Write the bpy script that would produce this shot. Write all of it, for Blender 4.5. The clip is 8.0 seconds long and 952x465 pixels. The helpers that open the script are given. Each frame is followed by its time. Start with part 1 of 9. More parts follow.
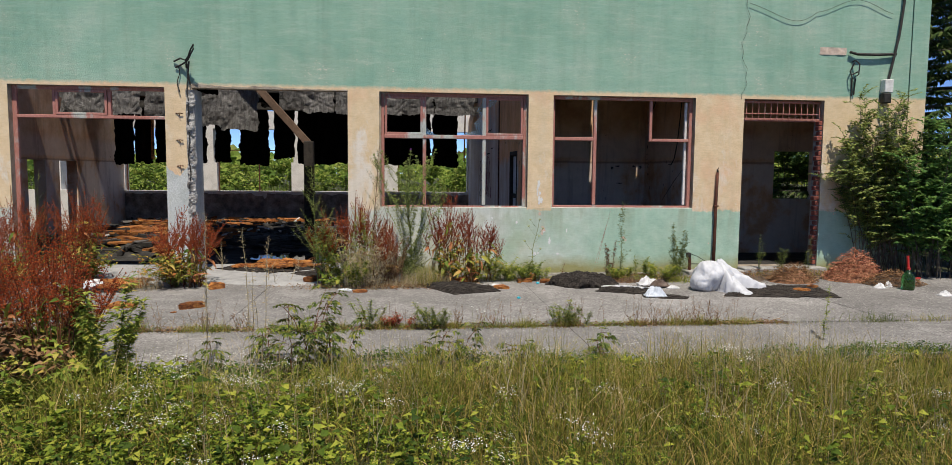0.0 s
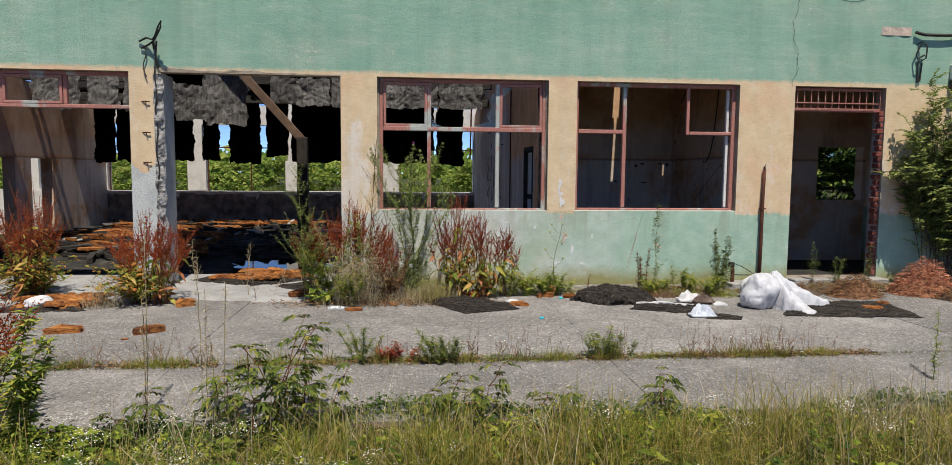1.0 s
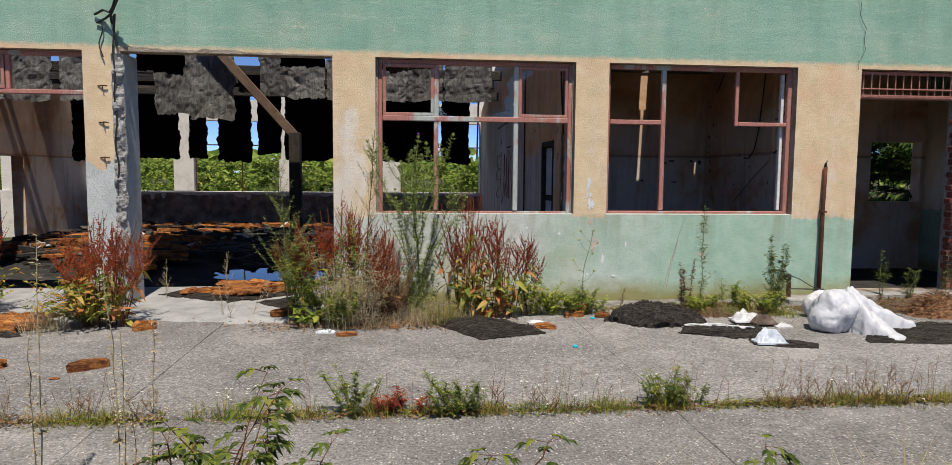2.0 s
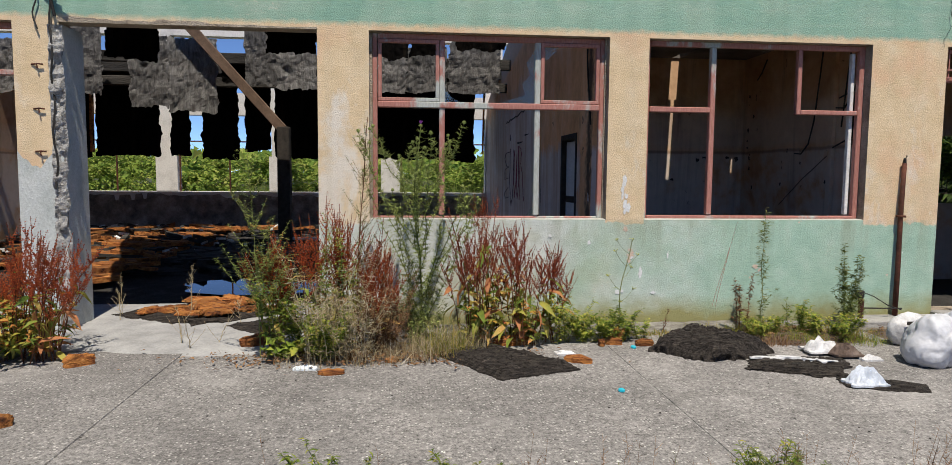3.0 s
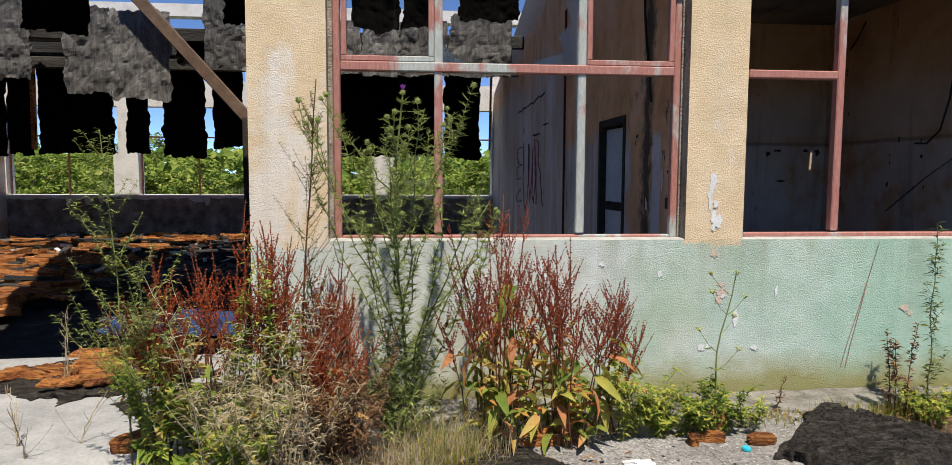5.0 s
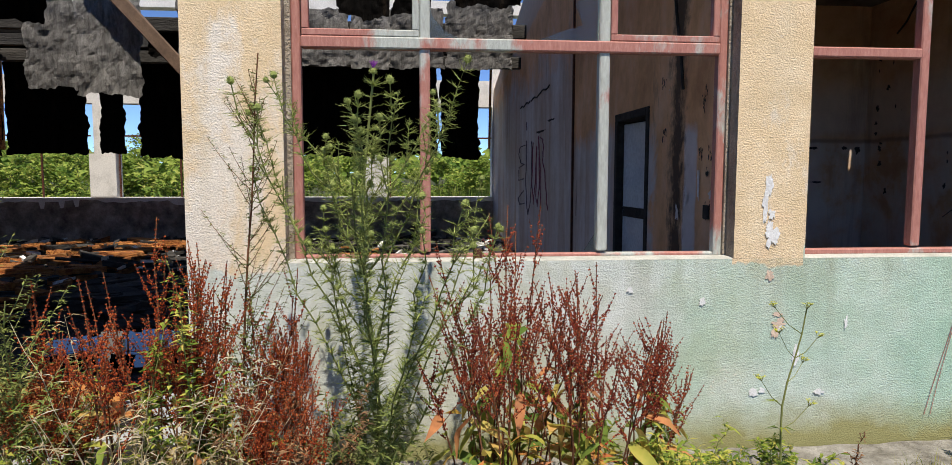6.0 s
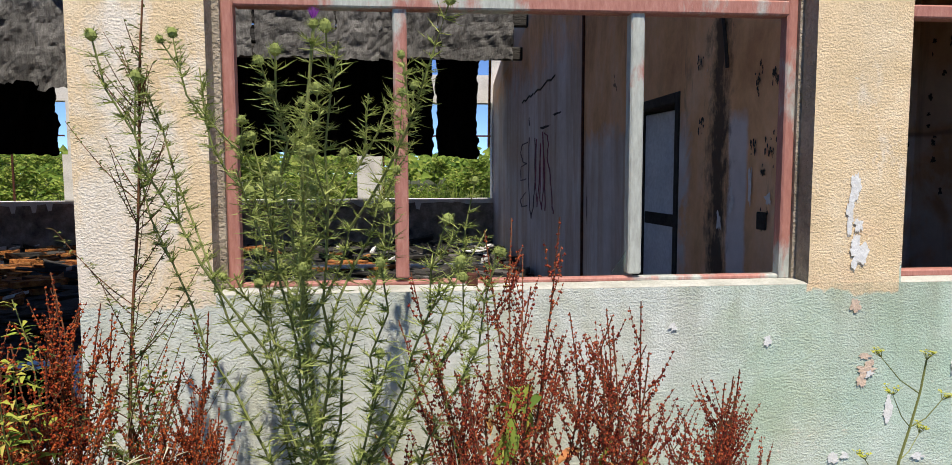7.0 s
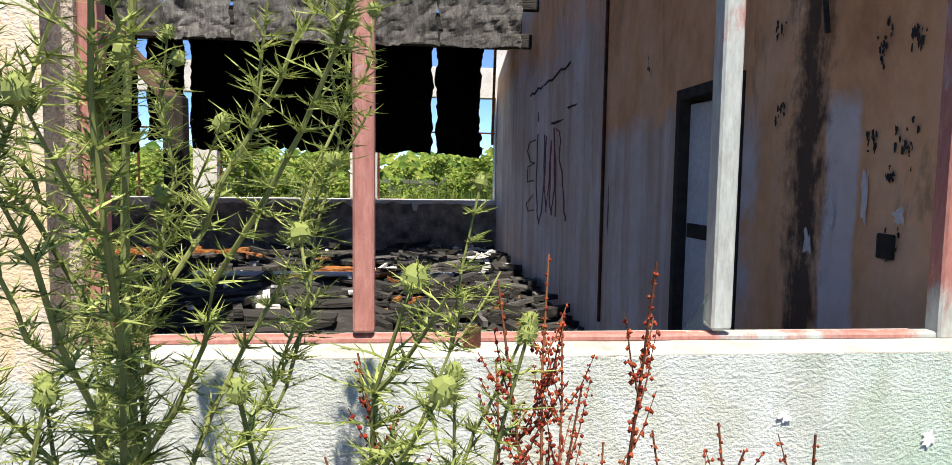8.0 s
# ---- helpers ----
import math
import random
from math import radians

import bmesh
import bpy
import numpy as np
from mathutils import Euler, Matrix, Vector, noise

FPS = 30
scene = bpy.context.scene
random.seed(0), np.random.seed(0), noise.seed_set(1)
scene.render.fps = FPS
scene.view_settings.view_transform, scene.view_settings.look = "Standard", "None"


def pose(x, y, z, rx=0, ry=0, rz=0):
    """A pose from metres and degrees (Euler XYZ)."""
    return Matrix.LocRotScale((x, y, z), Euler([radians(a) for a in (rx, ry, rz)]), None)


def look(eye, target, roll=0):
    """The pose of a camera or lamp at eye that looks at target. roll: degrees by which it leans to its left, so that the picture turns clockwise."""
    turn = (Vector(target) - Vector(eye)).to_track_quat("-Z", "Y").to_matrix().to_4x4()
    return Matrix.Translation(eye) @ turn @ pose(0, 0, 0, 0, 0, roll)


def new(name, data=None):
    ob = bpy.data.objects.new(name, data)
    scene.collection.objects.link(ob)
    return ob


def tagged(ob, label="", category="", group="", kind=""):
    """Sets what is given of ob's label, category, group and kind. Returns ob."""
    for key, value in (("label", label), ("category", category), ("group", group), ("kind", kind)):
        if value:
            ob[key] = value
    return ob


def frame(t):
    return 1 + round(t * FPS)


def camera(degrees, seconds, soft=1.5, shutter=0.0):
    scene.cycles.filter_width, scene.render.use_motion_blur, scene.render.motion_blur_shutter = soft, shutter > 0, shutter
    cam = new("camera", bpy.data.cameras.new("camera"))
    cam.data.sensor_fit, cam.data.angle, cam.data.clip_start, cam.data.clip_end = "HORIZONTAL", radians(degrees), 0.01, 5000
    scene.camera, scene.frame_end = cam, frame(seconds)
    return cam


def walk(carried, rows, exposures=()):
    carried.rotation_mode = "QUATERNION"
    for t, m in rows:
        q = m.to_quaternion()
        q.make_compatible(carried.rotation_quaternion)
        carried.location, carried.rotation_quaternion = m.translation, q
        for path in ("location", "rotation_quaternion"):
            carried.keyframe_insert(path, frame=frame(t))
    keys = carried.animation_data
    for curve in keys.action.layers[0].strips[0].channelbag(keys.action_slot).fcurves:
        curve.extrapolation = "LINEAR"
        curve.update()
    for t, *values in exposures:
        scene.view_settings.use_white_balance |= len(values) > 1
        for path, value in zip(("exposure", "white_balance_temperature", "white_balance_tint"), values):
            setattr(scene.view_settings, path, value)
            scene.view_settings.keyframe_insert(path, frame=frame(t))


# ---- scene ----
cam = camera(69.3, 8.0, soft=0.55)

PATH = [
    (0, (0.352, -10.093, 1.458), (0.555, -8.111, 1.286), 0.5),
    (0.5, (0.344, -9.41, 1.437), (0.546, -7.428, 1.265), 0.5),
    (1, (0.351, -8.773, 1.427), (0.549, -6.79, 1.255), 0.5),
    (1.5, (0.328, -8.132, 1.406), (0.523, -6.149, 1.236), 0.5),
    (3, (0.322, -6.241, 1.37), (0.517, -4.258, 1.198), 0.5),
    (3.5, (0.312, -5.634, 1.356), (0.504, -3.651, 1.187), 0.5),
    (4, (0.336, -5.087, 1.348), (0.528, -3.103, 1.177), 0.5),
    (4.5, (0.4, -4.571, 1.345), (0.589, -2.587, 1.174), 0.4),
    (6, (0.554, -3.257, 1.373), (0.742, -1.274, 1.199), 0.1),
    (6.5, (0.608, -2.846, 1.375), (0.792, -0.863, 1.199), -0.0),
    (7, (0.66, -2.441, 1.372), (0.846, -0.457, 1.198), -0.2),
    (7.5, (0.702, -1.982, 1.377), (0.887, 0.002, 1.203), 0.2),
    (8, (0.738, -1.521, 1.364), (0.923, 0.462, 1.191), 0.8),
]
walk(cam, [(t, look(eye, target, roll)) for t, eye, target, roll in PATH],
     [(0, 0.14), (3, 0.17), (4.5, 0.33), (6, 0.45), (7, 0.49), (7.5, 0.62), (8, 1.0)])

# ---- light ----
SUN_EL, SUN_AZ = radians(65), radians(5)          # height, and turn to the right of the facade's normal
to_sun = Vector((math.sin(SUN_AZ) * math.cos(SUN_EL), -math.cos(SUN_AZ) * math.cos(SUN_EL), math.sin(SUN_EL)))
world = bpy.data.worlds.new("world")
scene.world = world
world.use_nodes = True
wn = world.node_tree
sky = wn.nodes.new("ShaderNodeTexSky")
sky.sky_type = "NISHITA"
sky.sun_disc = False
sky.sun_elevation = SUN_EL
sky.sun_rotation = math.pi - SUN_AZ
sky.air_density, sky.dust_density, sky.ozone_density = 0.34, 0.0, 7.0
wn.nodes["Background"].inputs["Strength"].default_value = 0.15
wn.links.new(sky.outputs["Color"], wn.nodes["Background"].inputs["Color"])
sun = new("sun", bpy.data.lights.new("sun", "SUN"))
sun.data.energy, sun.data.angle, sun.data.color = 5.0, radians(0.53), (1.0, 0.915, 0.795)
sun.matrix_world = look(to_sun * 40, (0, 0, 0))


# ---- materials ----
def nodes_of(m):
    m.use_nodes = True
    t = m.node_tree
    return t, t.nodes["Principled BSDF"]


def noise_node(t, scale, detail=6, rough=0.6, vec=None, dist=0.0):
    n = t.nodes.new("ShaderNodeTexNoise")
    n.inputs["Scale"].default_value = scale
    n.inputs["Detail"].default_value = detail
    n.inputs["Roughness"].default_value = rough
    n.inputs["Distortion"].default_value = dist
    if vec is not None:
        t.links.new(vec, n.inputs["Vector"])
    return n.outputs["Fac"]


def ramp(t, fac, stops):
    r = t.nodes.new("ShaderNodeValToRGB")
    r.color_ramp.elements[0].position, r.color_ramp.elements[0].color = stops[0][0], (*stops[0][1], 1)
    r.color_ramp.elements[1].position, r.color_ramp.elements[1].color = stops[-1][0], (*stops[-1][1], 1)
    for p, c in stops[1:-1]:
        e = r.color_ramp.elements.new(p)
        e.color = (*c, 1)
    t.links.new(fac, r.inputs["Fac"])
    return r.outputs["Color"]


def step(t, fac, a, b):
    """0 below a, 1 above b."""
    n = t.nodes.new("ShaderNodeMapRange")
    n.inputs["From Min"].default_value, n.inputs["From Max"].default_value = a, b
    t.links.new(fac, n.inputs["Value"])
    return n.outputs["Result"]


def maths(t, op, a, b=None):
    n = t.nodes.new("ShaderNodeMath")
    n.operation = op
    for i, v in enumerate((a, b)):
        if v is None:
            continue
        if isinstance(v, (int, float)):
            n.inputs[i].default_value = v
        else:
            t.links.new(v, n.inputs[i])
    return n.outputs[0]


def mix(t, fac, a, b, blend="MIX"):
    n = t.nodes.new("ShaderNodeMix")
    n.data_type, n.blend_type = "RGBA", blend
    if isinstance(fac, (int, float)):
        n.inputs["Factor"].default_value = fac
    else:
        t.links.new(fac, n.inputs["Factor"])
    for key, v in ((6, a), (7, b)):
        if isinstance(v, tuple):
            n.inputs[key].default_value = (*v, 1)
        else:
            t.links.new(v, n.inputs[key])
    return n.outputs[2]


def bump(t, bsdf, height, strength, distance=0.01):
    b = t.nodes.new("ShaderNodeBump")
    b.inputs["Strength"].default_value = strength
    b.inputs["Distance"].default_value = distance
    t.links.new(height, b.inputs["Height"])
    t.links.new(b.outputs["Normal"], bsdf.inputs["Normal"])


def place(t, scale=(1, 1, 1)):
    g = t.nodes.new("ShaderNodeNewGeometry")
    m = t.nodes.new("ShaderNodeMapping")
    m.inputs["Scale"].default_value = scale
    t.links.new(g.outputs["Position"], m.inputs["Vector"])
    return m.outputs["Vector"]


def plain(name, stops, scale=6, rough=0.85, relief=0.3, fine=60, metal=0.0, stretch=(1, 1, 1), vary=0.0, distance=0.01, spec=0.4):
    """A mottled surface: stops of a noise ramp, fine relief, and a share of random tint per object."""
    m = bpy.data.materials.new(name)
    t, b = nodes_of(m)
    vec = place(t, stretch)
    n1 = noise_node(t, scale, 8, 0.65, vec)
    c = ramp(t, n1, stops)
    n2 = noise_node(t, fine, 4, 0.6, vec)
    c = mix(t, 0.35, c, ramp(t, n2, [(0.3, (0.35, 0.35, 0.35)), (0.7, (1, 1, 1))]), "MULTIPLY")
    if vary:
        o = t.nodes.new("ShaderNodeObjectInfo")
        h = t.nodes.new("ShaderNodeHueSaturation")
        t.links.new(maths(t, "ADD", maths(t, "MULTIPLY", o.outputs["Random"], vary * 2), 1 - vary), h.inputs["Value"])
        t.links.new(c, h.inputs["Color"])
        c = h.outputs["Color"]
    t.links.new(c, b.inputs["Base Color"])
    b.inputs["Roughness"].default_value = rough
    b.inputs["Metallic"].default_value = metal
    b.inputs["Specular IOR Level"].default_value = spec
    bump(t, b, maths(t, "ADD", n1, n2), relief, distance)
    return m


def leafy(name, stops, rough=0.55, through_light=0.35, per_object=False):
    """Leaves and stalks: a colour per island, a little light through."""
    m = bpy.data.materials.new(name)
    t, b = nodes_of(m)
    g = t.nodes.new("ShaderNodeNewGeometry")
    n = noise_node(t, 1.7, 3, 0.5, g.outputs["Position"])
    pick = t.nodes.new("ShaderNodeObjectInfo").outputs["Random"] if per_object else g.outputs["Random Per Island"]
    if per_object:
        n = noise_node(t, 14, 4, 0.6, g.outputs["Position"])
    f = maths(t, "ADD", maths(t, "MULTIPLY", pick, 0.7), maths(t, "MULTIPLY", n, 0.35))
    c = ramp(t, f, stops)
    t.links.new(c, b.inputs["Base Color"])
    b.inputs["Roughness"].default_value = min(1, rough + 0.1)
    b.inputs["Specular IOR Level"].default_value = 0.15
    tr = t.nodes.new("ShaderNodeBsdfTranslucent")
    t.links.new(c, tr.inputs["Color"])
    s = t.nodes.new("ShaderNodeMixShader")
    s.inputs["Fac"].default_value = through_light
    t.links.new(b.outputs[0], s.inputs[1])
    t.links.new(tr.outputs[0], s.inputs[2])
    t.links.new(s.outputs[0], t.nodes["Material Output"].inputs["Surface"])
    return m


def facade_paint():
    m = bpy.data.materials.new("facade_paint")
    t, b = nodes_of(m)
    vec = place(t)
    sep = t.nodes.new("ShaderNodeSeparateXYZ")
    t.links.new(vec, sep.inputs[0])
    big = noise_node(t, 0.9, 6, 0.6, vec)
    mid = noise_node(t, 5, 8, 0.65, vec)
    fine = noise_node(t, 115, 2, 0.5, place(t, (0.92, 1, 1.08)))
    comb = noise_node(t, 30, 4, 0.6, place(t, (0.35, 1, 2.2)))
    grit = noise_node(t, 260, 2, 0.5, vec)
    streak = noise_node(t, 1.0, 6, 0.6, place(t, (7, 7, 0.45)))
    green = ramp(t, big, [(0.25, (0.20, 0.36, 0.27)), (0.55, (0.28, 0.45, 0.345)), (0.8, (0.40, 0.52, 0.43))])
    green = mix(t, maths(t, "MULTIPLY", step(t, streak, 0.45, 0.72), 0.36), green, (0.17, 0.27, 0.20))
    brush = noise_node(t, 4.0, 7, 0.7, place(t, (0.5, 1, 3.0)), 0.3)
    green = mix(t, maths(t, "MULTIPLY", step(t, brush, 0.52, 0.72), 0.4), green, (0.47, 0.56, 0.47))
    green = mix(t, maths(t, "MULTIPLY", step(t, brush, 0.50, 0.36), 0.35), green, (0.19, 0.36, 0.29))
    # sun-bleached, chalky lower band
    low = ramp(t, mid, [(0.25, (0.50, 0.54, 0.49)), (0.55, (0.62, 0.65, 0.61)), (0.8, (0.73, 0.74, 0.71))])
    low = mix(t, maths(t, "MULTIPLY", step(t, noise_node(t, 1.6, 7, 0.65, place(t, (1, 1, 0.7)), 0.4), 0.48, 0.64), 0.8), low, (0.41, 0.41, 0.27))
    mint = ramp(t, mid, [(0.25, (0.29, 0.45, 0.35)), (0.55, (0.38, 0.54, 0.43)), (0.8, (0.50, 0.60, 0.51))])
    along = maths(t, "ADD", sep.outputs["X"], maths(t, "MULTIPLY", maths(t, "SUBTRACT", big, 0.5), 5.0))
    low = mix(t, step(t, along, 1.6, 3.6), low, mint)
    ochre = ramp(t, mid, [(0.25, (0.60, 0.45, 0.26)), (0.55, (0.72, 0.56, 0.36)), (0.8, (0.79, 0.67, 0.49))])
    ochre = mix(t, step(t, big, 0.52, 0.7), ochre, (0.70, 0.42, 0.26))
    pale = maths(t, "ADD", noise_node(t, 2.4, 8, 0.7, place(t, (1, 1, 0.5)), 0.3), maths(t, "MULTIPLY", maths(t, "SUBTRACT", 1.5, sep.outputs["Z"]), 0.07))
    pale = maths(t, "ADD", pale, maths(t, "MULTIPLY", maths(t, "LESS_THAN", maths(t, "ABSOLUTE", maths(t, "ADD", sep.outputs["X"], 0.24)), 0.3), 0.055))
    ochre = mix(t, maths(t, "MULTIPLY", step(t, pale, 0.54, 0.64), 0.75), ochre, (0.74, 0.70, 0.64))
    ochre = mix(t, maths(t, "MULTIPLY", step(t, streak, 0.5, 0.72), 0.3), ochre, (0.55, 0.48, 0.36))
    edge = maths(t, "ADD", sep.outputs["Z"], maths(t, "MULTIPLY", maths(t, "SUBTRACT", mid, 0.5), 0.22))
    under = maths(t, "MAXIMUM", maths(t, "LESS_THAN", maths(t, "ABSOLUTE", maths(t, "SUBTRACT", sep.outputs["X"], 1.06)), 1.08),
                  maths(t, "LESS_THAN", maths(t, "ABSOLUTE", maths(t, "SUBTRACT", sep.outputs["X"], 3.6)), 1.09))
    band = maths(t, "SUBTRACT", edge, maths(t, "MULTIPLY", under, 0.12))
    c = mix(t, step(t, band, 0.905, 0.92), low, ochre)
    upper = maths(t, "ADD", sep.outputs["Z"], maths(t, "MULTIPLY", maths(t, "SUBTRACT", noise_node(t, 14, 6, 0.7, vec), 0.5), 0.10))
    c = mix(t, step(t, upper, 2.64, 2.69), c, green)
    # bare plaster where the paint has flaked
    flake = noise_node(t, 1.5, 6, 0.6, vec, 0.3)
    near_band = maths(t, "ABSOLUTE", maths(t, "SUBTRACT", sep.outputs["Z"], 2.85))
    worn = maths(t, "MULTIPLY", maths(t, "SUBTRACT", 1.0, step(t, near_band, 0.05, 0.45)), 0.09)
    flake = step(t, maths(t, "ADD", flake, worn), 0.51, 0.76)
    speck = noise_node(t, 24, 6, 0.75, place(t, (0.8, 1, 1.3)), 0.4)
    c = mix(t, maths(t, "MULTIPLY", step(t, maths(t, "ADD", speck, maths(t, "MULTIPLY", flake, 0.15)), 0.68, 0.72), 0.7), c, (0.62, 0.58, 0.48))
    c = mix(t, maths(t, "MULTIPLY", flake, 0.22), c, (0.60, 0.58, 0.48))
    chip = noise_node(t, 7.5, 6, 0.7, vec, 0.3)
    c = mix(t, step(t, chip, 0.715, 0.725), c, (0.82, 0.80, 0.76))
    peach = maths(t, "ADD", noise_node(t, 5.5, 8, 0.72, vec, 0.4), maths(t, "MULTIPLY", step(t, sep.outputs["X"], 1.9, 2.4), 0.04))
    c = mix(t, maths(t, "MULTIPLY", step(t, peach, 0.70, 0.715), maths(t, "LESS_THAN", sep.outputs["Z"], 0.95)), c, (0.72, 0.50, 0.38))
    # rain runs below the sills
    drip = maths(t, "MULTIPLY", step(t, noise_node(t, 1.0, 7, 0.65, place(t, (5, 5, 0.5)), 0.2), 0.47, 0.66), maths(t, "LESS_THAN", sep.outputs["Z"], 0.95))
    drip = maths(t, "MULTIPLY", drip, step(t, sep.outputs["Z"], 0.25, 0.9))
    c = mix(t, maths(t, "MULTIPLY", drip, 0.5), c, (0.27, 0.29, 0.20))
    # damp and moss at the foot
    foot = maths(t, "ADD", sep.outputs["Z"], maths(t, "MULTIPLY", maths(t, "SUBTRACT", big, 0.5), 0.5))
    foot = maths(t, "ADD", foot, maths(t, "MULTIPLY", maths(t, "SUBTRACT", mid, 0.5), 0.25))
    c = mix(t, maths(t, "SUBTRACT", 1.0, step(t, foot, 0.02, 0.24)), c, (0.30, 0.29, 0.13))
    c = mix(t, 0.3, c, ramp(t, maths(t, "ADD", maths(t, "MULTIPLY", fine, 0.5), maths(t, "MULTIPLY", comb, 0.5)), [(0.36, (0.55, 0.54, 0.52)), (0.52, (1, 1, 1)), (0.66, (1.15, 1.15, 1.13))]), "MULTIPLY")
    t.links.new(c, b.inputs["Base Color"])
    b.inputs["Roughness"].default_value = 0.92
    b.inputs["Specular IOR Level"].default_value = 0.2
    rough = noise_node(t, 78, 5, 0.62, place(t, (0.8, 1, 1.2)), 0.5)
    bump(t, b, maths(t, "ADD", maths(t, "ADD", maths(t, "MULTIPLY", fine, 0.8), maths(t, "MULTIPLY", rough, 0.6)), maths(t, "ADD", maths(t, "MULTIPLY", comb, 0.2), maths(t, "MULTIPLY", grit, 0.3))), 0.62, 0.008)
    return m


def pavement_concrete():
    m = bpy.data.materials.new("pavement_concrete")
    t, b = nodes_of(m)
    vec = place(t)
    big = noise_node(t, 0.8, 8, 0.6, vec)
    grit = noise_node(t, 48, 6, 0.8, vec)
    v = t.nodes.new("ShaderNodeTexVoronoi")
    v.inputs["Scale"].default_value = 52
    t.links.new(vec, v.inputs["Vector"])
    o = t.nodes.new("ShaderNodeObjectInfo")
    c = ramp(t, maths(t, "ADD", big, maths(t, "MULTIPLY", maths(t, "SUBTRACT", o.outputs["Random"], 0.5), 0.16)), [(0.3, (0.15, 0.143, 0.139)), (0.5, (0.205, 0.197, 0.191)), (0.72, (0.28, 0.268, 0.26))])
    c = mix(t, 0.8, c, ramp(t, grit, [(0.36, (0.30, 0.29, 0.28)), (0.5, (0.95, 0.95, 0.94)), (0.64, (1.7, 1.68, 1.64))]), "MULTIPLY")
    # pale and dark stones of the worn aggregate
    vs = t.nodes.new("ShaderNodeSeparateColor")
    t.links.new(v.outputs["Color"], vs.inputs[0])
    core = maths(t, "SUBTRACT", 1.0, step(t, v.outputs["Distance"], 0.22, 0.42))
    c = mix(t, maths(t, "MULTIPLY", core, maths(t, "MULTIPLY", step(t, vs.outputs[0], 0.55, 0.9), 0.85)), c, (0.58, 0.56, 0.53))
    c = mix(t, maths(t, "MULTIPLY", core, maths(t, "MULTIPLY", step(t, vs.outputs[1], 0.60, 0.9), 0.85)), c, (0.05, 0.047, 0.044))
    c = mix(t, 0.35, c, ramp(t, noise_node(t, 11, 6, 0.75, vec), [(0.36, (0.62, 0.61, 0.60)), (0.5, (1, 1, 1)), (0.66, (1.35, 1.34, 1.32))]), "MULTIPLY")
    stain = noise_node(t, 1.9, 8, 0.72, vec, 0.6)
    c = mix(t, maths(t, "MULTIPLY", step(t, stain, 0.56, 0.72), 0.55), c, (0.125, 0.12, 0.11))
    worn = noise_node(t, 1.1, 7, 0.7, place(t, (1, 1.6, 1)), 0.4)
    c = mix(t, maths(t, "MULTIPLY", step(t, worn, 0.55, 0.68), 0.35), c, (0.42, 0.405, 0.385))
    t.links.new(c, b.inputs["Base Color"])
    b.inputs["Roughness"].default_value = 0.95
    b.inputs["Specular IOR Level"].default_value = 0.2
    bump(t, b, maths(t, "ADD", grit, maths(t, "MULTIPLY", v.outputs["Distance"], -0.6)), 0.7, 0.006)
    return m


def peeling_paint(name="frame_paint", worn=0.68):
    """Faded pinkish-red frame paint, rubbed down to a grey-green undercoat here and there."""
    m = bpy.data.materials.new(name)
    t, b = nodes_of(m)
    vec = place(t)
    n = noise_node(t, 1.3, 5, 0.55, place(t, (1.6, 1.6, 1.0)), 0.2)
    n2 = noise_node(t, 60, 5, 0.7, place(t, (1, 1, 0.25)))
    chip = noise_node(t, 22, 8, 0.75, place(t, (1.4, 1.4, 0.5)), 0.4)
    red = ramp(t, n2, [(0.3, (0.30, 0.115, 0.09)), (0.55, (0.40, 0.175, 0.14)), (0.8, (0.48, 0.27, 0.225))])
    grey = ramp(t, n2, [(0.3, (0.30, 0.31, 0.285)), (0.7, (0.48, 0.51, 0.47))])
    c = mix(t, step(t, maths(t, "ADD", n, maths(t, "MULTIPLY", chip, 0.22)), worn, worn + 0.06), red, grey)
    c = mix(t, maths(t, "MULTIPLY", step(t, chip, 0.66, 0.69), 0.7), c, (0.50, 0.47, 0.42))
    t.links.new(c, b.inputs["Base Color"])
    b.inputs["Roughness"].default_value = 0.7
    bump(t, b, maths(t, "ADD", n2, chip), 0.5, 0.004)
    return m


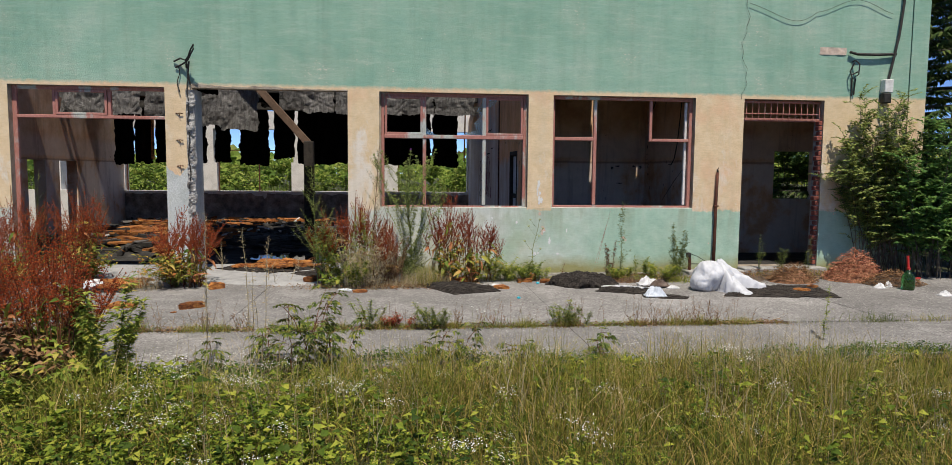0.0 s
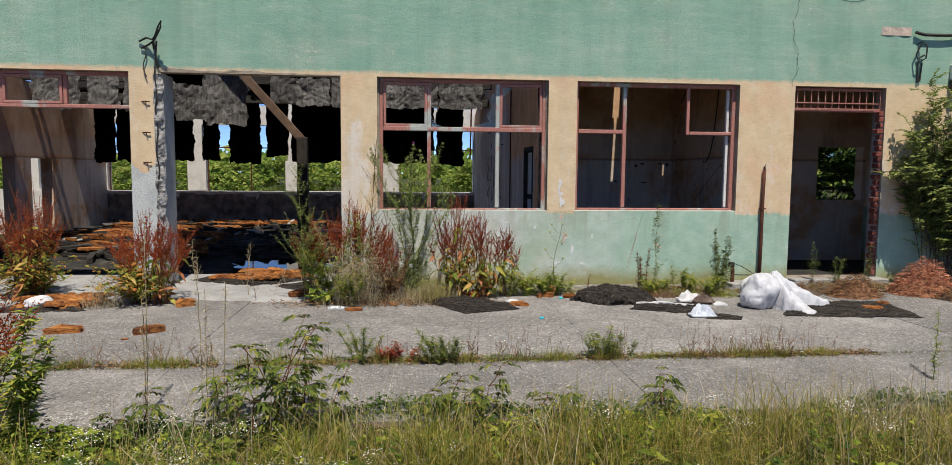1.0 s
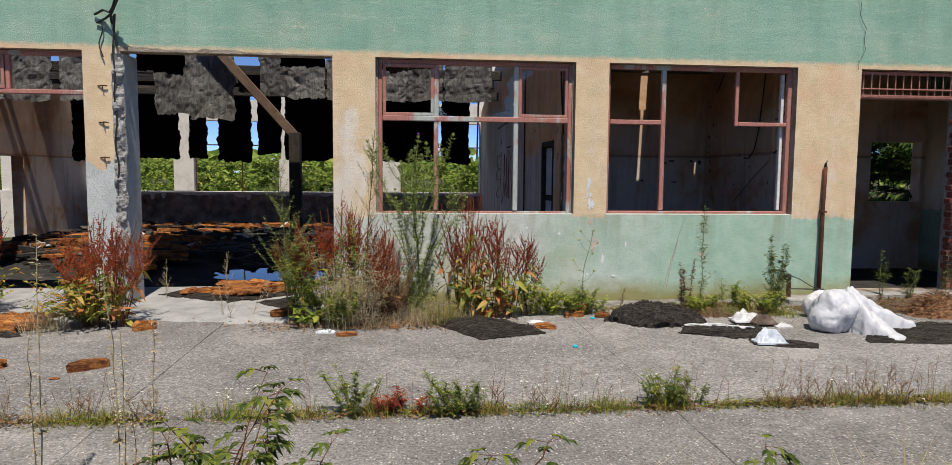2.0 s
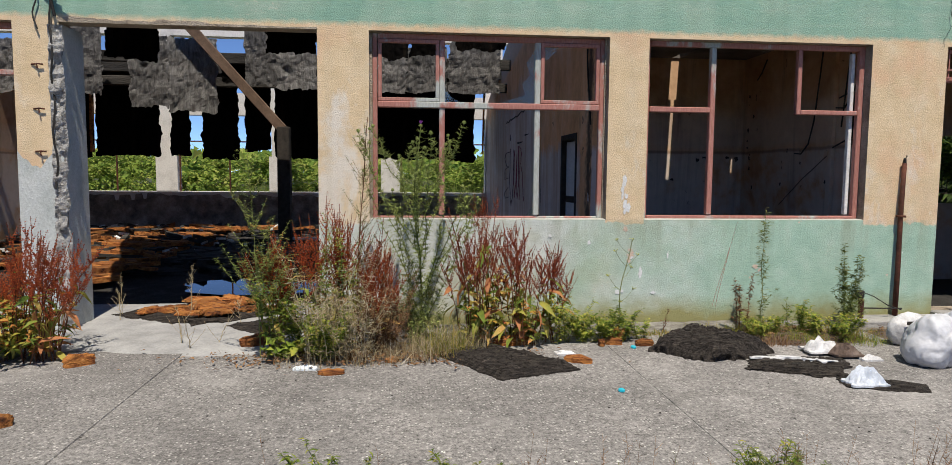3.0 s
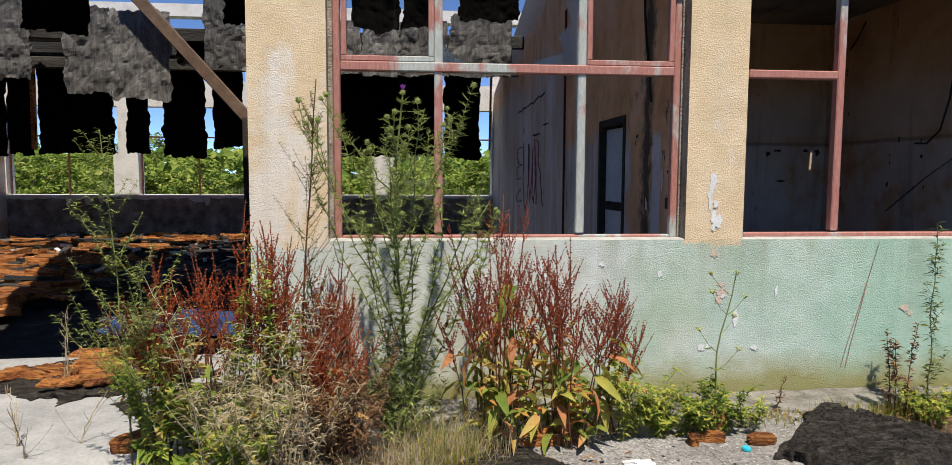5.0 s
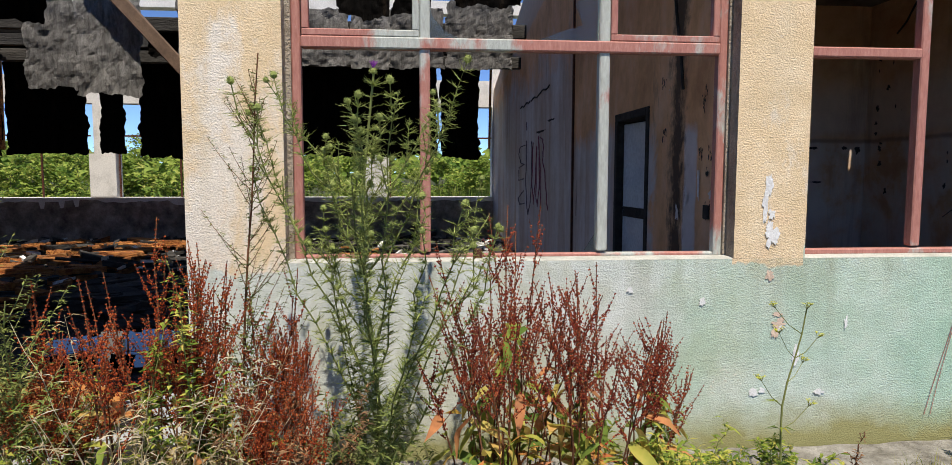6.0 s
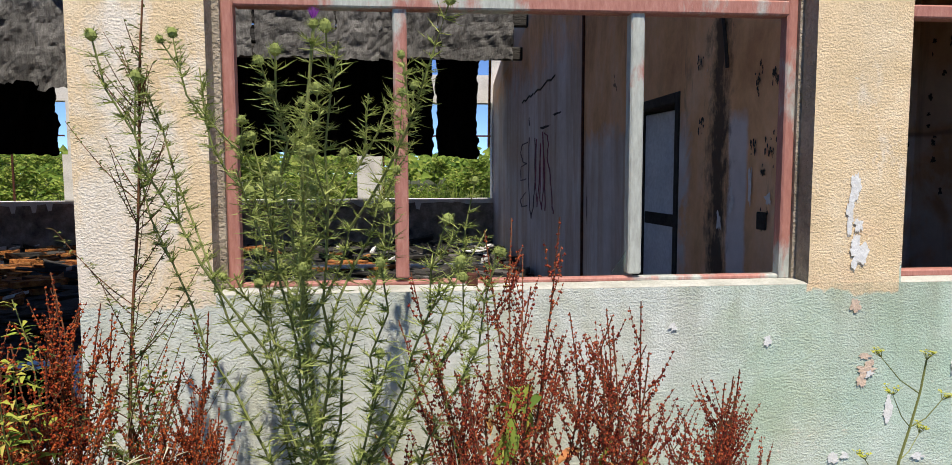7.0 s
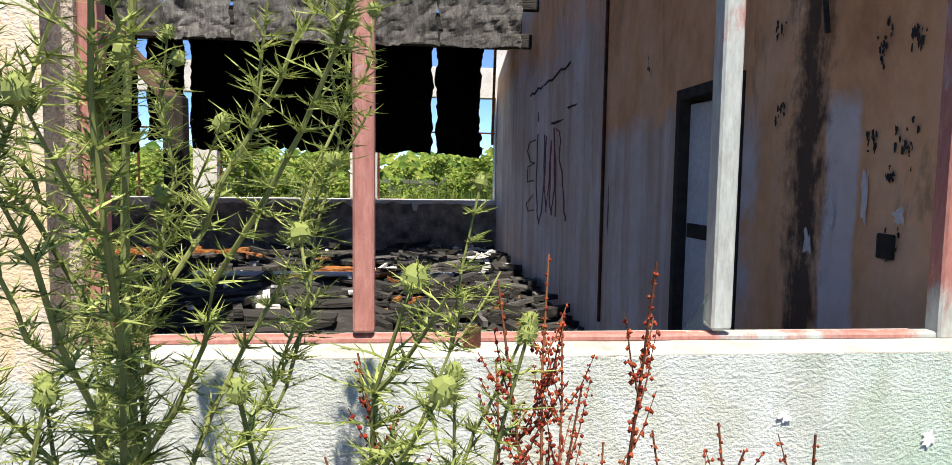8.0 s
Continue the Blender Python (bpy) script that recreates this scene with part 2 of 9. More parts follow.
def hall_plaster():
    """Limewashed inner plaster: bluish grey, brown where the wash is gone, soot runs and scabs."""
    m = bpy.data.materials.new("hall_plaster")
    t, b = nodes_of(m)
    vec = place(t)
    sep = t.nodes.new("ShaderNodeSeparateXYZ")
    t.links.new(vec, sep.inputs[0])
    Y, Z = sep.outputs["Y"], sep.outputs["Z"]
    wob = maths(t, "SUBTRACT", noise_node(t, 1.6, 8, 0.68, vec, 0.4), 0.5)
    run = noise_node(t, 1.0, 8, 0.7, place(t, (2.6, 2.6, 0.22)), 0.3)
    mid = noise_node(t, 9, 8, 0.7, vec)
    c = ramp(t, noise_node(t, 0.9, 8, 0.62, vec), [(0.3, (0.56, 0.50, 0.45)), (0.5, (0.70, 0.655, 0.62)), (0.7, (0.80, 0.785, 0.775))])
    c = mix(t, maths(t, "MULTIPLY", step(t, run, 0.46, 0.62), 0.7), c, (0.46, 0.32, 0.21))
    # wash gone: the stretch before the inner door, and the upper part up to the conduit
    near = maths(t, "SUBTRACT", 1.0, step(t, maths(t, "ADD", Y, maths(t, "MULTIPLY", wob, 1.2)), 1.40, 1.55))
    high = maths(t, "MULTIPLY", step(t, maths(t, "ADD", Z, maths(t, "MULTIPLY", wob, 0.9)), 1.62, 1.80), maths(t, "LESS_THAN", Y, 3.76))
    top = step(t, maths(t, "ADD", Z, maths(t, "MULTIPLY", wob, 1.6)), 2.5, 3.0)
    bare = maths(t, "MAXIMUM", maths(t, "MAXIMUM", near, high), top)
    brown = ramp(t, noise_node(t, 2.2, 8, 0.7, place(t, (1, 1, 0.6)), 0.3), [(0.3, (0.56, 0.28, 0.12)), (0.5, (0.82, 0.46, 0.22)), (0.72, (0.88, 0.60, 0.37))])
    c = mix(t, maths(t, "MULTIPLY", bare, 0.9), c, brown)
    slope = maths(t, "SUBTRACT", maths(t, "ADD", Z, maths(t, "MULTIPLY", wob, 0.10)), maths(t, "ADD", 2.86, maths(t, "MULTIPLY", maths(t, "SUBTRACT", 10.0, Y), 0.14)))
    inner = maths(t, "LESS_THAN", maths(t, "ABSOLUTE", maths(t, "SUBTRACT", Y, 6.6)), 4.1)
    c = mix(t, maths(t, "MULTIPLY", maths(t, "MULTIPLY", step(t, slope, 0.0, 0.05), inner), 0.92), c, (0.66, 0.47, 0.33))
    # a pale strip of old wash beside the soot run
    strip = maths(t, "ABSOLUTE", maths(t, "ADD", maths(t, "SUBTRACT", Y, 0.77), maths(t, "MULTIPLY", wob, 0.14)))
    strip = maths(t, "MULTIPLY", maths(t, "SUBTRACT", 1.0, step(t, strip, 0.085, 0.11)), maths(t, "SUBTRACT", 1.0, step(t, maths(t, "ADD", Z, maths(t, "MULTIPLY", wob, 0.3)), 1.58, 1.66)))
    c = mix(t, maths(t, "MULTIPLY", strip, 0.8), c, (0.70, 0.70, 0.71))
    c = mix(t, maths(t, "MULTIPLY", step(t, noise_node(t, 1.5, 8, 0.72, place(t, (3.5, 3.5, 0.6)), 0.8), 0.60, 0.72), 0.6), c, (0.12, 0.10, 0.085))
    # one ragged soot run under a burnt cable
    soot = maths(t, "SUBTRACT", maths(t, "ABSOLUTE", maths(t, "SUBTRACT", Y, 0.97)), 0.03)
    soot = maths(t, "ADD", soot, maths(t, "MULTIPLY", maths(t, "SUBTRACT", noise_node(t, 4.5, 9, 0.8, place(t, (1, 1, 0.3)), 0.3), 0.5), 0.55))
    soot = maths(t, "ADD", soot, maths(t, "MULTIPLY", maths(t, "SUBTRACT", mid, 0.5), 0.3))
    c = mix(t, maths(t, "MULTIPLY", maths(t, "SUBTRACT", 1.0, step(t, soot, 0.0, 0.12)), 0.9), c, (0.05, 0.043, 0.038))
    c = mix(t, 0.35, c, ramp(t, mid, [(0.3, (0.58, 0.56, 0.55)), (0.62, (1, 1, 1))]), "MULTIPLY")
    c = mix(t, step(t, noise_node(t, 3.4, 8, 0.75, vec, 0.5), 0.69, 0.70), c, (0.70, 0.68, 0.66))
    t.links.new(c, b.inputs["Base Color"])
    b.inputs["Roughness"].default_value = 0.9
    b.inputs["Specular IOR Level"].default_value = 0.2
    bump(t, b, mid, 0.4, 0.012)
    return m


def sack_plastic():
    """White woven plastic, crumpled into flat facets with sharp creases between them."""
    m = bpy.data.materials.new("white_woven_plastic")
    t, b = nodes_of(m)
    vec = place(t)
    wave = t.nodes.new("ShaderNodeTexNoise")
    wave.inputs["Scale"].default_value = 5
    t.links.new(vec, wave.inputs["Vector"])
    shift = mix(t, 0.12, vec, wave.outputs["Color"])
    heights = []
    for scale, share in ((5, 1.0), (13, 0.5), (40, 0.10)):
        v = t.nodes.new("ShaderNodeTexVoronoi")
        v.inputs["Scale"].default_value = scale
        t.links.new(shift, v.inputs["Vector"])
        heights.append(maths(t, "MULTIPLY", v.outputs["Distance"], share))
    c = ramp(t, noise_node(t, 9, 7, 0.65, vec), [(0.3, (0.40, 0.41, 0.43)), (0.5, (0.52, 0.53, 0.56)), (0.75, (0.60, 0.61, 0.63))])
    t.links.new(c, b.inputs["Base Color"])
    b.inputs["Roughness"].default_value = 0.55
    bump(t, b, maths(t, "ADD", maths(t, "ADD", heights[0], heights[1]), heights[2]), 0.55, 0.022)
    return m


def room_plaster():
    """Brown damp plaster with patches of grey-blue wash, level seams and rows of dark stains."""
    m = bpy.data.materials.new("damp_room_plaster")
    t, b = nodes_of(m)
    vec = place(t)
    sep = t.nodes.new("ShaderNodeSeparateXYZ")
    t.links.new(vec, sep.inputs[0])
    Y, Z = sep.outputs["Y"], sep.outputs["Z"]
    big = noise_node(t, 1.2, 8, 0.65, vec, 0.3)
    mid = noise_node(t, 8, 8, 0.7, vec)
    run = noise_node(t, 1.0, 8, 0.7, place(t, (3.2, 3.2, 0.3)), 0.3)
    wob = maths(t, "SUBTRACT", noise_node(t, 3.0, 7, 0.65, vec, 0.3), 0.5)
    c = ramp(t, big, [(0.3, (0.44, 0.25, 0.14)), (0.5, (0.64, 0.42, 0.26)), (0.7, (0.76, 0.57, 0.41))])
    # wash left on the lower part, up to a level seam
    wash = maths(t, "SUBTRACT", 1.0, step(t, maths(t, "ADD", Z, maths(t, "MULTIPLY", wob, 0.18)), 1.66, 1.72))
    wash = maths(t, "MULTIPLY", wash, step(t, maths(t, "ADD", big, maths(t, "MULTIPLY", wob, 0.4)), 0.40, 0.52))
    c = mix(t, maths(t, "MULTIPLY", wash, 0.75), c, (0.64, 0.58, 0.53))
    pale = maths(t, "MULTIPLY", step(t, maths(t, "ADD", Z, maths(t, "MULTIPLY", wob, 0.25)), 1.72, 1.80), maths(t, "SUBTRACT", 1.0, step(t, maths(t, "ADD", Z, maths(t, "MULTIPLY", wob, 0.3)), 2.1, 2.3)))
    c = mix(t, maths(t, "MULTIPLY", pale, 0.45), c, (0.68, 0.60, 0.53))
    seam = maths(t, "ABSOLUTE", maths(t, "SUBTRACT", maths(t, "ADD", Z, maths(t, "MULTIPLY", wob, 0.05)), 1.69))
    c = mix(t, maths(t, "MULTIPLY", maths(t, "SUBTRACT", 1.0, step(t, seam, 0.008, 0.03)), 0.6), c, (0.20, 0.13, 0.09))
    c = mix(t, maths(t, "MULTIPLY", step(t, run, 0.54, 0.70), 0.55), c, (0.16, 0.11, 0.08))
    c = mix(t, maths(t, "MULTIPLY", step(t, noise_node(t, 6.0, 7, 0.72, place(t, (1, 1, 0.8)), 0.5), 0.66, 0.72), 0.8), c, (0.06, 0.045, 0.035))
    c = mix(t, 0.35, c, ramp(t, mid, [(0.3, (0.6, 0.58, 0.56)), (0.62, (1, 1, 1))]), "MULTIPLY")
    t.links.new(c, b.inputs["Base Color"])
    b.inputs["Roughness"].default_value = 0.92
    b.inputs["Specular IOR Level"].default_value = 0.2
    bump(t, b, mid, 0.4, 0.012)
    return m


def grey_felt():
    """Weathered grey felt: creased in short folds, streaked by rain, darker along the creases."""
    m = bpy.data.materials.new("grey_roofing_felt")
    t, b = nodes_of(m)
    n = noise_node(t, 4.0, 6, 0.6, place(t, (1.5, 1.5, 0.8)), 0.5)
    fold = maths(t, "ABSOLUTE", maths(t, "SUBTRACT", n, 0.5))
    streak = noise_node(t, 7, 6, 0.65, place(t, (3, 3, 0.5)))
    grain = noise_node(t, 60, 4, 0.6, place(t))
    c = ramp(t, streak, [(0.3, (0.15, 0.144, 0.138)), (0.5, (0.25, 0.243, 0.234)), (0.7, (0.36, 0.35, 0.337))])
    c = mix(t, maths(t, "MULTIPLY", maths(t, "SUBTRACT", 1.0, step(t, fold, 0.0, 0.03)), 0.3), c, (0.06, 0.057, 0.054))
    c = mix(t, 0.4, c, ramp(t, grain, [(0.3, (0.5, 0.5, 0.5)), (0.65, (1.15, 1.15, 1.15))]), "MULTIPLY")
    o = t.nodes.new("ShaderNodeObjectInfo")
    h = t.nodes.new("ShaderNodeHueSaturation")
    t.links.new(maths(t, "ADD", maths(t, "MULTIPLY", o.outputs["Random"], 0.5), 0.75), h.inputs["Value"])
    t.links.new(c, h.inputs["Color"])
    t.links.new(h.outputs["Color"], b.inputs["Base Color"])
    b.inputs["Roughness"].default_value = 0.95
    b.inputs["Specular IOR Level"].default_value = 0.2
    bump(t, b, maths(t, "ADD", maths(t, "MULTIPLY", step(t, fold, 0.0, 0.12), 0.5), maths(t, "MULTIPLY", grain, 0.4)), 0.5, 0.02)
    return m


def cracked_bitumen():
    """Brown-black brittle felt, split by a net of cracks, dusty on the raised flakes."""
    m = bpy.data.materials.new("bitumen_mat")
    t, b = nodes_of(m)
    vec = place(t, (0.75, 1.5, 1.5))
    w = t.nodes.new("ShaderNodeMix")
    w.data_type = "VECTOR"
    w.inputs["Factor"].default_value = 0.35
    nz = t.nodes.new("ShaderNodeTexNoise")
    nz.inputs["Scale"].default_value = 6
    t.links.new(vec, nz.inputs["Vector"])
    t.links.new(vec, w.inputs[4])
    t.links.new(nz.outputs["Color"], w.inputs[5])
    v = t.nodes.new("ShaderNodeTexVoronoi")
    v.feature = "DISTANCE_TO_EDGE"
    v.inputs["Scale"].default_value = 11
    t.links.new(w.outputs[1], v.inputs["Vector"])
    streak = noise_node(t, 16, 8, 0.75, place(t, (0.4, 2.4, 1.5)), 0.5)
    grain = noise_node(t, 60, 5, 0.7, vec)
    c = ramp(t, streak, [(0.3, (0.010, 0.008, 0.007)), (0.46, (0.032, 0.027, 0.023)), (0.60, (0.085, 0.072, 0.061)), (0.76, (0.22, 0.19, 0.16))])
    crack = step(t, v.outputs["Distance"], 0.0, 0.03)
    c = mix(t, maths(t, "MULTIPLY", maths(t, "SUBTRACT", 1.0, crack), 0.4), c, (0.012, 0.011, 0.010))
    c = mix(t, 0.5, c, ramp(t, grain, [(0.35, (0.4, 0.4, 0.4)), (0.65, (1.25, 1.22, 1.2))]), "MULTIPLY")
    t.links.new(c, b.inputs["Base Color"])
    b.inputs["Roughness"].default_value = 0.85
    b.inputs["Specular IOR Level"].default_value = 0.25
    bump(t, b, maths(t, "ADD", maths(t, "MULTIPLY", crack, 0.25), maths(t, "ADD", streak, maths(t, "MULTIPLY", grain, 0.3))), 1.0, 0.035)
    return m


M_FACADE = facade_paint()
M_PAVE = pavement_concrete()
M_FRAME = peeling_paint()
M_FRAMERUBBED = peeling_paint("rubbed_frame_paint", 0.60)
M_FRAMEWORN = peeling_paint("worn_frame_paint", 0.50)
M_PLASTER = hall_plaster()
# far dado: soot, with the shade on that wall darkened into the colour
M_SOOTSHADE = plain("sooty_shaded_plaster", [(0.3, (0.07, 0.06, 0.05)), (0.48, (0.24, 0.205, 0.175)), (0.70, (0.50, 0.45, 0.39))], 4.0, 0.95, 0.4, 30)
M_LIME = plain("limewash", [(0.3, (0.56, 0.55, 0.53)), (0.5, (0.75, 0.74, 0.72)), (0.75, (0.83, 0.82, 0.80))], 3, 0.9, 0.3, 40)
M_SILL = plain("worn_sill", [(0.3, (0.36, 0.36, 0.31)), (0.5, (0.50, 0.50, 0.45)), (0.75, (0.60, 0.59, 0.54))], 7, 0.95, 0.7, 70)
M_PATCH = plain("pale_grey_render", [(0.3, (0.42, 0.45, 0.43)), (0.5, (0.54, 0.57, 0.55)), (0.75, (0.64, 0.66, 0.64))], 5, 0.95, 0.6, 60)
M_CONCRETE = plain("bare_concrete", [(0.3, (0.26, 0.25, 0.235)), (0.5, (0.38, 0.37, 0.35)), (0.75, (0.50, 0.49, 0.46))], 5, 0.95, 0.8, 45, distance=0.02)
M_REVEAL = plain("weathered_reveal", [(0.3, (0.22, 0.175, 0.13)), (0.5, (0.40, 0.335, 0.26)), (0.75, (0.55, 0.48, 0.39))], 5, 0.95, 1.0, 70, distance=0.02)
M_ROUGH = plain("broken_concrete", [(0.3, (0.20, 0.19, 0.18)), (0.5, (0.42, 0.41, 0.39)), (0.7, (0.6, 0.59, 0.57))], 16, 0.95, 1.0, 60, distance=0.03)
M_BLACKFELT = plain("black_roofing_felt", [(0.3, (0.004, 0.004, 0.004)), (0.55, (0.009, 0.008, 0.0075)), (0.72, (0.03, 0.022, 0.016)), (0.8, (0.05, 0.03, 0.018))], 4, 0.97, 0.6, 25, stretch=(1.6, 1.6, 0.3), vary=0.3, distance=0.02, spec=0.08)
M_GREYFELT = grey_felt()
M_MAT = cracked_bitumen()
M_ORANGE = plain("rotten_wood", [(0.32, (0.05, 0.018, 0.008)), (0.43, (0.24, 0.075, 0.018)), (0.56, (0.48, 0.19, 0.045)), (0.75, (0.62, 0.33, 0.12))], 9, 0.9, 1.0, 45, stretch=(0.4, 2, 2), vary=0.3, distance=0.03)
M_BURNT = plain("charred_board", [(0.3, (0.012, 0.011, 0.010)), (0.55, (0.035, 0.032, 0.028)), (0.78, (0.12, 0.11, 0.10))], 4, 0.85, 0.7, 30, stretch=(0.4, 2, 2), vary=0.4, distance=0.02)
M_GREYBOARD = plain("weathered_board", [(0.3, (0.05, 0.046, 0.042)), (0.55, (0.11, 0.102, 0.095)), (0.8, (0.24, 0.225, 0.21))], 5, 0.9, 0.6, 40, stretch=(0.4, 2, 2), vary=0.3)
M_BEAM = plain("brown_beam", [(0.3, (0.08, 0.05, 0.035)), (0.55, (0.17, 0.11, 0.075)), (0.78, (0.26, 0.18, 0.13))], 3, 0.85, 0.5, 35, vary=0.15)
M_RUST = plain("rusty_iron", [(0.3, (0.045, 0.016, 0.010)), (0.55, (0.11, 0.036, 0.02)), (0.78, (0.20, 0.075, 0.035))], 14, 0.8, 0.6, 90, metal=0.2)
M_BRICK = plain("red_brick", [(0.3, (0.14, 0.035, 0.025)), (0.55, (0.24, 0.07, 0.05)), (0.78, (0.34, 0.13, 0.10))], 18, 0.92, 0.7, 70, vary=0.3)
M_IRON = plain("dark_wire", [(0.3, (0.012, 0.011, 0.010)), (0.7, (0.04, 0.035, 0.03))], 20, 0.7, 0.2, 80)
M_SACK = sack_plastic()
M_FLAKE = plain("white_plaster_flake", [(0.3, (0.68, 0.68, 0.67)), (0.7, (0.84, 0.84, 0.83))], 9, 0.9, 0.3, 60)
M_PAPER = plain("dirty_white_paper", [(0.3, (0.42, 0.42, 0.43)), (0.55, (0.72, 0.72, 0.72)), (0.8, (0.8, 0.8, 0.8))], 11, 0.7, 0.3, 60, vary=0.1)
M_RAGBROWN = plain("brown_rag", [(0.3, (0.06, 0.04, 0.03)), (0.55, (0.14, 0.10, 0.08)), (0.8, (0.30, 0.25, 0.21))], 9, 0.95, 0.6, 60)
M_PAPERBLUE = plain("pale_blue_plastic", [(0.3, (0.46, 0.52, 0.60)), (0.55, (0.62, 0.67, 0.74)), (0.8, (0.70, 0.74, 0.79))], 11, 0.55, 0.25, 60)
M_SOIL = plain("mossy_soil", [(0.3, (0.03, 0.032, 0.012)), (0.55, (0.055, 0.062, 0.02)), (0.8, (0.09, 0.10, 0.03))], 5, 1.0, 0.9, 50, distance=0.03)
M_LITTER = plain("dry_earth_litter", [(0.3, (0.07, 0.05, 0.035)), (0.55, (0.15, 0.11, 0.08)), (0.8, (0.27, 0.21, 0.15))], 14, 1.0, 1.0, 70, distance=0.02)
M_FLOOR = plain("hall_floor_rubble", [(0.3, (0.018, 0.017, 0.015)), (0.55, (0.045, 0.042, 0.038)), (0.8, (0.14, 0.13, 0.12))], 3.5, 0.95, 1.0, 22, distance=0.05)
M_CEIL = plain("stained_ceiling", [(0.3, (0.10, 0.09, 0.08)), (0.6, (0.2, 0.18, 0.16)), (0.8, (0.3, 0.28, 0.25))], 2, 0.95, 0.4, 25)
M_ROOM = room_plaster()
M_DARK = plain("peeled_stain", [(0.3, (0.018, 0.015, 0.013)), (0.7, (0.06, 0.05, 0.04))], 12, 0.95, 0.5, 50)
M_PINKSCAR = plain("bare_pink_plaster", [(0.3, (0.50, 0.40, 0.33)), (0.6, (0.62, 0.50, 0.41)), (0.8, (0.70, 0.60, 0.50))], 9, 0.95, 0.5, 50)
M_PEACH = plain("peach_undercoat", [(0.3, (0.60, 0.45, 0.34)), (0.6, (0.68, 0.53, 0.42)), (0.8, (0.70, 0.62, 0.52))], 9, 0.95, 0.5, 50)
M_TEAL = plain("teal_door_paint", [(0.3, (0.56, 0.63, 0.68)), (0.6, (0.72, 0.77, 0.80)), (0.8, (0.80, 0.83, 0.84))], 4, 0.6, 0.2, 40)
M_GRAFF = plain("spray_paint", [(0.3, (0.16, 0.05, 0.07)), (0.7, (0.32, 0.10, 0.13))], 20, 0.7, 0.1, 60)
M_BLUECAP = plain("turquoise_plastic", [(0.3, (0.02, 0.42, 0.55)), (0.7, (0.04, 0.55, 0.70))], 20, 0.4, 0.05, 60)
M_REDPL = plain("red_plastic", [(0.3, (0.45, 0.02, 0.02)), (0.7, (0.6, 0.04, 0.03))], 20, 0.45, 0.05, 60)
M_STRAW = plain("dry_straw_heap", [(0.3, (0.22, 0.10, 0.05)), (0.55, (0.42, 0.21, 0.11)), (0.8, (0.60, 0.36, 0.22))], 30, 1.0, 1.0, 70, distance=0.02)


def clear_glass(name, tint, rough=0.02):
    m = bpy.data.materials.new(name)
    t, b = nodes_of(m)
    b.inputs["Base Color"].default_value = (*tint, 1)
    b.inputs["Transmission Weight"].default_value = 1.0
    b.inputs["Roughness"].default_value = rough
    b.inputs["IOR"].default_value = 1.45
    return m


M_GLASS = clear_glass("dusty_glass", (0.80, 0.92, 0.88), 0.12)
M_BOTTLE = clear_glass("green_plastic", (0.10, 0.42, 0.12), 0.15)


def water():
    m = bpy.data.materials.new("puddle_water")
    t, b = nodes_of(m)
    b.inputs["Base Color"].default_value = (0.01, 0.012, 0.012, 1)
    b.inputs["Roughness"].default_value = 0.02
    b.inputs["IOR"].default_value = 1.33
    b.inputs["Specular IOR Level"].default_value = 1.0
    bump(t, b, noise_node(t, 5, 2, 0.4, place(t)), 0.10, 0.01)
    return m


M_WATER = water()
L_DOCK = leafy("dock_leaf", [(0.12, (0.07, 0.12, 0.025)), (0.36, (0.16, 0.21, 0.035)), (0.55, (0.36, 0.31, 0.05)), (0.72, (0.50, 0.27, 0.06)), (0.9, (0.45, 0.13, 0.05))])
L_DOCKBIG = leafy("broad_dock_leaf", [(0.14, (0.10, 0.17, 0.03)), (0.36, (0.22, 0.28, 0.05)), (0.56, (0.42, 0.40, 0.08)), (0.70, (0.60, 0.42, 0.13)), (0.8, (0.58, 0.24, 0.10)), (0.92, (0.30, 0.14, 0.07))], 0.55, 0.4, True)
L_SEED = leafy("dock_seed", [(0.15, (0.10, 0.013, 0.011)), (0.5, (0.24, 0.034, 0.02)), (0.85, (0.44, 0.105, 0.038))], 0.8, 0.12)
L_SEEDRUST = leafy("rust_dock_seed", [(0.15, (0.14, 0.018, 0.008)), (0.5, (0.32, 0.048, 0.017)), (0.85, (0.52, 0.13, 0.035))], 0.8, 0.15)
L_STEMRED = leafy("dock_stem", [(0.2, (0.085, 0.032, 0.018)), (0.8, (0.19, 0.085, 0.04))], 0.7, 0.0)
L_THISTLE = leafy("thistle_leaf", [(0.15, (0.12, 0.16, 0.045)), (0.5, (0.28, 0.34, 0.095)), (0.85, (0.54, 0.59, 0.21))], 0.5, 0.42)
L_STEM = leafy("green_stem", [(0.2, (0.12, 0.14, 0.045)), (0.8, (0.25, 0.27, 0.09))], 0.6, 0.1)
L_HEAD = leafy("thistle_head", [(0.2, (0.14, 0.18, 0.05)), (0.8, (0.29, 0.33, 0.10))], 0.6, 0.1)
L_PURPLE = leafy("thistle_flower", [(0.2, (0.24, 0.05, 0.35)), (0.8, (0.40, 0.10, 0.50))], 0.7, 0.2)
L_GREEN = leafy("weed_leaf", [(0.15, (0.055, 0.10, 0.016)), (0.45, (0.13, 0.195, 0.028)), (0.7, (0.235, 0.285, 0.04)), (0.88, (0.40, 0.33, 0.07))])
L_LUSH = leafy("yellow_green_leaf", [(0.15, (0.08, 0.14, 0.022)), (0.45, (0.22, 0.30, 0.045)), (0.70, (0.40, 0.42, 0.07)), (0.88, (0.50, 0.40, 0.10)), (0.97, (0.42, 0.18, 0.06))])
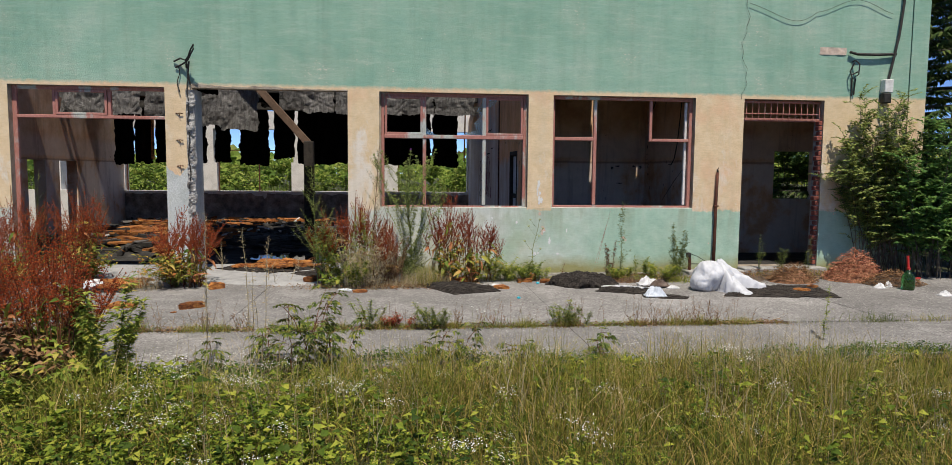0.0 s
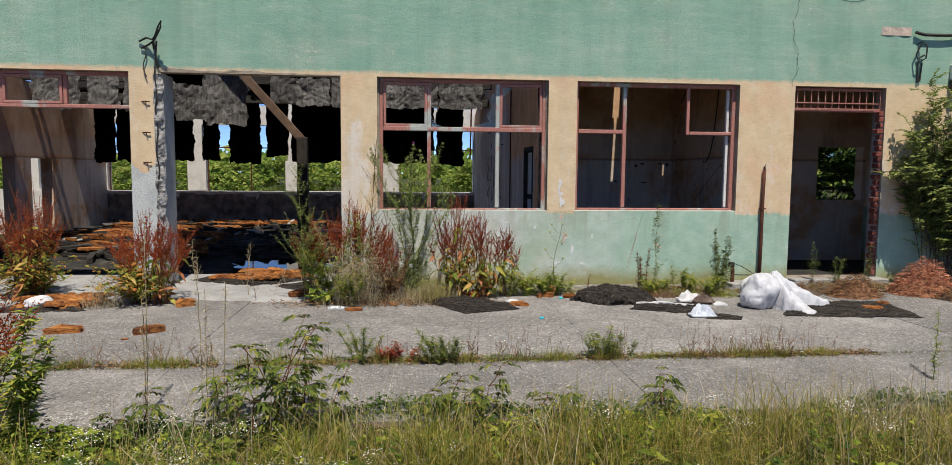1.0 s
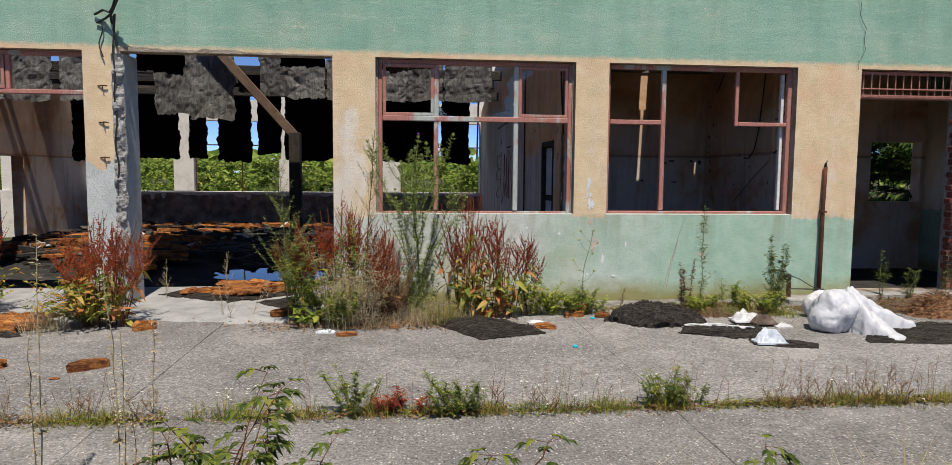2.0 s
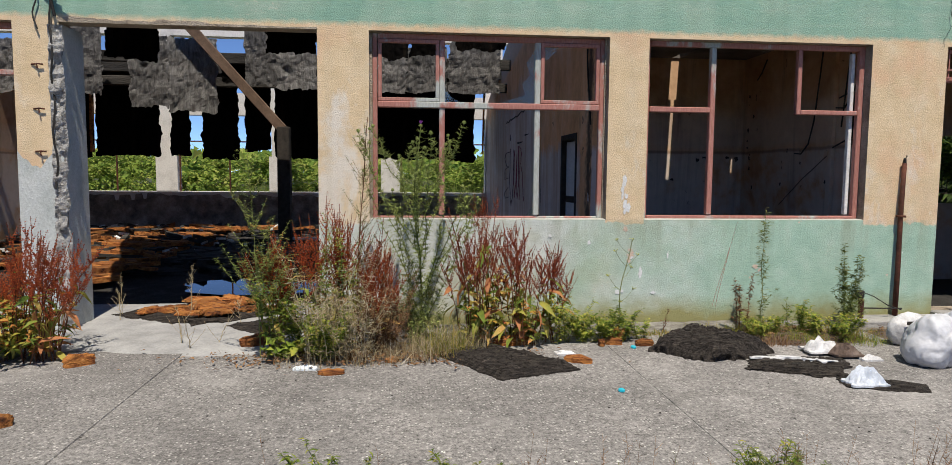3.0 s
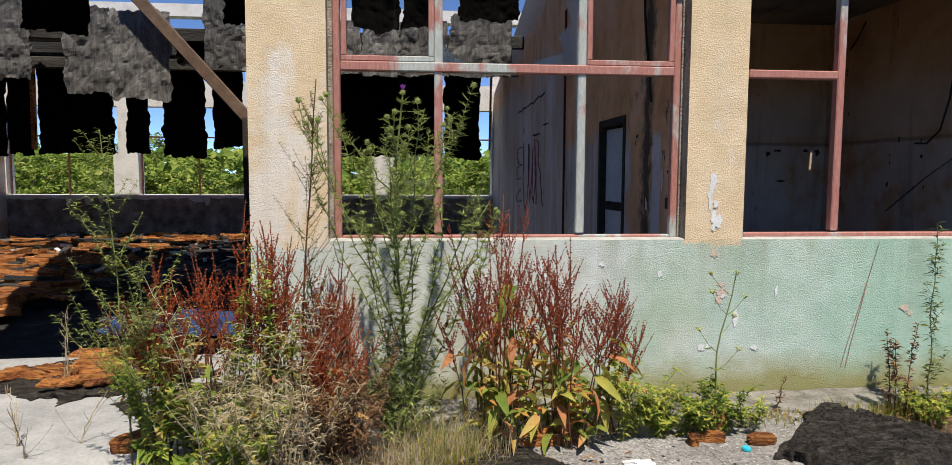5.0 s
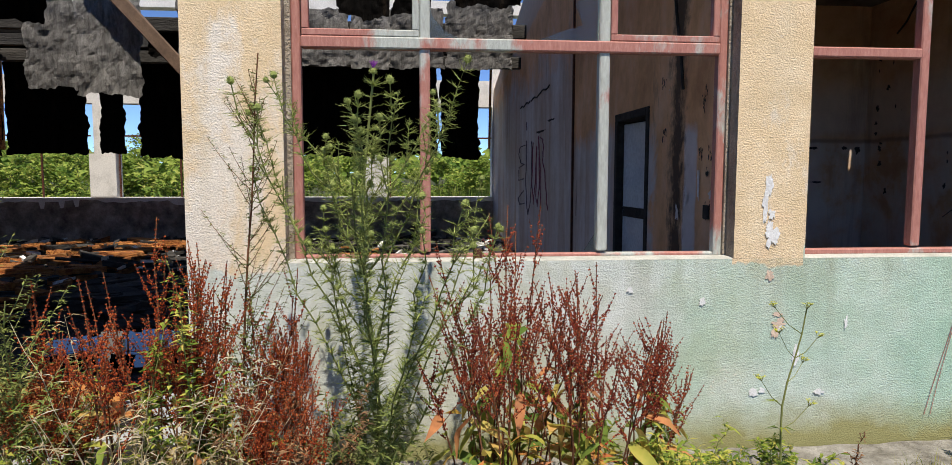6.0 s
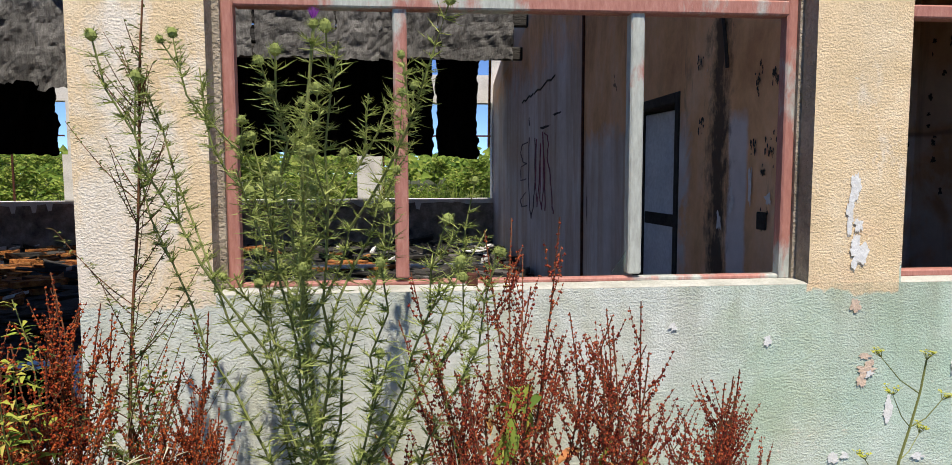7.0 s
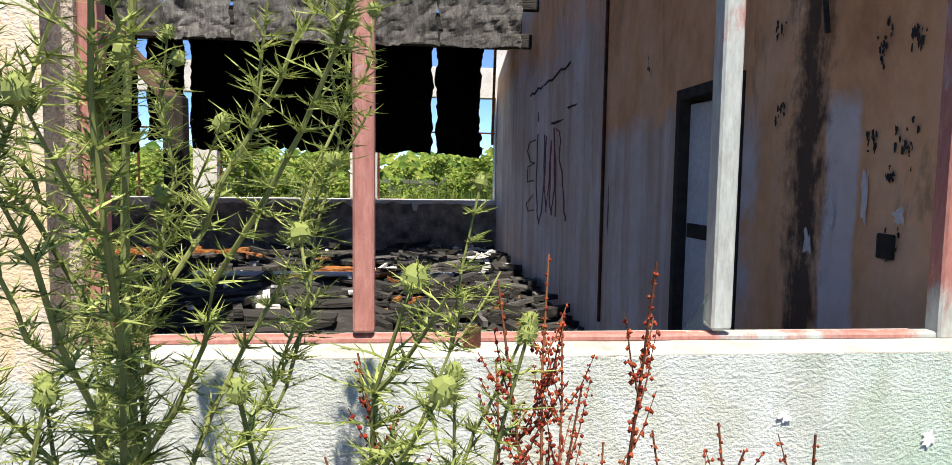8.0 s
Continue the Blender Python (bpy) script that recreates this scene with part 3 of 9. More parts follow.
L_MUG = leafy("mugwort_leaf", [(0.2, (0.085, 0.12, 0.035)), (0.6, (0.15, 0.19, 0.05)), (0.9, (0.24, 0.22, 0.08))])
L_MUGPALE = leafy("pale_mugwort_leaf", [(0.2, (0.13, 0.17, 0.045)), (0.6, (0.24, 0.29, 0.075)), (0.9, (0.36, 0.36, 0.12))])
L_GRASS = leafy("grass_blade", [(0.1, (0.075, 0.105, 0.016)), (0.35, (0.17, 0.20, 0.028)), (0.6, (0.33, 0.30, 0.055)), (0.8, (0.46, 0.33, 0.11)), (0.92, (0.58, 0.45, 0.22))], 0.55, 0.3)
L_HERB = leafy("verge_leaf", [(0.15, (0.03, 0.06, 0.012)), (0.42, (0.10, 0.155, 0.018)), (0.65, (0.22, 0.275, 0.03)), (0.85, (0.40, 0.41, 0.06))])
L_VERGE = leafy("verge_grass_blade", [(0.1, (0.045, 0.07, 0.012)), (0.35, (0.125, 0.155, 0.022)), (0.6, (0.27, 0.25, 0.045)), (0.8, (0.40, 0.28, 0.09)), (0.92, (0.58, 0.44, 0.22))], 0.55, 0.3)
L_CREEP = leafy("creeping_leaf", [(0.15, (0.018, 0.045, 0.012)), (0.5, (0.05, 0.10, 0.02)), (0.85, (0.13, 0.19, 0.03))])
L_DRY = leafy("dry_grass", [(0.2, (0.30, 0.23, 0.12)), (0.6, (0.45, 0.37, 0.22)), (0.9, (0.58, 0.52, 0.38))], 0.8, 0.2)
L_BUSH = leafy("bush_leaf", [(0.15, (0.053, 0.131, 0.035)), (0.5, (0.114, 0.229, 0.053)), (0.8, (0.211, 0.334, 0.079))])
L_VINE = leafy("vine_leaf", [(0.15, (0.08, 0.125, 0.03)), (0.5, (0.18, 0.235, 0.06)), (0.85, (0.36, 0.38, 0.11))])
L_CONIFER = leafy("conifer_needle", [(0.15, (0.022, 0.045, 0.014)), (0.55, (0.055, 0.095, 0.024)), (0.9, (0.13, 0.17, 0.04))], 0.6, 0.15)
L_FAR = leafy("thicket_leaf", [(0.15, (0.075, 0.144, 0.026)), (0.45, (0.165, 0.248, 0.039)), (0.75, (0.285, 0.353, 0.065)), (0.9, (0.42, 0.418, 0.118))])
L_WHITE = leafy("white_flower", [(0.2, (0.65, 0.66, 0.6)), (0.8, (0.8, 0.8, 0.76))], 0.8, 0.2)
L_YELLOW = leafy("yellow_umbel", [(0.2, (0.35, 0.38, 0.05)), (0.8, (0.5, 0.5, 0.08))], 0.8, 0.2)
L_BROWN = leafy("dead_leaf", [(0.2, (0.10, 0.055, 0.03)), (0.6, (0.22, 0.12, 0.06)), (0.9, (0.36, 0.22, 0.11))], 0.85, 0.15)
M_BARK = plain("bark", [(0.3, (0.05, 0.04, 0.03)), (0.6, (0.11, 0.09, 0.07)), (0.8, (0.17, 0.15, 0.12))], 10, 0.95, 0.8, 50)


# ---- building blocks ----
def mesh_of(name, bm, material, smooth=False):
    me = bpy.data.meshes.new(name)
    bm.to_mesh(me)
    bm.free()
    me.materials.append(material)
    if smooth:
        me.polygons.foreach_set("use_smooth", [True] * len(me.polygons))
    return me


def part(name, bm, material, parent=None, label="", smooth=False):
    """One mesh object, from a bmesh or a mesh, under a thing or a part."""
    me = bm if isinstance(bm, bpy.types.Mesh) else mesh_of(name, bm, material, smooth)
    ob = new(name, me)
    if parent is not None:
        ob.parent = parent
    if label:
        ob["label"] = label
    return ob


def thing(name, label, category, at=(0, 0, 0), group="", kind=""):
    ob = new(name)
    ob.location = at
    ob.empty_display_size = 0.1
    return tagged(ob, label, category, group, kind)


def raw(name, verts, faces, material, smooth=False):
    me = bpy.data.meshes.new(name)
    me.from_pydata(verts, [], faces)
    me.materials.append(material)
    if smooth:
        me.polygons.foreach_set("use_smooth", [True] * len(me.polygons))
    return me


def box(x0, x1, y0, y1, z0, z1, bevel=0.0, bm=None):
    bm = bm or bmesh.new()
    m = Matrix.LocRotScale(((x0 + x1) / 2, (y0 + y1) / 2, (z0 + z1) / 2), None, (abs(x1 - x0), abs(y1 - y0), abs(z1 - z0)))
    got = bmesh.ops.create_cube(bm, size=1, matrix=m)
    if bevel:
        edges = {e for v in got["verts"] for e in v.link_edges}
        bmesh.ops.bevel(bm, geom=list(edges), offset=bevel, segments=1, affect="EDGES")
    return bm


def bar(a, b, w, d, bm=None, bevel=0.0):
    """A squared bar from a to b, w wide and d deep."""
    bm = bm or bmesh.new()
    a, b = Vector(a), Vector(b)
    q = (b - a).to_track_quat("Z", "Y")
    m = Matrix.LocRotScale((a + b) / 2, q, (w, d, (b - a).length))
    got = bmesh.ops.create_cube(bm, size=1, matrix=m)
    if bevel:
        edges = {e for v in got["verts"] for e in v.link_edges}
        bmesh.ops.bevel(bm, geom=list(edges), offset=bevel, segments=1, affect="EDGES")
    return bm


def rod_data(points, radius, sides=5, taper=1.0):
    """Vertices and faces of a round rod along points; taper: the end's share of the radius."""
    pts = [Vector(p) for p in points]
    verts, faces = [], []
    n = len(pts)
    for i, p in enumerate(pts):
        d = (pts[min(i + 1, n - 1)] - pts[max(i - 1, 0)]).normalized()
        side = d.cross(Vector((0, 0, 1)) if abs(d.z) < 0.9 else Vector((1, 0, 0))).normalized()
        up = side.cross(d)
        r = radius * (1 + (taper - 1) * i / max(n - 1, 1))
        for k in range(sides):
            a = 2 * math.pi * k / sides
            verts.append(p + (side * math.cos(a) + up * math.sin(a)) * r)
    for i in range(n - 1):
        for k in range(sides):
            k2 = (k + 1) % sides
            faces.append((i * sides + k, i * sides + k2, (i + 1) * sides + k2, (i + 1) * sides + k))
    faces.append(tuple(range(sides))[::-1])
    faces.append(tuple((n - 1) * sides + k for k in range(sides)))
    return verts, faces


class Pile:
    """Gathers vertices and faces for one mesh."""

    def __init__(self):
        self.v, self.f = [], []

    def add(self, verts, faces):
        k = len(self.v)
        self.v += [tuple(v) for v in verts]
        self.f += [tuple(i + k for i in f) for f in faces]

    def rod(self, points, radius, sides=4, taper=1.0):
        self.add(*rod_data(points, radius, sides, taper))

    def leaf(self, base, along, normal, length, width, droop=0.25, fold=0.18):
        """A pointed leaf of four faces, folded along its rib and bent down."""
        along, normal = along.normalized(), normal.normalized()
        side = along.cross(normal)
        if side.length < 1e-4:
            side = along.orthogonal()
        side.normalize()
        up = side.cross(along)
        mid = base + along * length * 0.5 + up * length * 0.04
        tip = base + along * length - up * length * droop
        l = base + along * length * 0.45 + side * width * 0.5 + up * width * fold
        r = base + along * length * 0.45 - side * width * 0.5 + up * width * fold
        self.add([base, l, tip, r, mid], [(0, 4, 1), (1, 4, 2), (0, 3, 4), (3, 2, 4)])

    def mesh(self, name, material, smooth=False):
        return raw(name, self.v, self.f, material, smooth)


def wall_bm(us, zs, solid, d0, d1, along="x"):
    """A wall as one closed mesh on a grid of cells, with openings where solid(u, z) is false."""
    bm = bmesh.new()
    cache = {}

    def vert(i, j, k):
        key = (i, j, k)
        if key not in cache:
            u, z, d = us[i], zs[j], (d0, d1)[k]
            cache[key] = bm.verts.new((u, d, z) if along == "x" else (d, u, z))
        return cache[key]

    nu, nz = len(us) - 1, len(zs) - 1
    full = [[solid((us[i] + us[i + 1]) / 2, (zs[j] + zs[j + 1]) / 2) for j in range(nz)] for i in range(nu)]

    def is_full(i, j):
        return 0 <= i < nu and 0 <= j < nz and full[i][j]

    for i in range(nu):
        for j in range(nz):
            if not full[i][j]:
                continue
            bm.faces.new([vert(i, j, 0), vert(i + 1, j, 0), vert(i + 1, j + 1, 0), vert(i, j + 1, 0)])
            bm.faces.new([vert(i, j, 1), vert(i, j + 1, 1), vert(i + 1, j + 1, 1), vert(i + 1, j, 1)])
            if not is_full(i - 1, j):
                bm.faces.new([vert(i, j, 0), vert(i, j + 1, 0), vert(i, j + 1, 1), vert(i, j, 1)])
            if not is_full(i + 1, j):
                bm.faces.new([vert(i + 1, j, 0), vert(i + 1, j, 1), vert(i + 1, j + 1, 1), vert(i + 1, j + 1, 0)])
            if not is_full(i, j - 1):
                bm.faces.new([vert(i, j, 0), vert(i, j, 1), vert(i + 1, j, 1), vert(i + 1, j, 0)])
            if not is_full(i, j + 1):
                bm.faces.new([vert(i, j + 1, 0), vert(i + 1, j + 1, 0), vert(i + 1, j + 1, 1), vert(i, j + 1, 1)])
    bmesh.ops.recalc_face_normals(bm, faces=bm.faces)
    return bm


def structure(name, bm, material, label, category):
    return tagged(part(name, bm, material), label, category, kind="structure")


rng = random.Random(11)
GROUND = -0.05


# ---- the building ----
TOP, THICK = 5.3, 0.20
OPEN_A, OPEN_B = (-5.04, -2.985), (-2.61, -0.474)
WIN_1, WIN_2, DOOR = (-0.026, 2.146), (2.517, 4.693), (5.455, 6.74)
HEAD, SILL = 2.612, 0.948


def facade_solid(x, z):
    if z > HEAD:
        return True
    if OPEN_A[0] < x < OPEN_A[1] or OPEN_B[0] < x < OPEN_B[1]:
        return False
    if (WIN_1[0] < x < WIN_1[1] or WIN_2[0] < x < WIN_2[1]) and z > SILL:
        return False
    return not (DOOR[0] < x < DOOR[1] and z > 0.06)


xs = [-13.0, *OPEN_A, *OPEN_B, *WIN_1, *WIN_2, *DOOR, 8.1]
zs = [-0.3, 0.06, SILL, HEAD, TOP]
facade = structure("wall_south", wall_bm(xs, zs, facade_solid, 0.0, THICK), M_FACADE,
                   "stuccoed wall painted faded mint green and ochre, flaking", "wall")
facade.data.materials.append(M_PLASTER)
facade.data.materials.append(M_REVEAL)
for p in facade.data.polygons:
    if p.normal.y > 0.9:
        p.material_index = 1
    elif abs(p.normal.y) < 0.1 and p.center.y > 0.01 and -6 < p.center.x < 7 and p.center.z < 2.7:
        p.material_index = 2

# sills, a little proud of the stucco
def sill_slab(name, x0, x1, z):
    bm = bmesh.new()
    n = 24
    for i in range(n + 1):
        x = x0 + (x1 - x0) * i / n
        w = 0.012 * noise.noise((x * 5, z, 3))
        for y, h in ((0.0008, -0.01), (0.004, 0.0008), (0.03, 0.006 + 0.3 * w), (0.2, 0.012)):
            bm.verts.new((x, y, z + h))
    bm.verts.ensure_lookup_table()
    for i in range(n):
        for k in range(3):
            bm.faces.new([bm.verts[i * 4 + k], bm.verts[i * 4 + k + 1], bm.verts[i * 4 + 5 + k], bm.verts[i * 4 + 4 + k]][::-1])
    bmesh.ops.recalc_face_normals(bm, faces=bm.faces)
    return bm


# hall partition, far wall, side walls, inner rooms
HALL_W, HALL_E, HALL_N = -7.70, 2.23, 10.7
def gable_wall(d0, d1, door, profile):
    """The partition: a wall along y with a doorway, its top following the slopes of the lost roof."""
    ys = [THICK, door[0], door[1], *(p[0] for p in profile[1:])]
    ys = sorted(set(ys))
    bm = bmesh.new()

    def top(y):
        for (a, za), (b, zb) in zip(profile, profile[1:]):
            if a <= y <= b:
                return za + (zb - za) * (y - a) / (b - a)
        return profile[-1][1]

    for a, b in zip(ys, ys[1:]):
        low = door[2] if door[0] <= a < door[1] else -0.3
        v = [[bm.verts.new((d, y, z)) for y, z in ((a, low), (b, low), (b, top(b)), (a, top(a)))] for d in (d0, d1)]
        for q in v:
            bm.faces.new(q)
        for i in range(4):
            k = (i + 1) % 4
            if i in (0, 2) or (i == 1 and b in (door[0], ys[-1])) or (i == 3 and a in (door[1], ys[0])):
                bm.faces.new([v[0][i], v[0][k], v[1][k], v[1][i]])
    bmesh.ops.remove_doubles(bm, verts=bm.verts[:], dist=0.0005)
    bmesh.ops.recalc_face_normals(bm, faces=bm.faces)
    return bm


structure("wall_partition", gable_wall(HALL_E, HALL_E + 0.22, (1.5, 2.3, 1.84), [(THICK, 3.55), (5.4, 4.32), (8.0, 3.68), (HALL_N, 3.02)]),
          M_PLASTER, "stained limewashed partition wall with soot runs and graffiti", "wall")


FAR_SILL = 0.875
def far_solid(x, z):
    if z < FAR_SILL:
        return True
    if 3.2 > z > 2.68 or z > 4.5:
        return True
    for a, b, c, d in FAR_COLUMNS:
        if (a < x < b if z < 1.72 else c < x < d):
            return z < 4.75
    return False


# each column is wider below and broken back above
FAR_COLUMNS = ((-7.98, -7.68, -7.98, -7.72), (-5.60, -5.11, -5.50, -5.20), (-2.995, -2.60, -2.93, -2.64), (-0.345, 0.115, -0.31, 0.07), (2.2, 2.6, 2.2, 2.6))
fx = sorted({-13, 8.1, *(v for c in FAR_COLUMNS for v in c)})
structure("wall_north", wall_bm(fx, [-0.3, FAR_SILL, 1.72, 2.68, 3.2, 4.5, 4.75], far_solid, HALL_N, HALL_N + 0.3), M_LIME,
          "far wall of whitewashed columns and open window bays", "wall")
# dado of the far wall: soot plus painted shade, ragged under the pale sill
bm = bmesh.new()
n = 330
for i in range(n + 1):
    x = HALL_W + (HALL_E - HALL_W) * i / n
    e = 0.80 + 0.05 * noise.noise((x * 1.3, 0, 5)) + 0.03 * noise.noise((x * 6.1, 2, 5)) - 0.22 * max(0, noise.noise((x * 1.9, 9, 1)) - 0.15) - (0.13 if noise.noise((math.floor(x * 11) * 3.7, 4, 2)) > 0.42 else 0)
    bm.verts.new((x, HALL_N - 0.006, -0.25))
    bm.verts.new((x, HALL_N - 0.006, min(e, FAR_SILL - 0.03)))
bm.verts.ensure_lookup_table()
for i in range(n):
    bm.faces.new([bm.verts[2 * i], bm.verts[2 * i + 2], bm.verts[2 * i + 3], bm.verts[2 * i + 1]])
structure("dado_north", bm, M_SOOTSHADE, "dark dado, soot and painted shade, with a ragged edge", "wall coating")
structure("wall_west", wall_bm([THICK, 5.6, 6.35, 6.97, 7.86, HALL_N], [-0.3, 1.67, 3.3], lambda y, z: not ((5.6 < y < 6.35 or 6.97 < y < 7.86) and z < 1.67), HALL_W - 0.25, HALL_W, "y"),
          M_ROOM, "stained plaster wall with two doorways", "wall")
structure("porch_post", box(-9.75, -9.45, 10.75, 11.2, -0.3, 2.4), M_LIME, "whitewashed post beyond the side doorway", "post")
structure("wall_outer_west", box(-13.0, -12.7, THICK, HALL_N, -0.3, 3.3), M_ROOM, "plain outer wall", "wall")
# two rooms on the other side of the partition
structure("wall_room_back", box(2.45, 5.27, 3.28, 3.5, -0.3, 3.3), M_ROOM, "damp grey plaster wall", "wall")
structure("wall_room_end", wall_bm([5.27, 7.25, 8.06, 8.12], [-0.3, 1.02, 1.92, 3.3], lambda x, z: not (7.25 < x < 8.06 and 1.02 < z < 1.92), 2.3, 2.5),
          M_ROOM, "damp grey plaster wall with a window hole", "wall")
structure("wall_room_middle", box(5.08, 5.27, THICK, 3.28, -0.3, 3.0), M_ROOM, "damp grey plaster wall with peeled patches", "wall")
structure("wall_east", box(8.12, 8.4, 0.0, 2.5, -0.3, TOP), M_FACADE, "stuccoed end wall", "wall")
CRACKS = ((3.99, 4.11, 2.92, 3.26), (4.03, 4.08, 2.40, 2.92), (4.975, 5.005, 2.45, 2.63))
cx = sorted({2.45, 8.1, *(v for c in CRACKS for v in c[:2])})
cy = sorted({THICK, 3.28, *(v for c in CRACKS for v in c[2:])})
bm = wall_bm(cx, cy, lambda x, y: not any(a < x < b and c < y < d for a, b, c, d in CRACKS), 3.0, 3.2)
for v in bm.verts:
    v.co = (v.co.x, v.co.z, v.co.y)
bmesh.ops.recalc_face_normals(bm, faces=bm.faces)
structure("ceiling", bm, M_CEIL, "stained ceiling slab over the two rooms, cracked through", "ceiling")
structure("floor_rooms", box(2.45, 8.1, THICK, 3.28, -0.3, 0.0), M_FLOOR, "dirty concrete floor", "floor")

# hall floor: an uneven bed of rubble
def hall_height(x, y):
    h = -0.16 + 0.13 * min(1, max(0, (y - 2.6) / 2.2)) + 0.07 * noise.noise((x * 0.7, y * 0.7, 2)) + 0.03 * noise.noise((x * 2.3, y * 2.3, 7))
    wet = math.exp(-(((x + 1.55) / 1.05) ** 2 + ((y - 2.72) / 0.80) ** 2) ** 2)
    return h * (1 - wet) - 0.16 * wet if y > 0.4 else -0.1


bm = bmesh.new()
bmesh.ops.create_grid(bm, x_segments=110, y_segments=110, size=0.5)
for v in bm.verts:
    x, y = HALL_W + (v.co.x + 0.5) * (HALL_E - HALL_W), 0.9 + (v.co.y + 0.5) * (HALL_N - 0.9)
    v.co = (x, y, hall_height(x, y))
structure("floor_hall", bm, M_FLOOR, "rubble-strewn wet floor of a roofless hall", "floor")
bm = bmesh.new()
bmesh.ops.create_circle(bm, cap_ends=True, segments=48, radius=1)
for v in bm.verts:
    a = math.atan2(v.co.y, v.co.x)
    k = 1 + 0.2 * noise.noise((math.cos(a) * 2, math.sin(a) * 2, 1))
    v.co = (-1.55 + 0.95 * k * math.cos(a), 2.72 + 0.72 * k * math.sin(a), -0.085)
tagged(part("puddle", bm, M_WATER), "still puddle on the hall floor mirroring the sky", "water", kind="structure")

# ground, grass field and pavement
bm = bmesh.new()
bmesh.ops.create_grid(bm, x_segments=60, y_segments=60, size=0.5)
for v in bm.verts:
    x, y = v.co.x, v.co.y
    x, y = math.copysign(abs(2 * x) ** 3, x) * 900, math.copysign(abs(2 * y) ** 3, y) * 900 - 6.0
    v.co = (x, y, -0.30)
structure("ground", bm, M_SOIL, "bare soil under grass and weeds, to the horizon", "ground")
bm = bmesh.new()
bmesh.ops.create_grid(bm, x_segments=80, y_segments=50, size=0.5)
for v in bm.verts:
    x, y = v.co.x * 40, -4.3 - (0.5 - v.co.y) * 14
    v.co = (x, y, -0.13 + 0.025 * noise.noise((x * 0.8, y * 0.8, 1)))
structure("lawn_soil", bm, M_SOIL, "soil of the overgrown verge", "ground")


def slab(name, x0, x1, y0, y1, z, seed):
    """A worn concrete slab with chipped edges and a slight dish."""
    r = random.Random(seed)
    bm = bmesh.new()
    n = 16
    ring = []
    for (ax, ay), (bx, by) in (((x0, y0), (x1, y0)), ((x1, y0), (x1, y1)), ((x1, y1), (x0, y1)), ((x0, y1), (x0, y0))):
        for i in range(n):
            f = i / n
            x, y = ax + (bx - ax) * f, ay + (by - ay) * f
            j = 0.005 * noise.noise((x * 6, y * 6, seed)) + 0.002
            cx, cy = (x0 + x1) / 2, (y0 + y1) / 2
            ring.append((x + (j if x < cx else -j), y + (j if y < cy else -j)))
    tilt = (r.uniform(-0.0012, 0.0012), r.uniform(-0.0012, 0.0012))
    hz = lambda x, y: z + tilt[0] * (x - x0) + tilt[1] * (y - y0)
    top = [bm.verts.new((x, y, hz(x, y))) for x, y in ring]
    mid = [bm.verts.new((x + (0.005 if x > (x0 + x1) / 2 else -0.005), y + (0.005 if y > (y0 + y1) / 2 else -0.005), hz(x, y) - 0.012)) for x, y in ring]
    low = [bm.verts.new((v.co.x, v.co.y, z - 0.16)) for v in mid]
    bm.faces.new(top)
    for a, b in ((top, mid), (mid, low)):
        for i in range(len(a)):
            k = (i + 1) % len(a)
            bm.faces.new([a[i], b[i], b[k], a[k]])
    bmesh.ops.recalc_face_normals(bm, faces=bm.faces)
    return bm


pavement = tagged(new("pavement"), "cracked grey concrete pavement along the building", "pavement", kind="structure")
cuts = [-13.0, -9.6, -6.0, -1.42, 1.97, 5.45, 9.0, 13.0]
for i, (a, b) in enumerate(zip(cuts, cuts[1:])):
    part("slab", slab("slab", a + 0.001, b - 0.001, -3.40, -0.02, GROUND, i), M_PAVE, pavement)
    part("slab", slab("slab", a + 0.001, b - 0.001, -4.72 - 0.2 * noise.noise((i * 3.1, 0, 0)), -3.425, GROUND - 0.010, 40 + i), M_PAVE, pavement)
bm = box(-13, 13, -4.8, 0.0, -0.28, GROUND - 0.015)
part("joint_fill", bm, M_LITTER, pavement, "earth and moss in the joints")
# threshold of the open bays and the pale apron in front
bm = bmesh.new()
bmesh.ops.create_grid(bm, x_segments=60, y_segments=24, size=0.5)
for v in bm.verts:
    x, y = -5.3 + (v.co.x + 0.5) * 4.95, -1.15 + (v.co.y + 0.5) * 2.3
    e = min(1, max(0, (y + 1.15 - 0.25 * noise.noise((x * 1.1, 0, 4)) - 0.1) / 0.5))
    v.co = (x, y, GROUND - 0.02 + 0.05 * e + 0.006 * noise.noise((x * 3, y * 3, 0)))
M_APRON = plain("pale_apron", [(0.3, (0.25, 0.25, 0.247)), (0.5, (0.36, 0.36, 0.355)), (0.75, (0.46, 0.46, 0.452))], 3.2, 0.95, 0.9, 45)
tagged(part("apron", bm, M_APRON), "pale smooth concrete apron before the open bays", "pavement", kind="structure")

# foot of the wall: rough concrete ledge
bm = bmesh.new()
n = 120
for i in range(n + 1):
    x = -0.45 + 8.5 * i / n
    d = 0.34 + 0.07 * noise.noise((x * 1.7, 0, 0)) + 0.04 * noise.noise((x * 7, 0, 0))
    h = GROUND + 0.012 + 0.012 * noise.noise((x * 4, 3, 0))
    for y, z in ((-d - 0.03, GROUND - 0.03), (-d, h), (-0.5 * d, h + 0.012 + 0.012 * noise.noise((x * 6, 8, 0))), (-0.018 - 0.008 * noise.noise((x * 9, 1, 0)), h + 0.022 + 0.01 * noise.noise((x * 5, 5, 0))), (-0.005, h - 0.04)):
        bm.verts.new((x, y, z))
bm.verts.ensure_lookup_table()
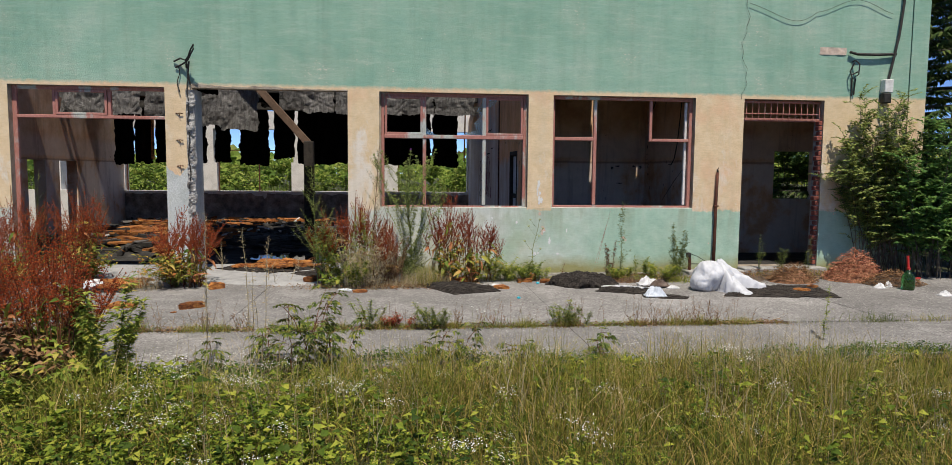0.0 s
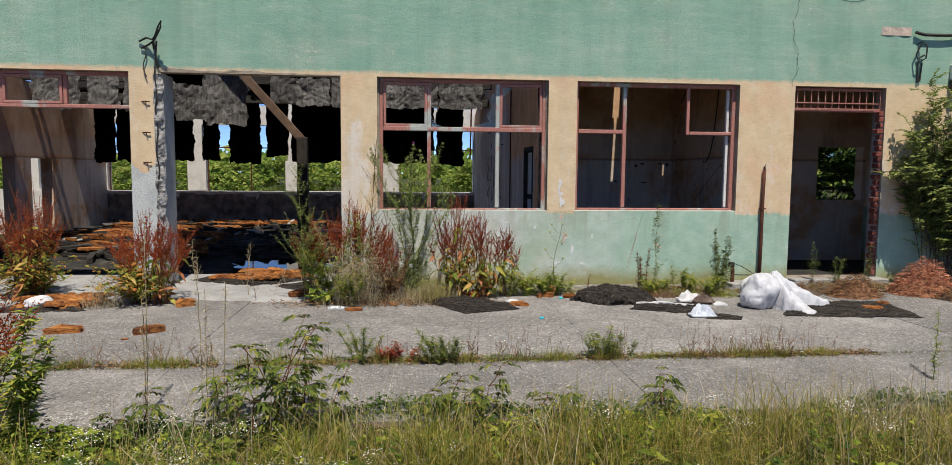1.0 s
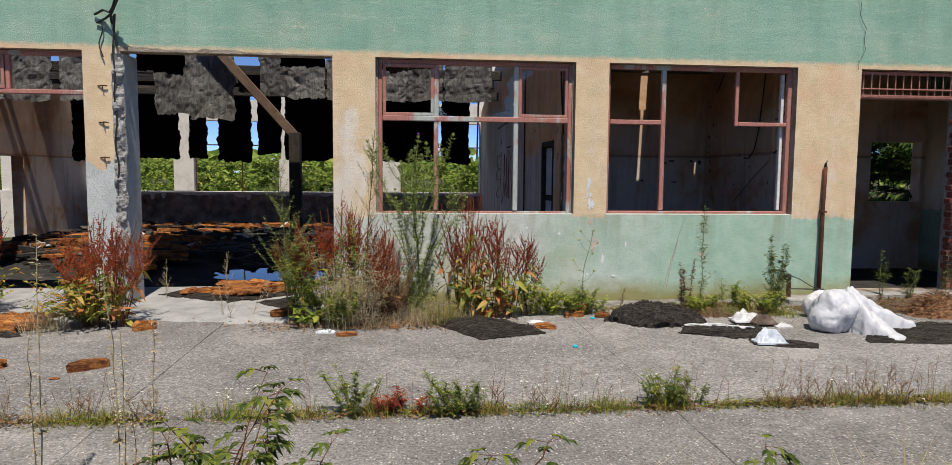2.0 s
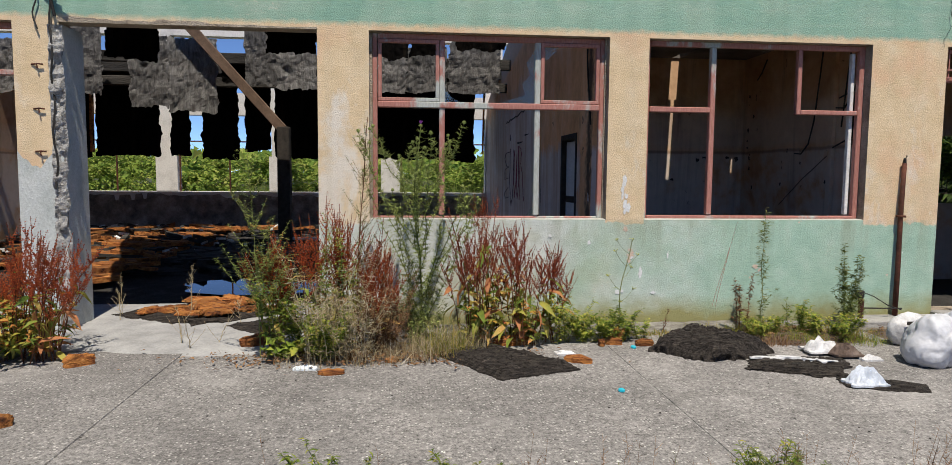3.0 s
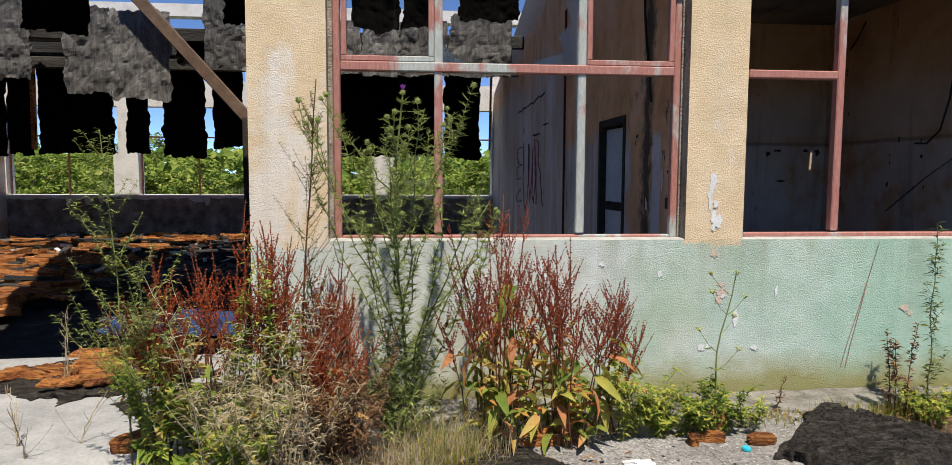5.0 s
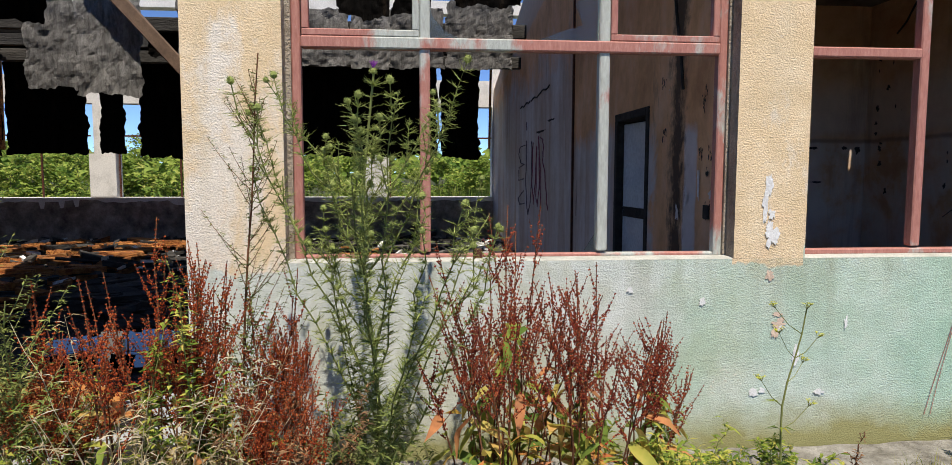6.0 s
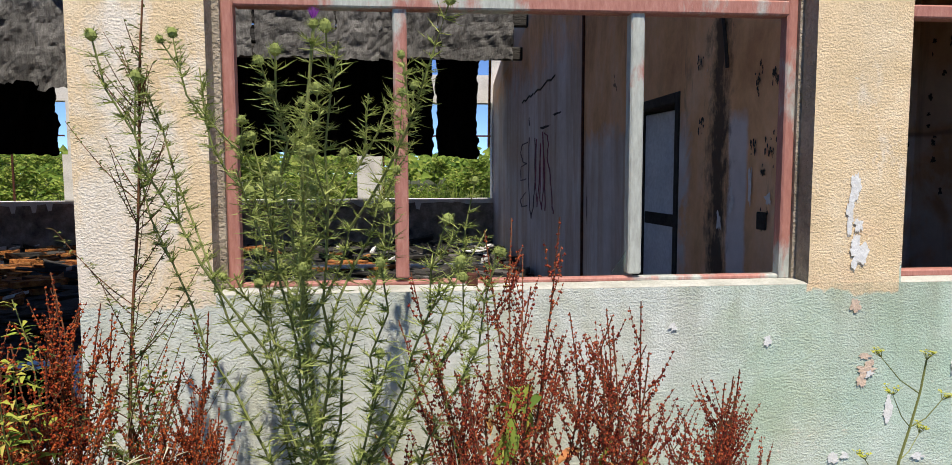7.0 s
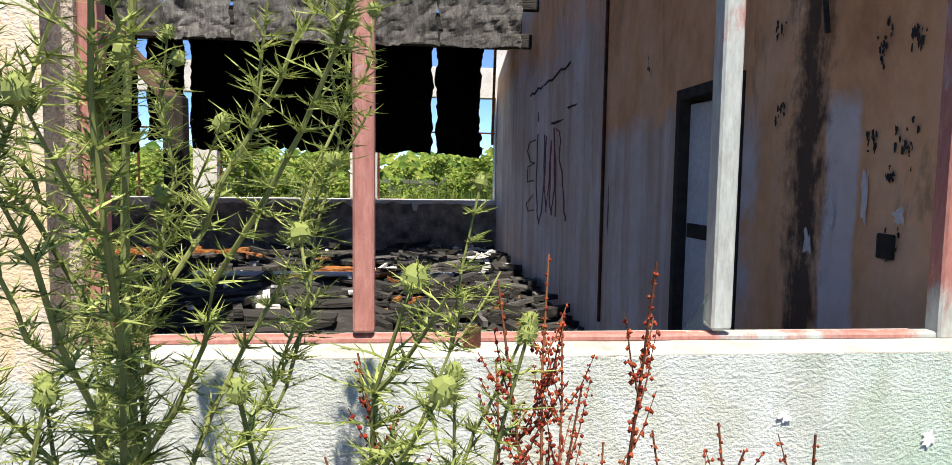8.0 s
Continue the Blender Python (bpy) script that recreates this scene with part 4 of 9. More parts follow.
for i in range(n):
    for k in range(4):
        bm.faces.new([bm.verts[i * 5 + k], bm.verts[i * 5 + 5 + k], bm.verts[i * 5 + 6 + k], bm.verts[i * 5 + 1 + k]])
M_LEDGE = plain("crumbling_ledge", [(0.3, (0.10, 0.088, 0.07)), (0.5, (0.25, 0.235, 0.205)), (0.75, (0.40, 0.385, 0.35))], 8, 0.97, 1.0, 55, distance=0.02)
structure("plinth_ledge", bm, M_LEDGE, "crumbling concrete ledge at the foot of the wall", "ledge")


# ---- windows and doors ----
def frame_bar(win, x0, x1, y0, y1, z0, z1, name="frame_bar"):
    return part(name, box(x0, x1, y0, y1, z0, z1, 0.006), M_FRAME, win)


FY0, FY1 = 0.10, 0.155
def casement(win, x0, x1, z0, z1, w=0.032, y0=FY0 - 0.012, y1=FY1 - 0.02):
    bm = bmesh.new()
    for a in ((x0, x1, z0, z0 + w), (x0, x1, z1 - w, z1), (x0, x0 + w, z0 + w, z1 - w), (x1 - w, x1, z0 + w, z1 - w)):
        box(a[0], a[1], y0, y1, a[2], a[3], 0.004, bm)
    return part("casement", bm, M_FRAME, win)


def shard(win, pts, y):
    """A thin piece of broken pane with the given corners in x and z."""
    bm = bmesh.new()
    f = bm.faces.new([bm.verts.new((x, y, z)) for x, z in pts])
    got = bmesh.ops.extrude_face_region(bm, geom=[f])
    for v in got["geom"]:
        if isinstance(v, bmesh.types.BMVert):
            v.co.y += 0.004
    bmesh.ops.recalc_face_normals(bm, faces=bm.faces)
    ob = part("pane", bm, M_GLASS, win, "jagged leftover of a broken pane")
    ob.visible_shadow = False
    return ob


win = thing("window_1", "red-brown peeling window frame with broken panes", "window", kind="structure")
z0, z1 = SILL + 0.005, HEAD
frame_bar(win, 0.0, 0.042, FY0, FY1, z0, z1)
part("reveal_return", box(-0.026, -0.001, FY0 - 0.01, THICK - 0.002, z0, z1), M_REVEAL, win, "rough plaster beside the frame")
frame_bar(win, 2.085, 2.128, FY0, FY1, z0, z1)
part("reveal_return", box(2.129, 2.145, FY0 - 0.01, THICK - 0.002, z0, z1), M_REVEAL, win, "rough plaster beside the frame")
frame_bar(win, 0.045, 2.085, FY0, FY1, z1 - 0.05, z1)
frame_bar(win, 0.045, 2.085, FY0 + 0.002, FY1 - 0.01, z0, z0 + 0.020)
frame_bar(win, 0.60, 0.65, FY0 - 0.006, FY1, z0 + 0.03, z1 - 0.05, "mullion").data.materials[0] = M_FRAMERUBBED
frame_bar(win, 1.478, 1.53, FY0 - 0.006, FY1, z0 + 0.03, z1 - 0.05, "mullion").data.materials[0] = M_FRAMEWORN
frame_bar(win, 0.045, 2.085, FY0 - 0.016, FY1 - 0.004, 1.955, 2.01, "transom")
casement(win, 0.05, 0.598, 2.012, z1 - 0.052)
casement(win, 1.532, 2.08, 2.012, z1 - 0.052)
shard(win, [(1.478, 2.01), (1.478, 2.5), (1.40, 2.38), (1.44, 2.27), (1.36, 2.19), (1.40, 2.09), (1.30, 2.06), (1.22, 2.03), (1.16, 2.01)], FY0 + 0.02)
shard(win, [(1.564, z1 - 0.085), (1.70, z1 - 0.085), (1.66, 2.47), (1.60, 2.42), (1.564, 2.40)], FY0 + 0.02)
shard(win, [(0.645, 2.01), (0.80, 2.01), (0.72, 2.05), (0.66, 2.12), (0.645, 2.2)], FY0 + 0.02)
shard(win, [(1.42, z0 + 0.03), (1.478, z0 + 0.03), (1.478, z0 + 0.12)], FY0 + 0.02)
shard(win, [(0.78, z0 - 0.005), (0.83, z0 - 0.01), (0.79, z0 + 0.06)], FY0 - 0.05)
part("sill", sill_slab("sill", -0.026, 2.146, SILL), M_SILL, win, "worn concrete sill")
hinge = bmesh.new()
box(0.86, 0.90, FY0 - 0.05, FY0 - 0.01, z0 + 0.0, z0 + 0.05, 0.006, hinge)
part("catch", hinge, M_RUST, win, "rusty catch on the sill")

win = thing("window_2", "red-brown peeling window frame without glass", "window", kind="structure")
frame_bar(win, 2.517, 2.565, FY0, FY1, z0, z1)
frame_bar(win, 4.64, 4.693, FY0, FY1, z0, z1)
frame_bar(win, 2.565, 4.64, FY0, FY1, z1 - 0.05, z1)
frame_bar(win, 2.565, 4.64, FY0 - 0.008, FY1 - 0.01, z0, z0 + 0.03)
frame_bar(win, 3.155, 3.205, FY0 - 0.006, FY1, z0 + 0.04, z1 - 0.05, "mullion")
frame_bar(win, 2.565, 3.155, FY0 - 0.016, FY1 - 0.004, 1.955, 2.005, "transom")
frame_bar(win, 4.02, 4.062, FY0, FY1, 1.955, z1 - 0.05, "mullion")
frame_bar(win, 4.062, 4.64, FY0 - 0.004, FY1, 1.955, 1.998, "transom")
part("lining", box(4.595, 4.63, FY1 + 0.002, FY1 + 0.05, z0 + 0.04, z1 - 0.06, 0.004), M_LIME, win, "pale inner lining board")
part("sill", sill_slab("sill", 2.517, 4.693, SILL), M_SILL, win, "worn concrete sill")

win = thing("window_3", "top part of a red-brown window frame over an open bay", "window", kind="structure")
frame_bar(win, -5.04, -4.98, FY0, FY1, 0.0, HEAD)
frame_bar(win, -4.98, -2.985, FY0 - 0.01, FY1, 2.17, 2.215, "transom")
frame_bar(win, -4.98, -2.985, FY0, FY1, HEAD - 0.05, HEAD)
frame_bar(win, -4.515, -4.475, FY0, FY1, 2.215, HEAD - 0.05, "mullion")
frame_bar(win, -3.785, -3.74, FY0, FY1, 2.215, HEAD - 0.05, "mullion")
casement(win, -4.47, -3.79, 2.217, HEAD - 0.052)

# doorway: brick jamb, grille over the door
door = thing("door_1", "open doorway with a rusty grille above and a bare brick jamb", "doorway", kind="structure")
part("lintel_rail", box(5.455, 6.74, 0.10, 0.16, 2.29, 2.335, 0.005), M_FRAME, door)
part("jamb_post", box(5.46, 5.50, 0.10, 0.16, 0.06, 2.29, 0.004), M_FRAME, door)
part("top_rail", box(5.455, 6.74, 0.10, 0.15, 2.57, 2.605, 0.004), M_FRAME, door)
for i in range(13):
    x = 5.52 + i * 0.098
    part("grille_bar", bar((x, 0.055, 2.31), (x, 0.055, 2.58), 0.009, 0.009), M_FRAME, door)
for z in (2.325, 2.40):
    part("grille_rail", bar((5.46, 0.045, z), (6.66, 0.045, z), 0.020, 0.012), M_FRAME, door)
z, i = 0.08, 0
while z < 2.28:
    h = 0.065
    w = 0.12 if i % 2 else 0.085
    j = rng.uniform(-0.012, 0.012)
    part("brick", box(6.74 - w * 0.62 + j, 6.738, 0.012 + rng.uniform(0, 0.012), 0.12, z, z + h, 0.008), M_BRICK, door)
    z += 0.077
    i += 1
part("mortar", box(6.70, 6.737, 0.03, 0.19, 0.06, 2.29), M_ROUGH, door, "crumbled mortar between the bricks")

# broken pier between the two open bays: rough edge of bare concrete, depth of the inner column
def rough_strip(x0, x1, z0, z1, y, amp, seed, nx=10, nz=90):
    bm = bmesh.new()
    for j in range(nz + 1):
        for i in range(nx + 1):
            u, w = i / nx, j / nz
            x, z = x0 + (x1 - x0) * u, z0 + (z1 - z0) * w
            n1 = noise.noise((x * 9, z * 9, seed)) + 0.5 * noise.noise((x * 25, z * 25, seed))
            edge = 0.03 * noise.noise((z * 6, u * 0.2, seed + 3)) if i in (0, nx) else 0
            bm.verts.new((x + edge, y - max(0.0, amp * (0.5 + n1)) * (0 if i in (0, nx) else 1), z))
    bm.verts.ensure_lookup_table()
    for j in range(nz):
        for i in range(nx):
            a = j * (nx + 1) + i
            bm.faces.new([bm.verts[a], bm.verts[a + 1], bm.verts[a + nx + 2], bm.verts[a + nx + 1]])
    return bm


structure("pier_core", box(-2.97, -2.604, 0.03, 0.43, -0.2, 2.60, 0.012), M_PATCH, "bare concrete core of the pier", "pier")
structure("pier_scar", rough_strip(-2.70, -2.58, -0.05, 2.58, -0.003, 0.045, 1), M_ROUGH, "broken plaster edge on the pier", "wall scar")
bm = bmesh.new()
n = 26
for i in range(n + 1):
    u = i / n
    x = -2.985 + 0.375 * u
    z = 1.53 - 0.17 * math.sin(min(1, u * 1.25) * math.pi) * (0.8 + 0.3 * noise.noise((u * 7, 0, 0))) + 0.12 * (u > 0.85) * (u - 0.85) / 0.15
    bm.verts.new((x, -0.006, -0.06))
    bm.verts.new((x, -0.006, z))
bm.verts.ensure_lookup_table()
for i in range(n):
    bm.faces.new([bm.verts[2 * i], bm.verts[2 * i + 2], bm.verts[2 * i + 3], bm.verts[2 * i + 1]])
structure("pier_patch", bm, M_PATCH, "bare grey render on the lower pier", "wall scar")
# broken lintel edge of the open bay
bm = bmesh.new()
n = 60
for i in range(n + 1):
    x = -2.62 + 2.15 * i / n
    h = 0.02 + 0.03 * max(0, noise.noise((x * 2.2, 0, 8)) + 0.3) + 0.012 * noise.noise((x * 11, 0, 8))
    bm.verts.new((x, -0.004, HEAD - 0.006))
    bm.verts.new((x, -0.004, HEAD + h * (1.0 if x < -1.4 else 0.4)))
bm.verts.ensure_lookup_table()
for i in range(n):
    bm.faces.new([bm.verts[2 * i], bm.verts[2 * i + 2], bm.verts[2 * i + 3], bm.verts[2 * i + 1]])
structure("lintel_scar", bm, M_REVEAL, "broken stucco edge over the open bay", "wall scar")


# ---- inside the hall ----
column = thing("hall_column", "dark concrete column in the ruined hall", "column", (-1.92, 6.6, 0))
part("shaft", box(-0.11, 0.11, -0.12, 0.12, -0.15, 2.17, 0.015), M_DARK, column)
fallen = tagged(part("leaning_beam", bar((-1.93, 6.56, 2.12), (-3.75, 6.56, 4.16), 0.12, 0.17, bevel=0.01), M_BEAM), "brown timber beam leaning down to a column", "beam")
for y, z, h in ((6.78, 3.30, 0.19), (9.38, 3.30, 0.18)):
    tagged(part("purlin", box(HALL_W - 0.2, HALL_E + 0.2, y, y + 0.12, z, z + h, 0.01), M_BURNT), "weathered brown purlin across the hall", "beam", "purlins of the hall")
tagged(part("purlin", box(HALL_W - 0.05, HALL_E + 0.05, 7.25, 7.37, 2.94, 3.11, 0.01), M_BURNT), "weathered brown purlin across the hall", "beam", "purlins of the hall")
def roof_piece(outline):
    bm = bmesh.new()
    f = bm.faces.new([bm.verts.new((x, y, 3.84)) for x, y in outline])
    got = bmesh.ops.extrude_face_region(bm, geom=[f])
    for v in got["geom"]:
        if isinstance(v, bmesh.types.BMVert):
            v.co.z += 0.16
    bmesh.ops.recalc_face_normals(bm, faces=bm.faces)
    return bm


# unseen roof slabs added to shade the hall; the slanting break follows the sunlit floor
structure("shade_roof_south", roof_piece(((-3.0, 0.18), (-0.7, 0.18), (-0.7, 5.36), (-4.75, 5.36), (-4.2, 3.6), (-3.75, 2.6), (-3.35, 1.2))), M_CEIL, "unseen roof slab behind the front wall, shaped to shade the hall", "roof")
structure("shade_roof_west", roof_piece(((-12.9, 0.18), (-6.0, 0.18), (-5.7, 2.2), (-6.2, 3.4), (-5.9, 5.36), (-12.9, 5.36))), M_CEIL, "unseen roof slab over the side rooms, added to darken the west bay", "roof")
# hidden above the felts, added to keep sun off the far floor
structure("roof_north", box(HALL_W - 0.15, HALL_E + 0.2, 8.1, 9.42, 3.485, 3.53), M_BLACKFELT, "hidden strip of felted roof deck, added to shade the far end", "roof")
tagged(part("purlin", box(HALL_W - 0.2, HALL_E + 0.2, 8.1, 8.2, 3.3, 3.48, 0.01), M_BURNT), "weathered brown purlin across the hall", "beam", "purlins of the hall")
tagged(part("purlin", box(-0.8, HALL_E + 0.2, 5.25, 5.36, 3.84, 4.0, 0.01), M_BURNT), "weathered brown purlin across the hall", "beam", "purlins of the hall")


def hanging_sheet(x0, x1, y, z0, z1, material, seed, label):
    """A torn strip of roofing felt hanging from a purlin, crumpled, with ragged edges."""
    nx, nz = 26, 32
    bm = bmesh.new()
    for j in range(nz + 1):
        for i in range(nx + 1):
            u, w = i / nx, j / nz
            x, z = x0 + (x1 - x0) * u, z0 + (z1 - z0) * w
            if i in (0, nx):
                x += 0.04 * noise.noise((seed, z * 3.5, i)) + 0.05 * noise.noise((seed, math.floor(z * 9) * 1.7, i)) + 0.02 * noise.noise((seed, z * 17, i))
            if j in (0, nz):
                z += 0.05 * noise.noise((x * 3, seed, j)) + 0.06 * noise.noise((math.floor(x * 8) * 1.7, seed, j)) + 0.03 * noise.noise((x * 17, seed, j))
            d = -0.05 * abs(noise.noise((x * 1.4, z * 0.9, seed))) - 0.075 * abs(noise.noise((x * 4, z * 3, seed))) - 0.03 * abs(noise.noise((x * 10, z * 9, seed)))
            bm.verts.new((x, y + d, z))
    bm.verts.ensure_lookup_table()
    for j in range(nz):
        for i in range(nx):
            a = j * (nx + 1) + i
            bm.faces.new([bm.verts[a], bm.verts[a + 1], bm.verts[a + nx + 2], bm.verts[a + nx + 1]])
    got = bmesh.ops.solidify(bm, geom=bm.faces[:], thickness=0.012)
    return tagged(part("roofing_felt", bm, material, smooth=False), label, "roofing felt", "torn felt strips")


GREY, BLACK = "grey crumpled roofing felt hanging over a purlin", "black torn roofing felt hanging in the hall"
for x0, x1, y, z0, z1, m in (
        (-5.66, -5.08, 6.775, 2.72, 4.05, M_GREYFELT), (-4.62, -3.95, 6.775, 2.50, 3.74, M_GREYFELT), (-3.98, -3.10, 6.775, 2.43, 3.72, M_GREYFELT),
        (-2.62, -2.06, 6.775, 2.92, 3.98, M_GREYFELT), (-2.08, -1.35, 6.775, 2.88, 3.66, M_GREYFELT), (-1.30, -0.30, 6.775, 2.86, 3.66, M_GREYFELT),
        (-0.28, 0.28, 6.775, 2.83, 3.68, M_GREYFELT), (0.27, 1.02, 6.775, 2.85, 3.68, M_GREYFELT), (1.06, 2.02, 6.775, 2.84, 3.78, M_GREYFELT),
        (-7.5, -6.55, 6.775, 2.72, 3.66, M_GREYFELT), (-6.40, -5.75, 6.775, 2.74, 3.66, M_GREYFELT)):
    hanging_sheet(x0, x1, y, z0, z1, m, x0 * 3.7, GREY)
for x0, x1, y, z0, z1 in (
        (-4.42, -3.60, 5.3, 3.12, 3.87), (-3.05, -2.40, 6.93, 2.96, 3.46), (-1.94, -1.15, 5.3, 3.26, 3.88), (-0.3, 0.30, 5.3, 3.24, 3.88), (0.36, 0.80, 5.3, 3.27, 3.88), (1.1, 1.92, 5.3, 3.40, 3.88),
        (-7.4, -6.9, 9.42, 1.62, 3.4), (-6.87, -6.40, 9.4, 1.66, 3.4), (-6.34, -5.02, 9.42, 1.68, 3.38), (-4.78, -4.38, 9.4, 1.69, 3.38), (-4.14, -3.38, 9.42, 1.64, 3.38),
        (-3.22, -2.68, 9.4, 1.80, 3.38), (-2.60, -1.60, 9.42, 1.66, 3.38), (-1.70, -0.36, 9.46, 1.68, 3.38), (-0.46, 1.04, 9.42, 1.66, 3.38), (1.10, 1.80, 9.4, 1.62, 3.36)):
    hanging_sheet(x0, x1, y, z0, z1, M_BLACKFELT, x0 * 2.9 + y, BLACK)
lath = thing("broken_lath", "rust-orange broken laths hanging behind the felt", "timber", (-6.42, 9.35, 0))
part("board", bar((0, 0, 1.75), (0.02, 0, 3.4), 0.16, 0.03), M_ORANGE, lath)
lath = thing("broken_lath", "rust-orange broken laths hanging behind the felt", "timber", (1.99, 9.372, 0))
part("board", bar((0, 0, 1.8), (0.03, 0, 3.5), 0.12, 0.03), M_ORANGE, lath)

# thin iron bars left in the far window bays
bays = ((-7.68, -5.60), (-5.11, -2.995), (-2.60, -0.345), (0.115, 2.2))
for a, b in bays:
    rail = thing("bay_bars", "rusty leftover of an iron window frame", "window frame", ((a + b) / 2, HALL_N + 0.12, FAR_SILL))
    w = (b - a) / 2
    part("cross_bar", bar((-w, 0, 1.19), (w, 0, 1.19), 0.035, 0.03), M_RUST, rail)
    part("side_bar", bar((-w + 0.03, 0, 0), (-w + 0.03, 0, 1.80), 0.03, 0.03), M_RUST, rail)
    if a in (-7.68, -5.11):
        part("upright", bar((0.12, 0, 0), (0.12, 0, 1.80), 0.03, 0.03), M_RUST, rail)

# inner doorway of the partition: dark frame and a pale door leaf standing open
d2 = thing("door_2", "dark charred door frame with a pale blue door standing ajar", "door", kind="structure")
for a in ((1.5, 1.56, -0.1, 1.84), (2.24, 2.3, -0.1, 1.84), (1.56, 2.24, 1.78, 1.84)):
    part("door_frame", box(HALL_E - 0.01, HALL_E + 0.23, a[0], a[1], a[2], a[3], 0.004), M_DARK, d2)
leaf = part("leaf", box(0, 0.04, -0.68, 0, 0.0, 1.76, 0.006), M_TEAL, d2, "pale blue door leaf")
leaf.matrix_local = pose(HALL_E + 0.05, 2.24, 0.0, 0, 0, 5)
part("rail", box(-0.006, 0.046, -0.66, -0.02, 1.02, 1.10, 0.003), M_DARK, leaf)
# marks on the partition
sock = tagged(part("socket_box", box(HALL_E - 0.012, HALL_E - 0.001, 0.47, 0.55, 1.11, 1.19, 0.004), M_DARK), "empty dark socket box in the wall", "socket")
tagged(part("conduit", bar((HALL_E - 0.012, 3.76, 0.2), (HALL_E - 0.012, 3.76, 3.2), 0.02, 0.03), M_RUST), "rusty conduit running down the wall", "pipe")
M_GRAFFBLACK = plain("black_spray_paint", [(0.3, (0.06, 0.045, 0.055)), (0.7, (0.17, 0.13, 0.15))], 20, 0.7, 0.1, 60)
for m, word, strokes in ((M_GRAFFBLACK, "black", (((6.78, 1.77), (7.2, 1.76), (7.38, 1.66), (7.15, 1.51), (6.85, 1.49)), ((6.85, 1.49), (7.32, 1.45), (7.36, 1.25), (6.9, 1.28)), ((6.9, 1.1), (7.39, 0.98), (7.28, 0.88), (6.82, 0.92)),
                                        ((6.66, 2.09), (6.65, 1.98)), ((6.64, 1.83), (6.70, 1.3), (6.6, 0.9), (6.49, 0.77), (6.3, 0.97), (6.2, 1.34), (6.23, 1.80)))),
                         (M_GRAFF, "dark red", (((6.11, 1.78), (6.19, 1.26), (6.06, 0.94), (5.9, 1.34), (5.84, 1.72)), ((5.84, 1.72), (5.88, 1.06), (5.76, 0.92), (5.61, 1.27), (5.71, 1.85)),
                                                ((5.71, 1.85), (5.56, 1.3), (5.55, 0.92)), ((5.61, 1.83), (5.41, 1.78), (5.37, 1.67), (5.43, 1.54), (5.25, 1.34), (5.14, 1.02), (5.07, 0.91))))):
    for line in strokes:
        pts = [(HALL_E - 0.003, *line[0])]
        for (ya, za), (yb, zb) in zip(line, line[1:]):
            pts += [(HALL_E - 0.003, ya + (yb - ya) * q / 4 + 0.02 * math.sin(q * 1.6), za + (zb - za) * q / 4) for q in range(1, 5)]
        pile = Pile()
        pile.rod(pts, 0.009, 4)
        ob = part("graffiti_stroke", pile.mesh("graffiti_stroke", m), m)
        tagged(ob, word + " sprayed stroke on the partition", "graffiti", "graffiti on the partition")
for a, b in (((7.23, 2.34), (6.4, 2.37)), ((6.3, 2.36), (5.03, 2.42))):
    tagged(part("wall_crack", raw("wall_crack", *rod_data([(HALL_E - 0.002, a[0] + (b[0] - a[0]) * q / 6, a[1] + (b[1] - a[1]) * q / 6 + 0.02 * math.sin(q * 2.1)) for q in range(7)], 0.012, 4), M_DARK), M_DARK), "dark crack high on the partition", "wall mark", kind="structure")
cable = Pile()
cable.rod([(HALL_E - 0.02, 0.95 + 0.10 * math.sin(i * 0.35), 3.2 - i * 0.11) for i in range(13)], 0.010, 5)
tagged(part("cable", cable.mesh("cable", M_IRON), M_IRON), "dark cable dangling on the partition", "cable")

# the room behind the second window: hanging strip, cables, peeled marks
def stain(axis, at, u, z, w, h, seed, material, label, n=22, off=0.0):
    """An irregular scab on a wall: plane x = at (axis x, u is y) or y = at (axis y, u is x)."""
    bm = bmesh.new()
    ring = []
    for q in range(n):
        a = 2 * math.pi * q / n
        k = 1 + 0.75 * noise.noise((math.cos(a) * 1.7, math.sin(a) * 1.7, seed)) + 0.5 * noise.noise((math.cos(a) * 5, math.sin(a) * 5, seed + 4))
        du, dz = 0.5 * w * math.cos(a) * k, 0.5 * h * math.sin(a) * k
        ring.append(bm.verts.new((at, u + du, z + dz) if axis == "x" else (u + du, at, z + dz)))
    bm.faces.new(ring)
    return tagged(part("wall_scab", bm, material), label, "wall mark", "scabs on the walls", "structure")


r = random.Random(19)
n = 0
for y, z, count, sp in ((0.58, 1.78, 9, 0.035), (0.43, 1.78, 7, 0.024), (0.60, 1.48, 6, 0.03), (0.44, 1.46, 10, 0.03), (0.50, 1.38, 4, 0.02), (1.20, 1.95, 6, 0.03), (1.15, 1.62, 5, 0.03), (2.75, 2.05, 4, 0.03), (0.46, 1.18, 4, 0.03)):
    for q in range(count * 2):
        w = r.uniform(0.005, 0.017)
        stain("x", HALL_E - 0.003 - 0.00015 * n, y + r.gauss(0, sp * 0.7), z + r.gauss(0, sp), w, w * r.uniform(0.8, 3.0), n * 1.3, M_DARK, "black speck of soot on the partition", 12)
        n += 1
for k, (y, z, w, h) in enumerate(((3.62, 1.1, 0.03, 0.3), (4.9, 2.0, 0.5, 0.025), (5.6, 1.9, 0.6, 0.03))):
    stain("x", HALL_E - 0.003 - 0.0003 * k, y, z, w, h, k * 3.3, M_DARK, "black scab of soot on the partition")
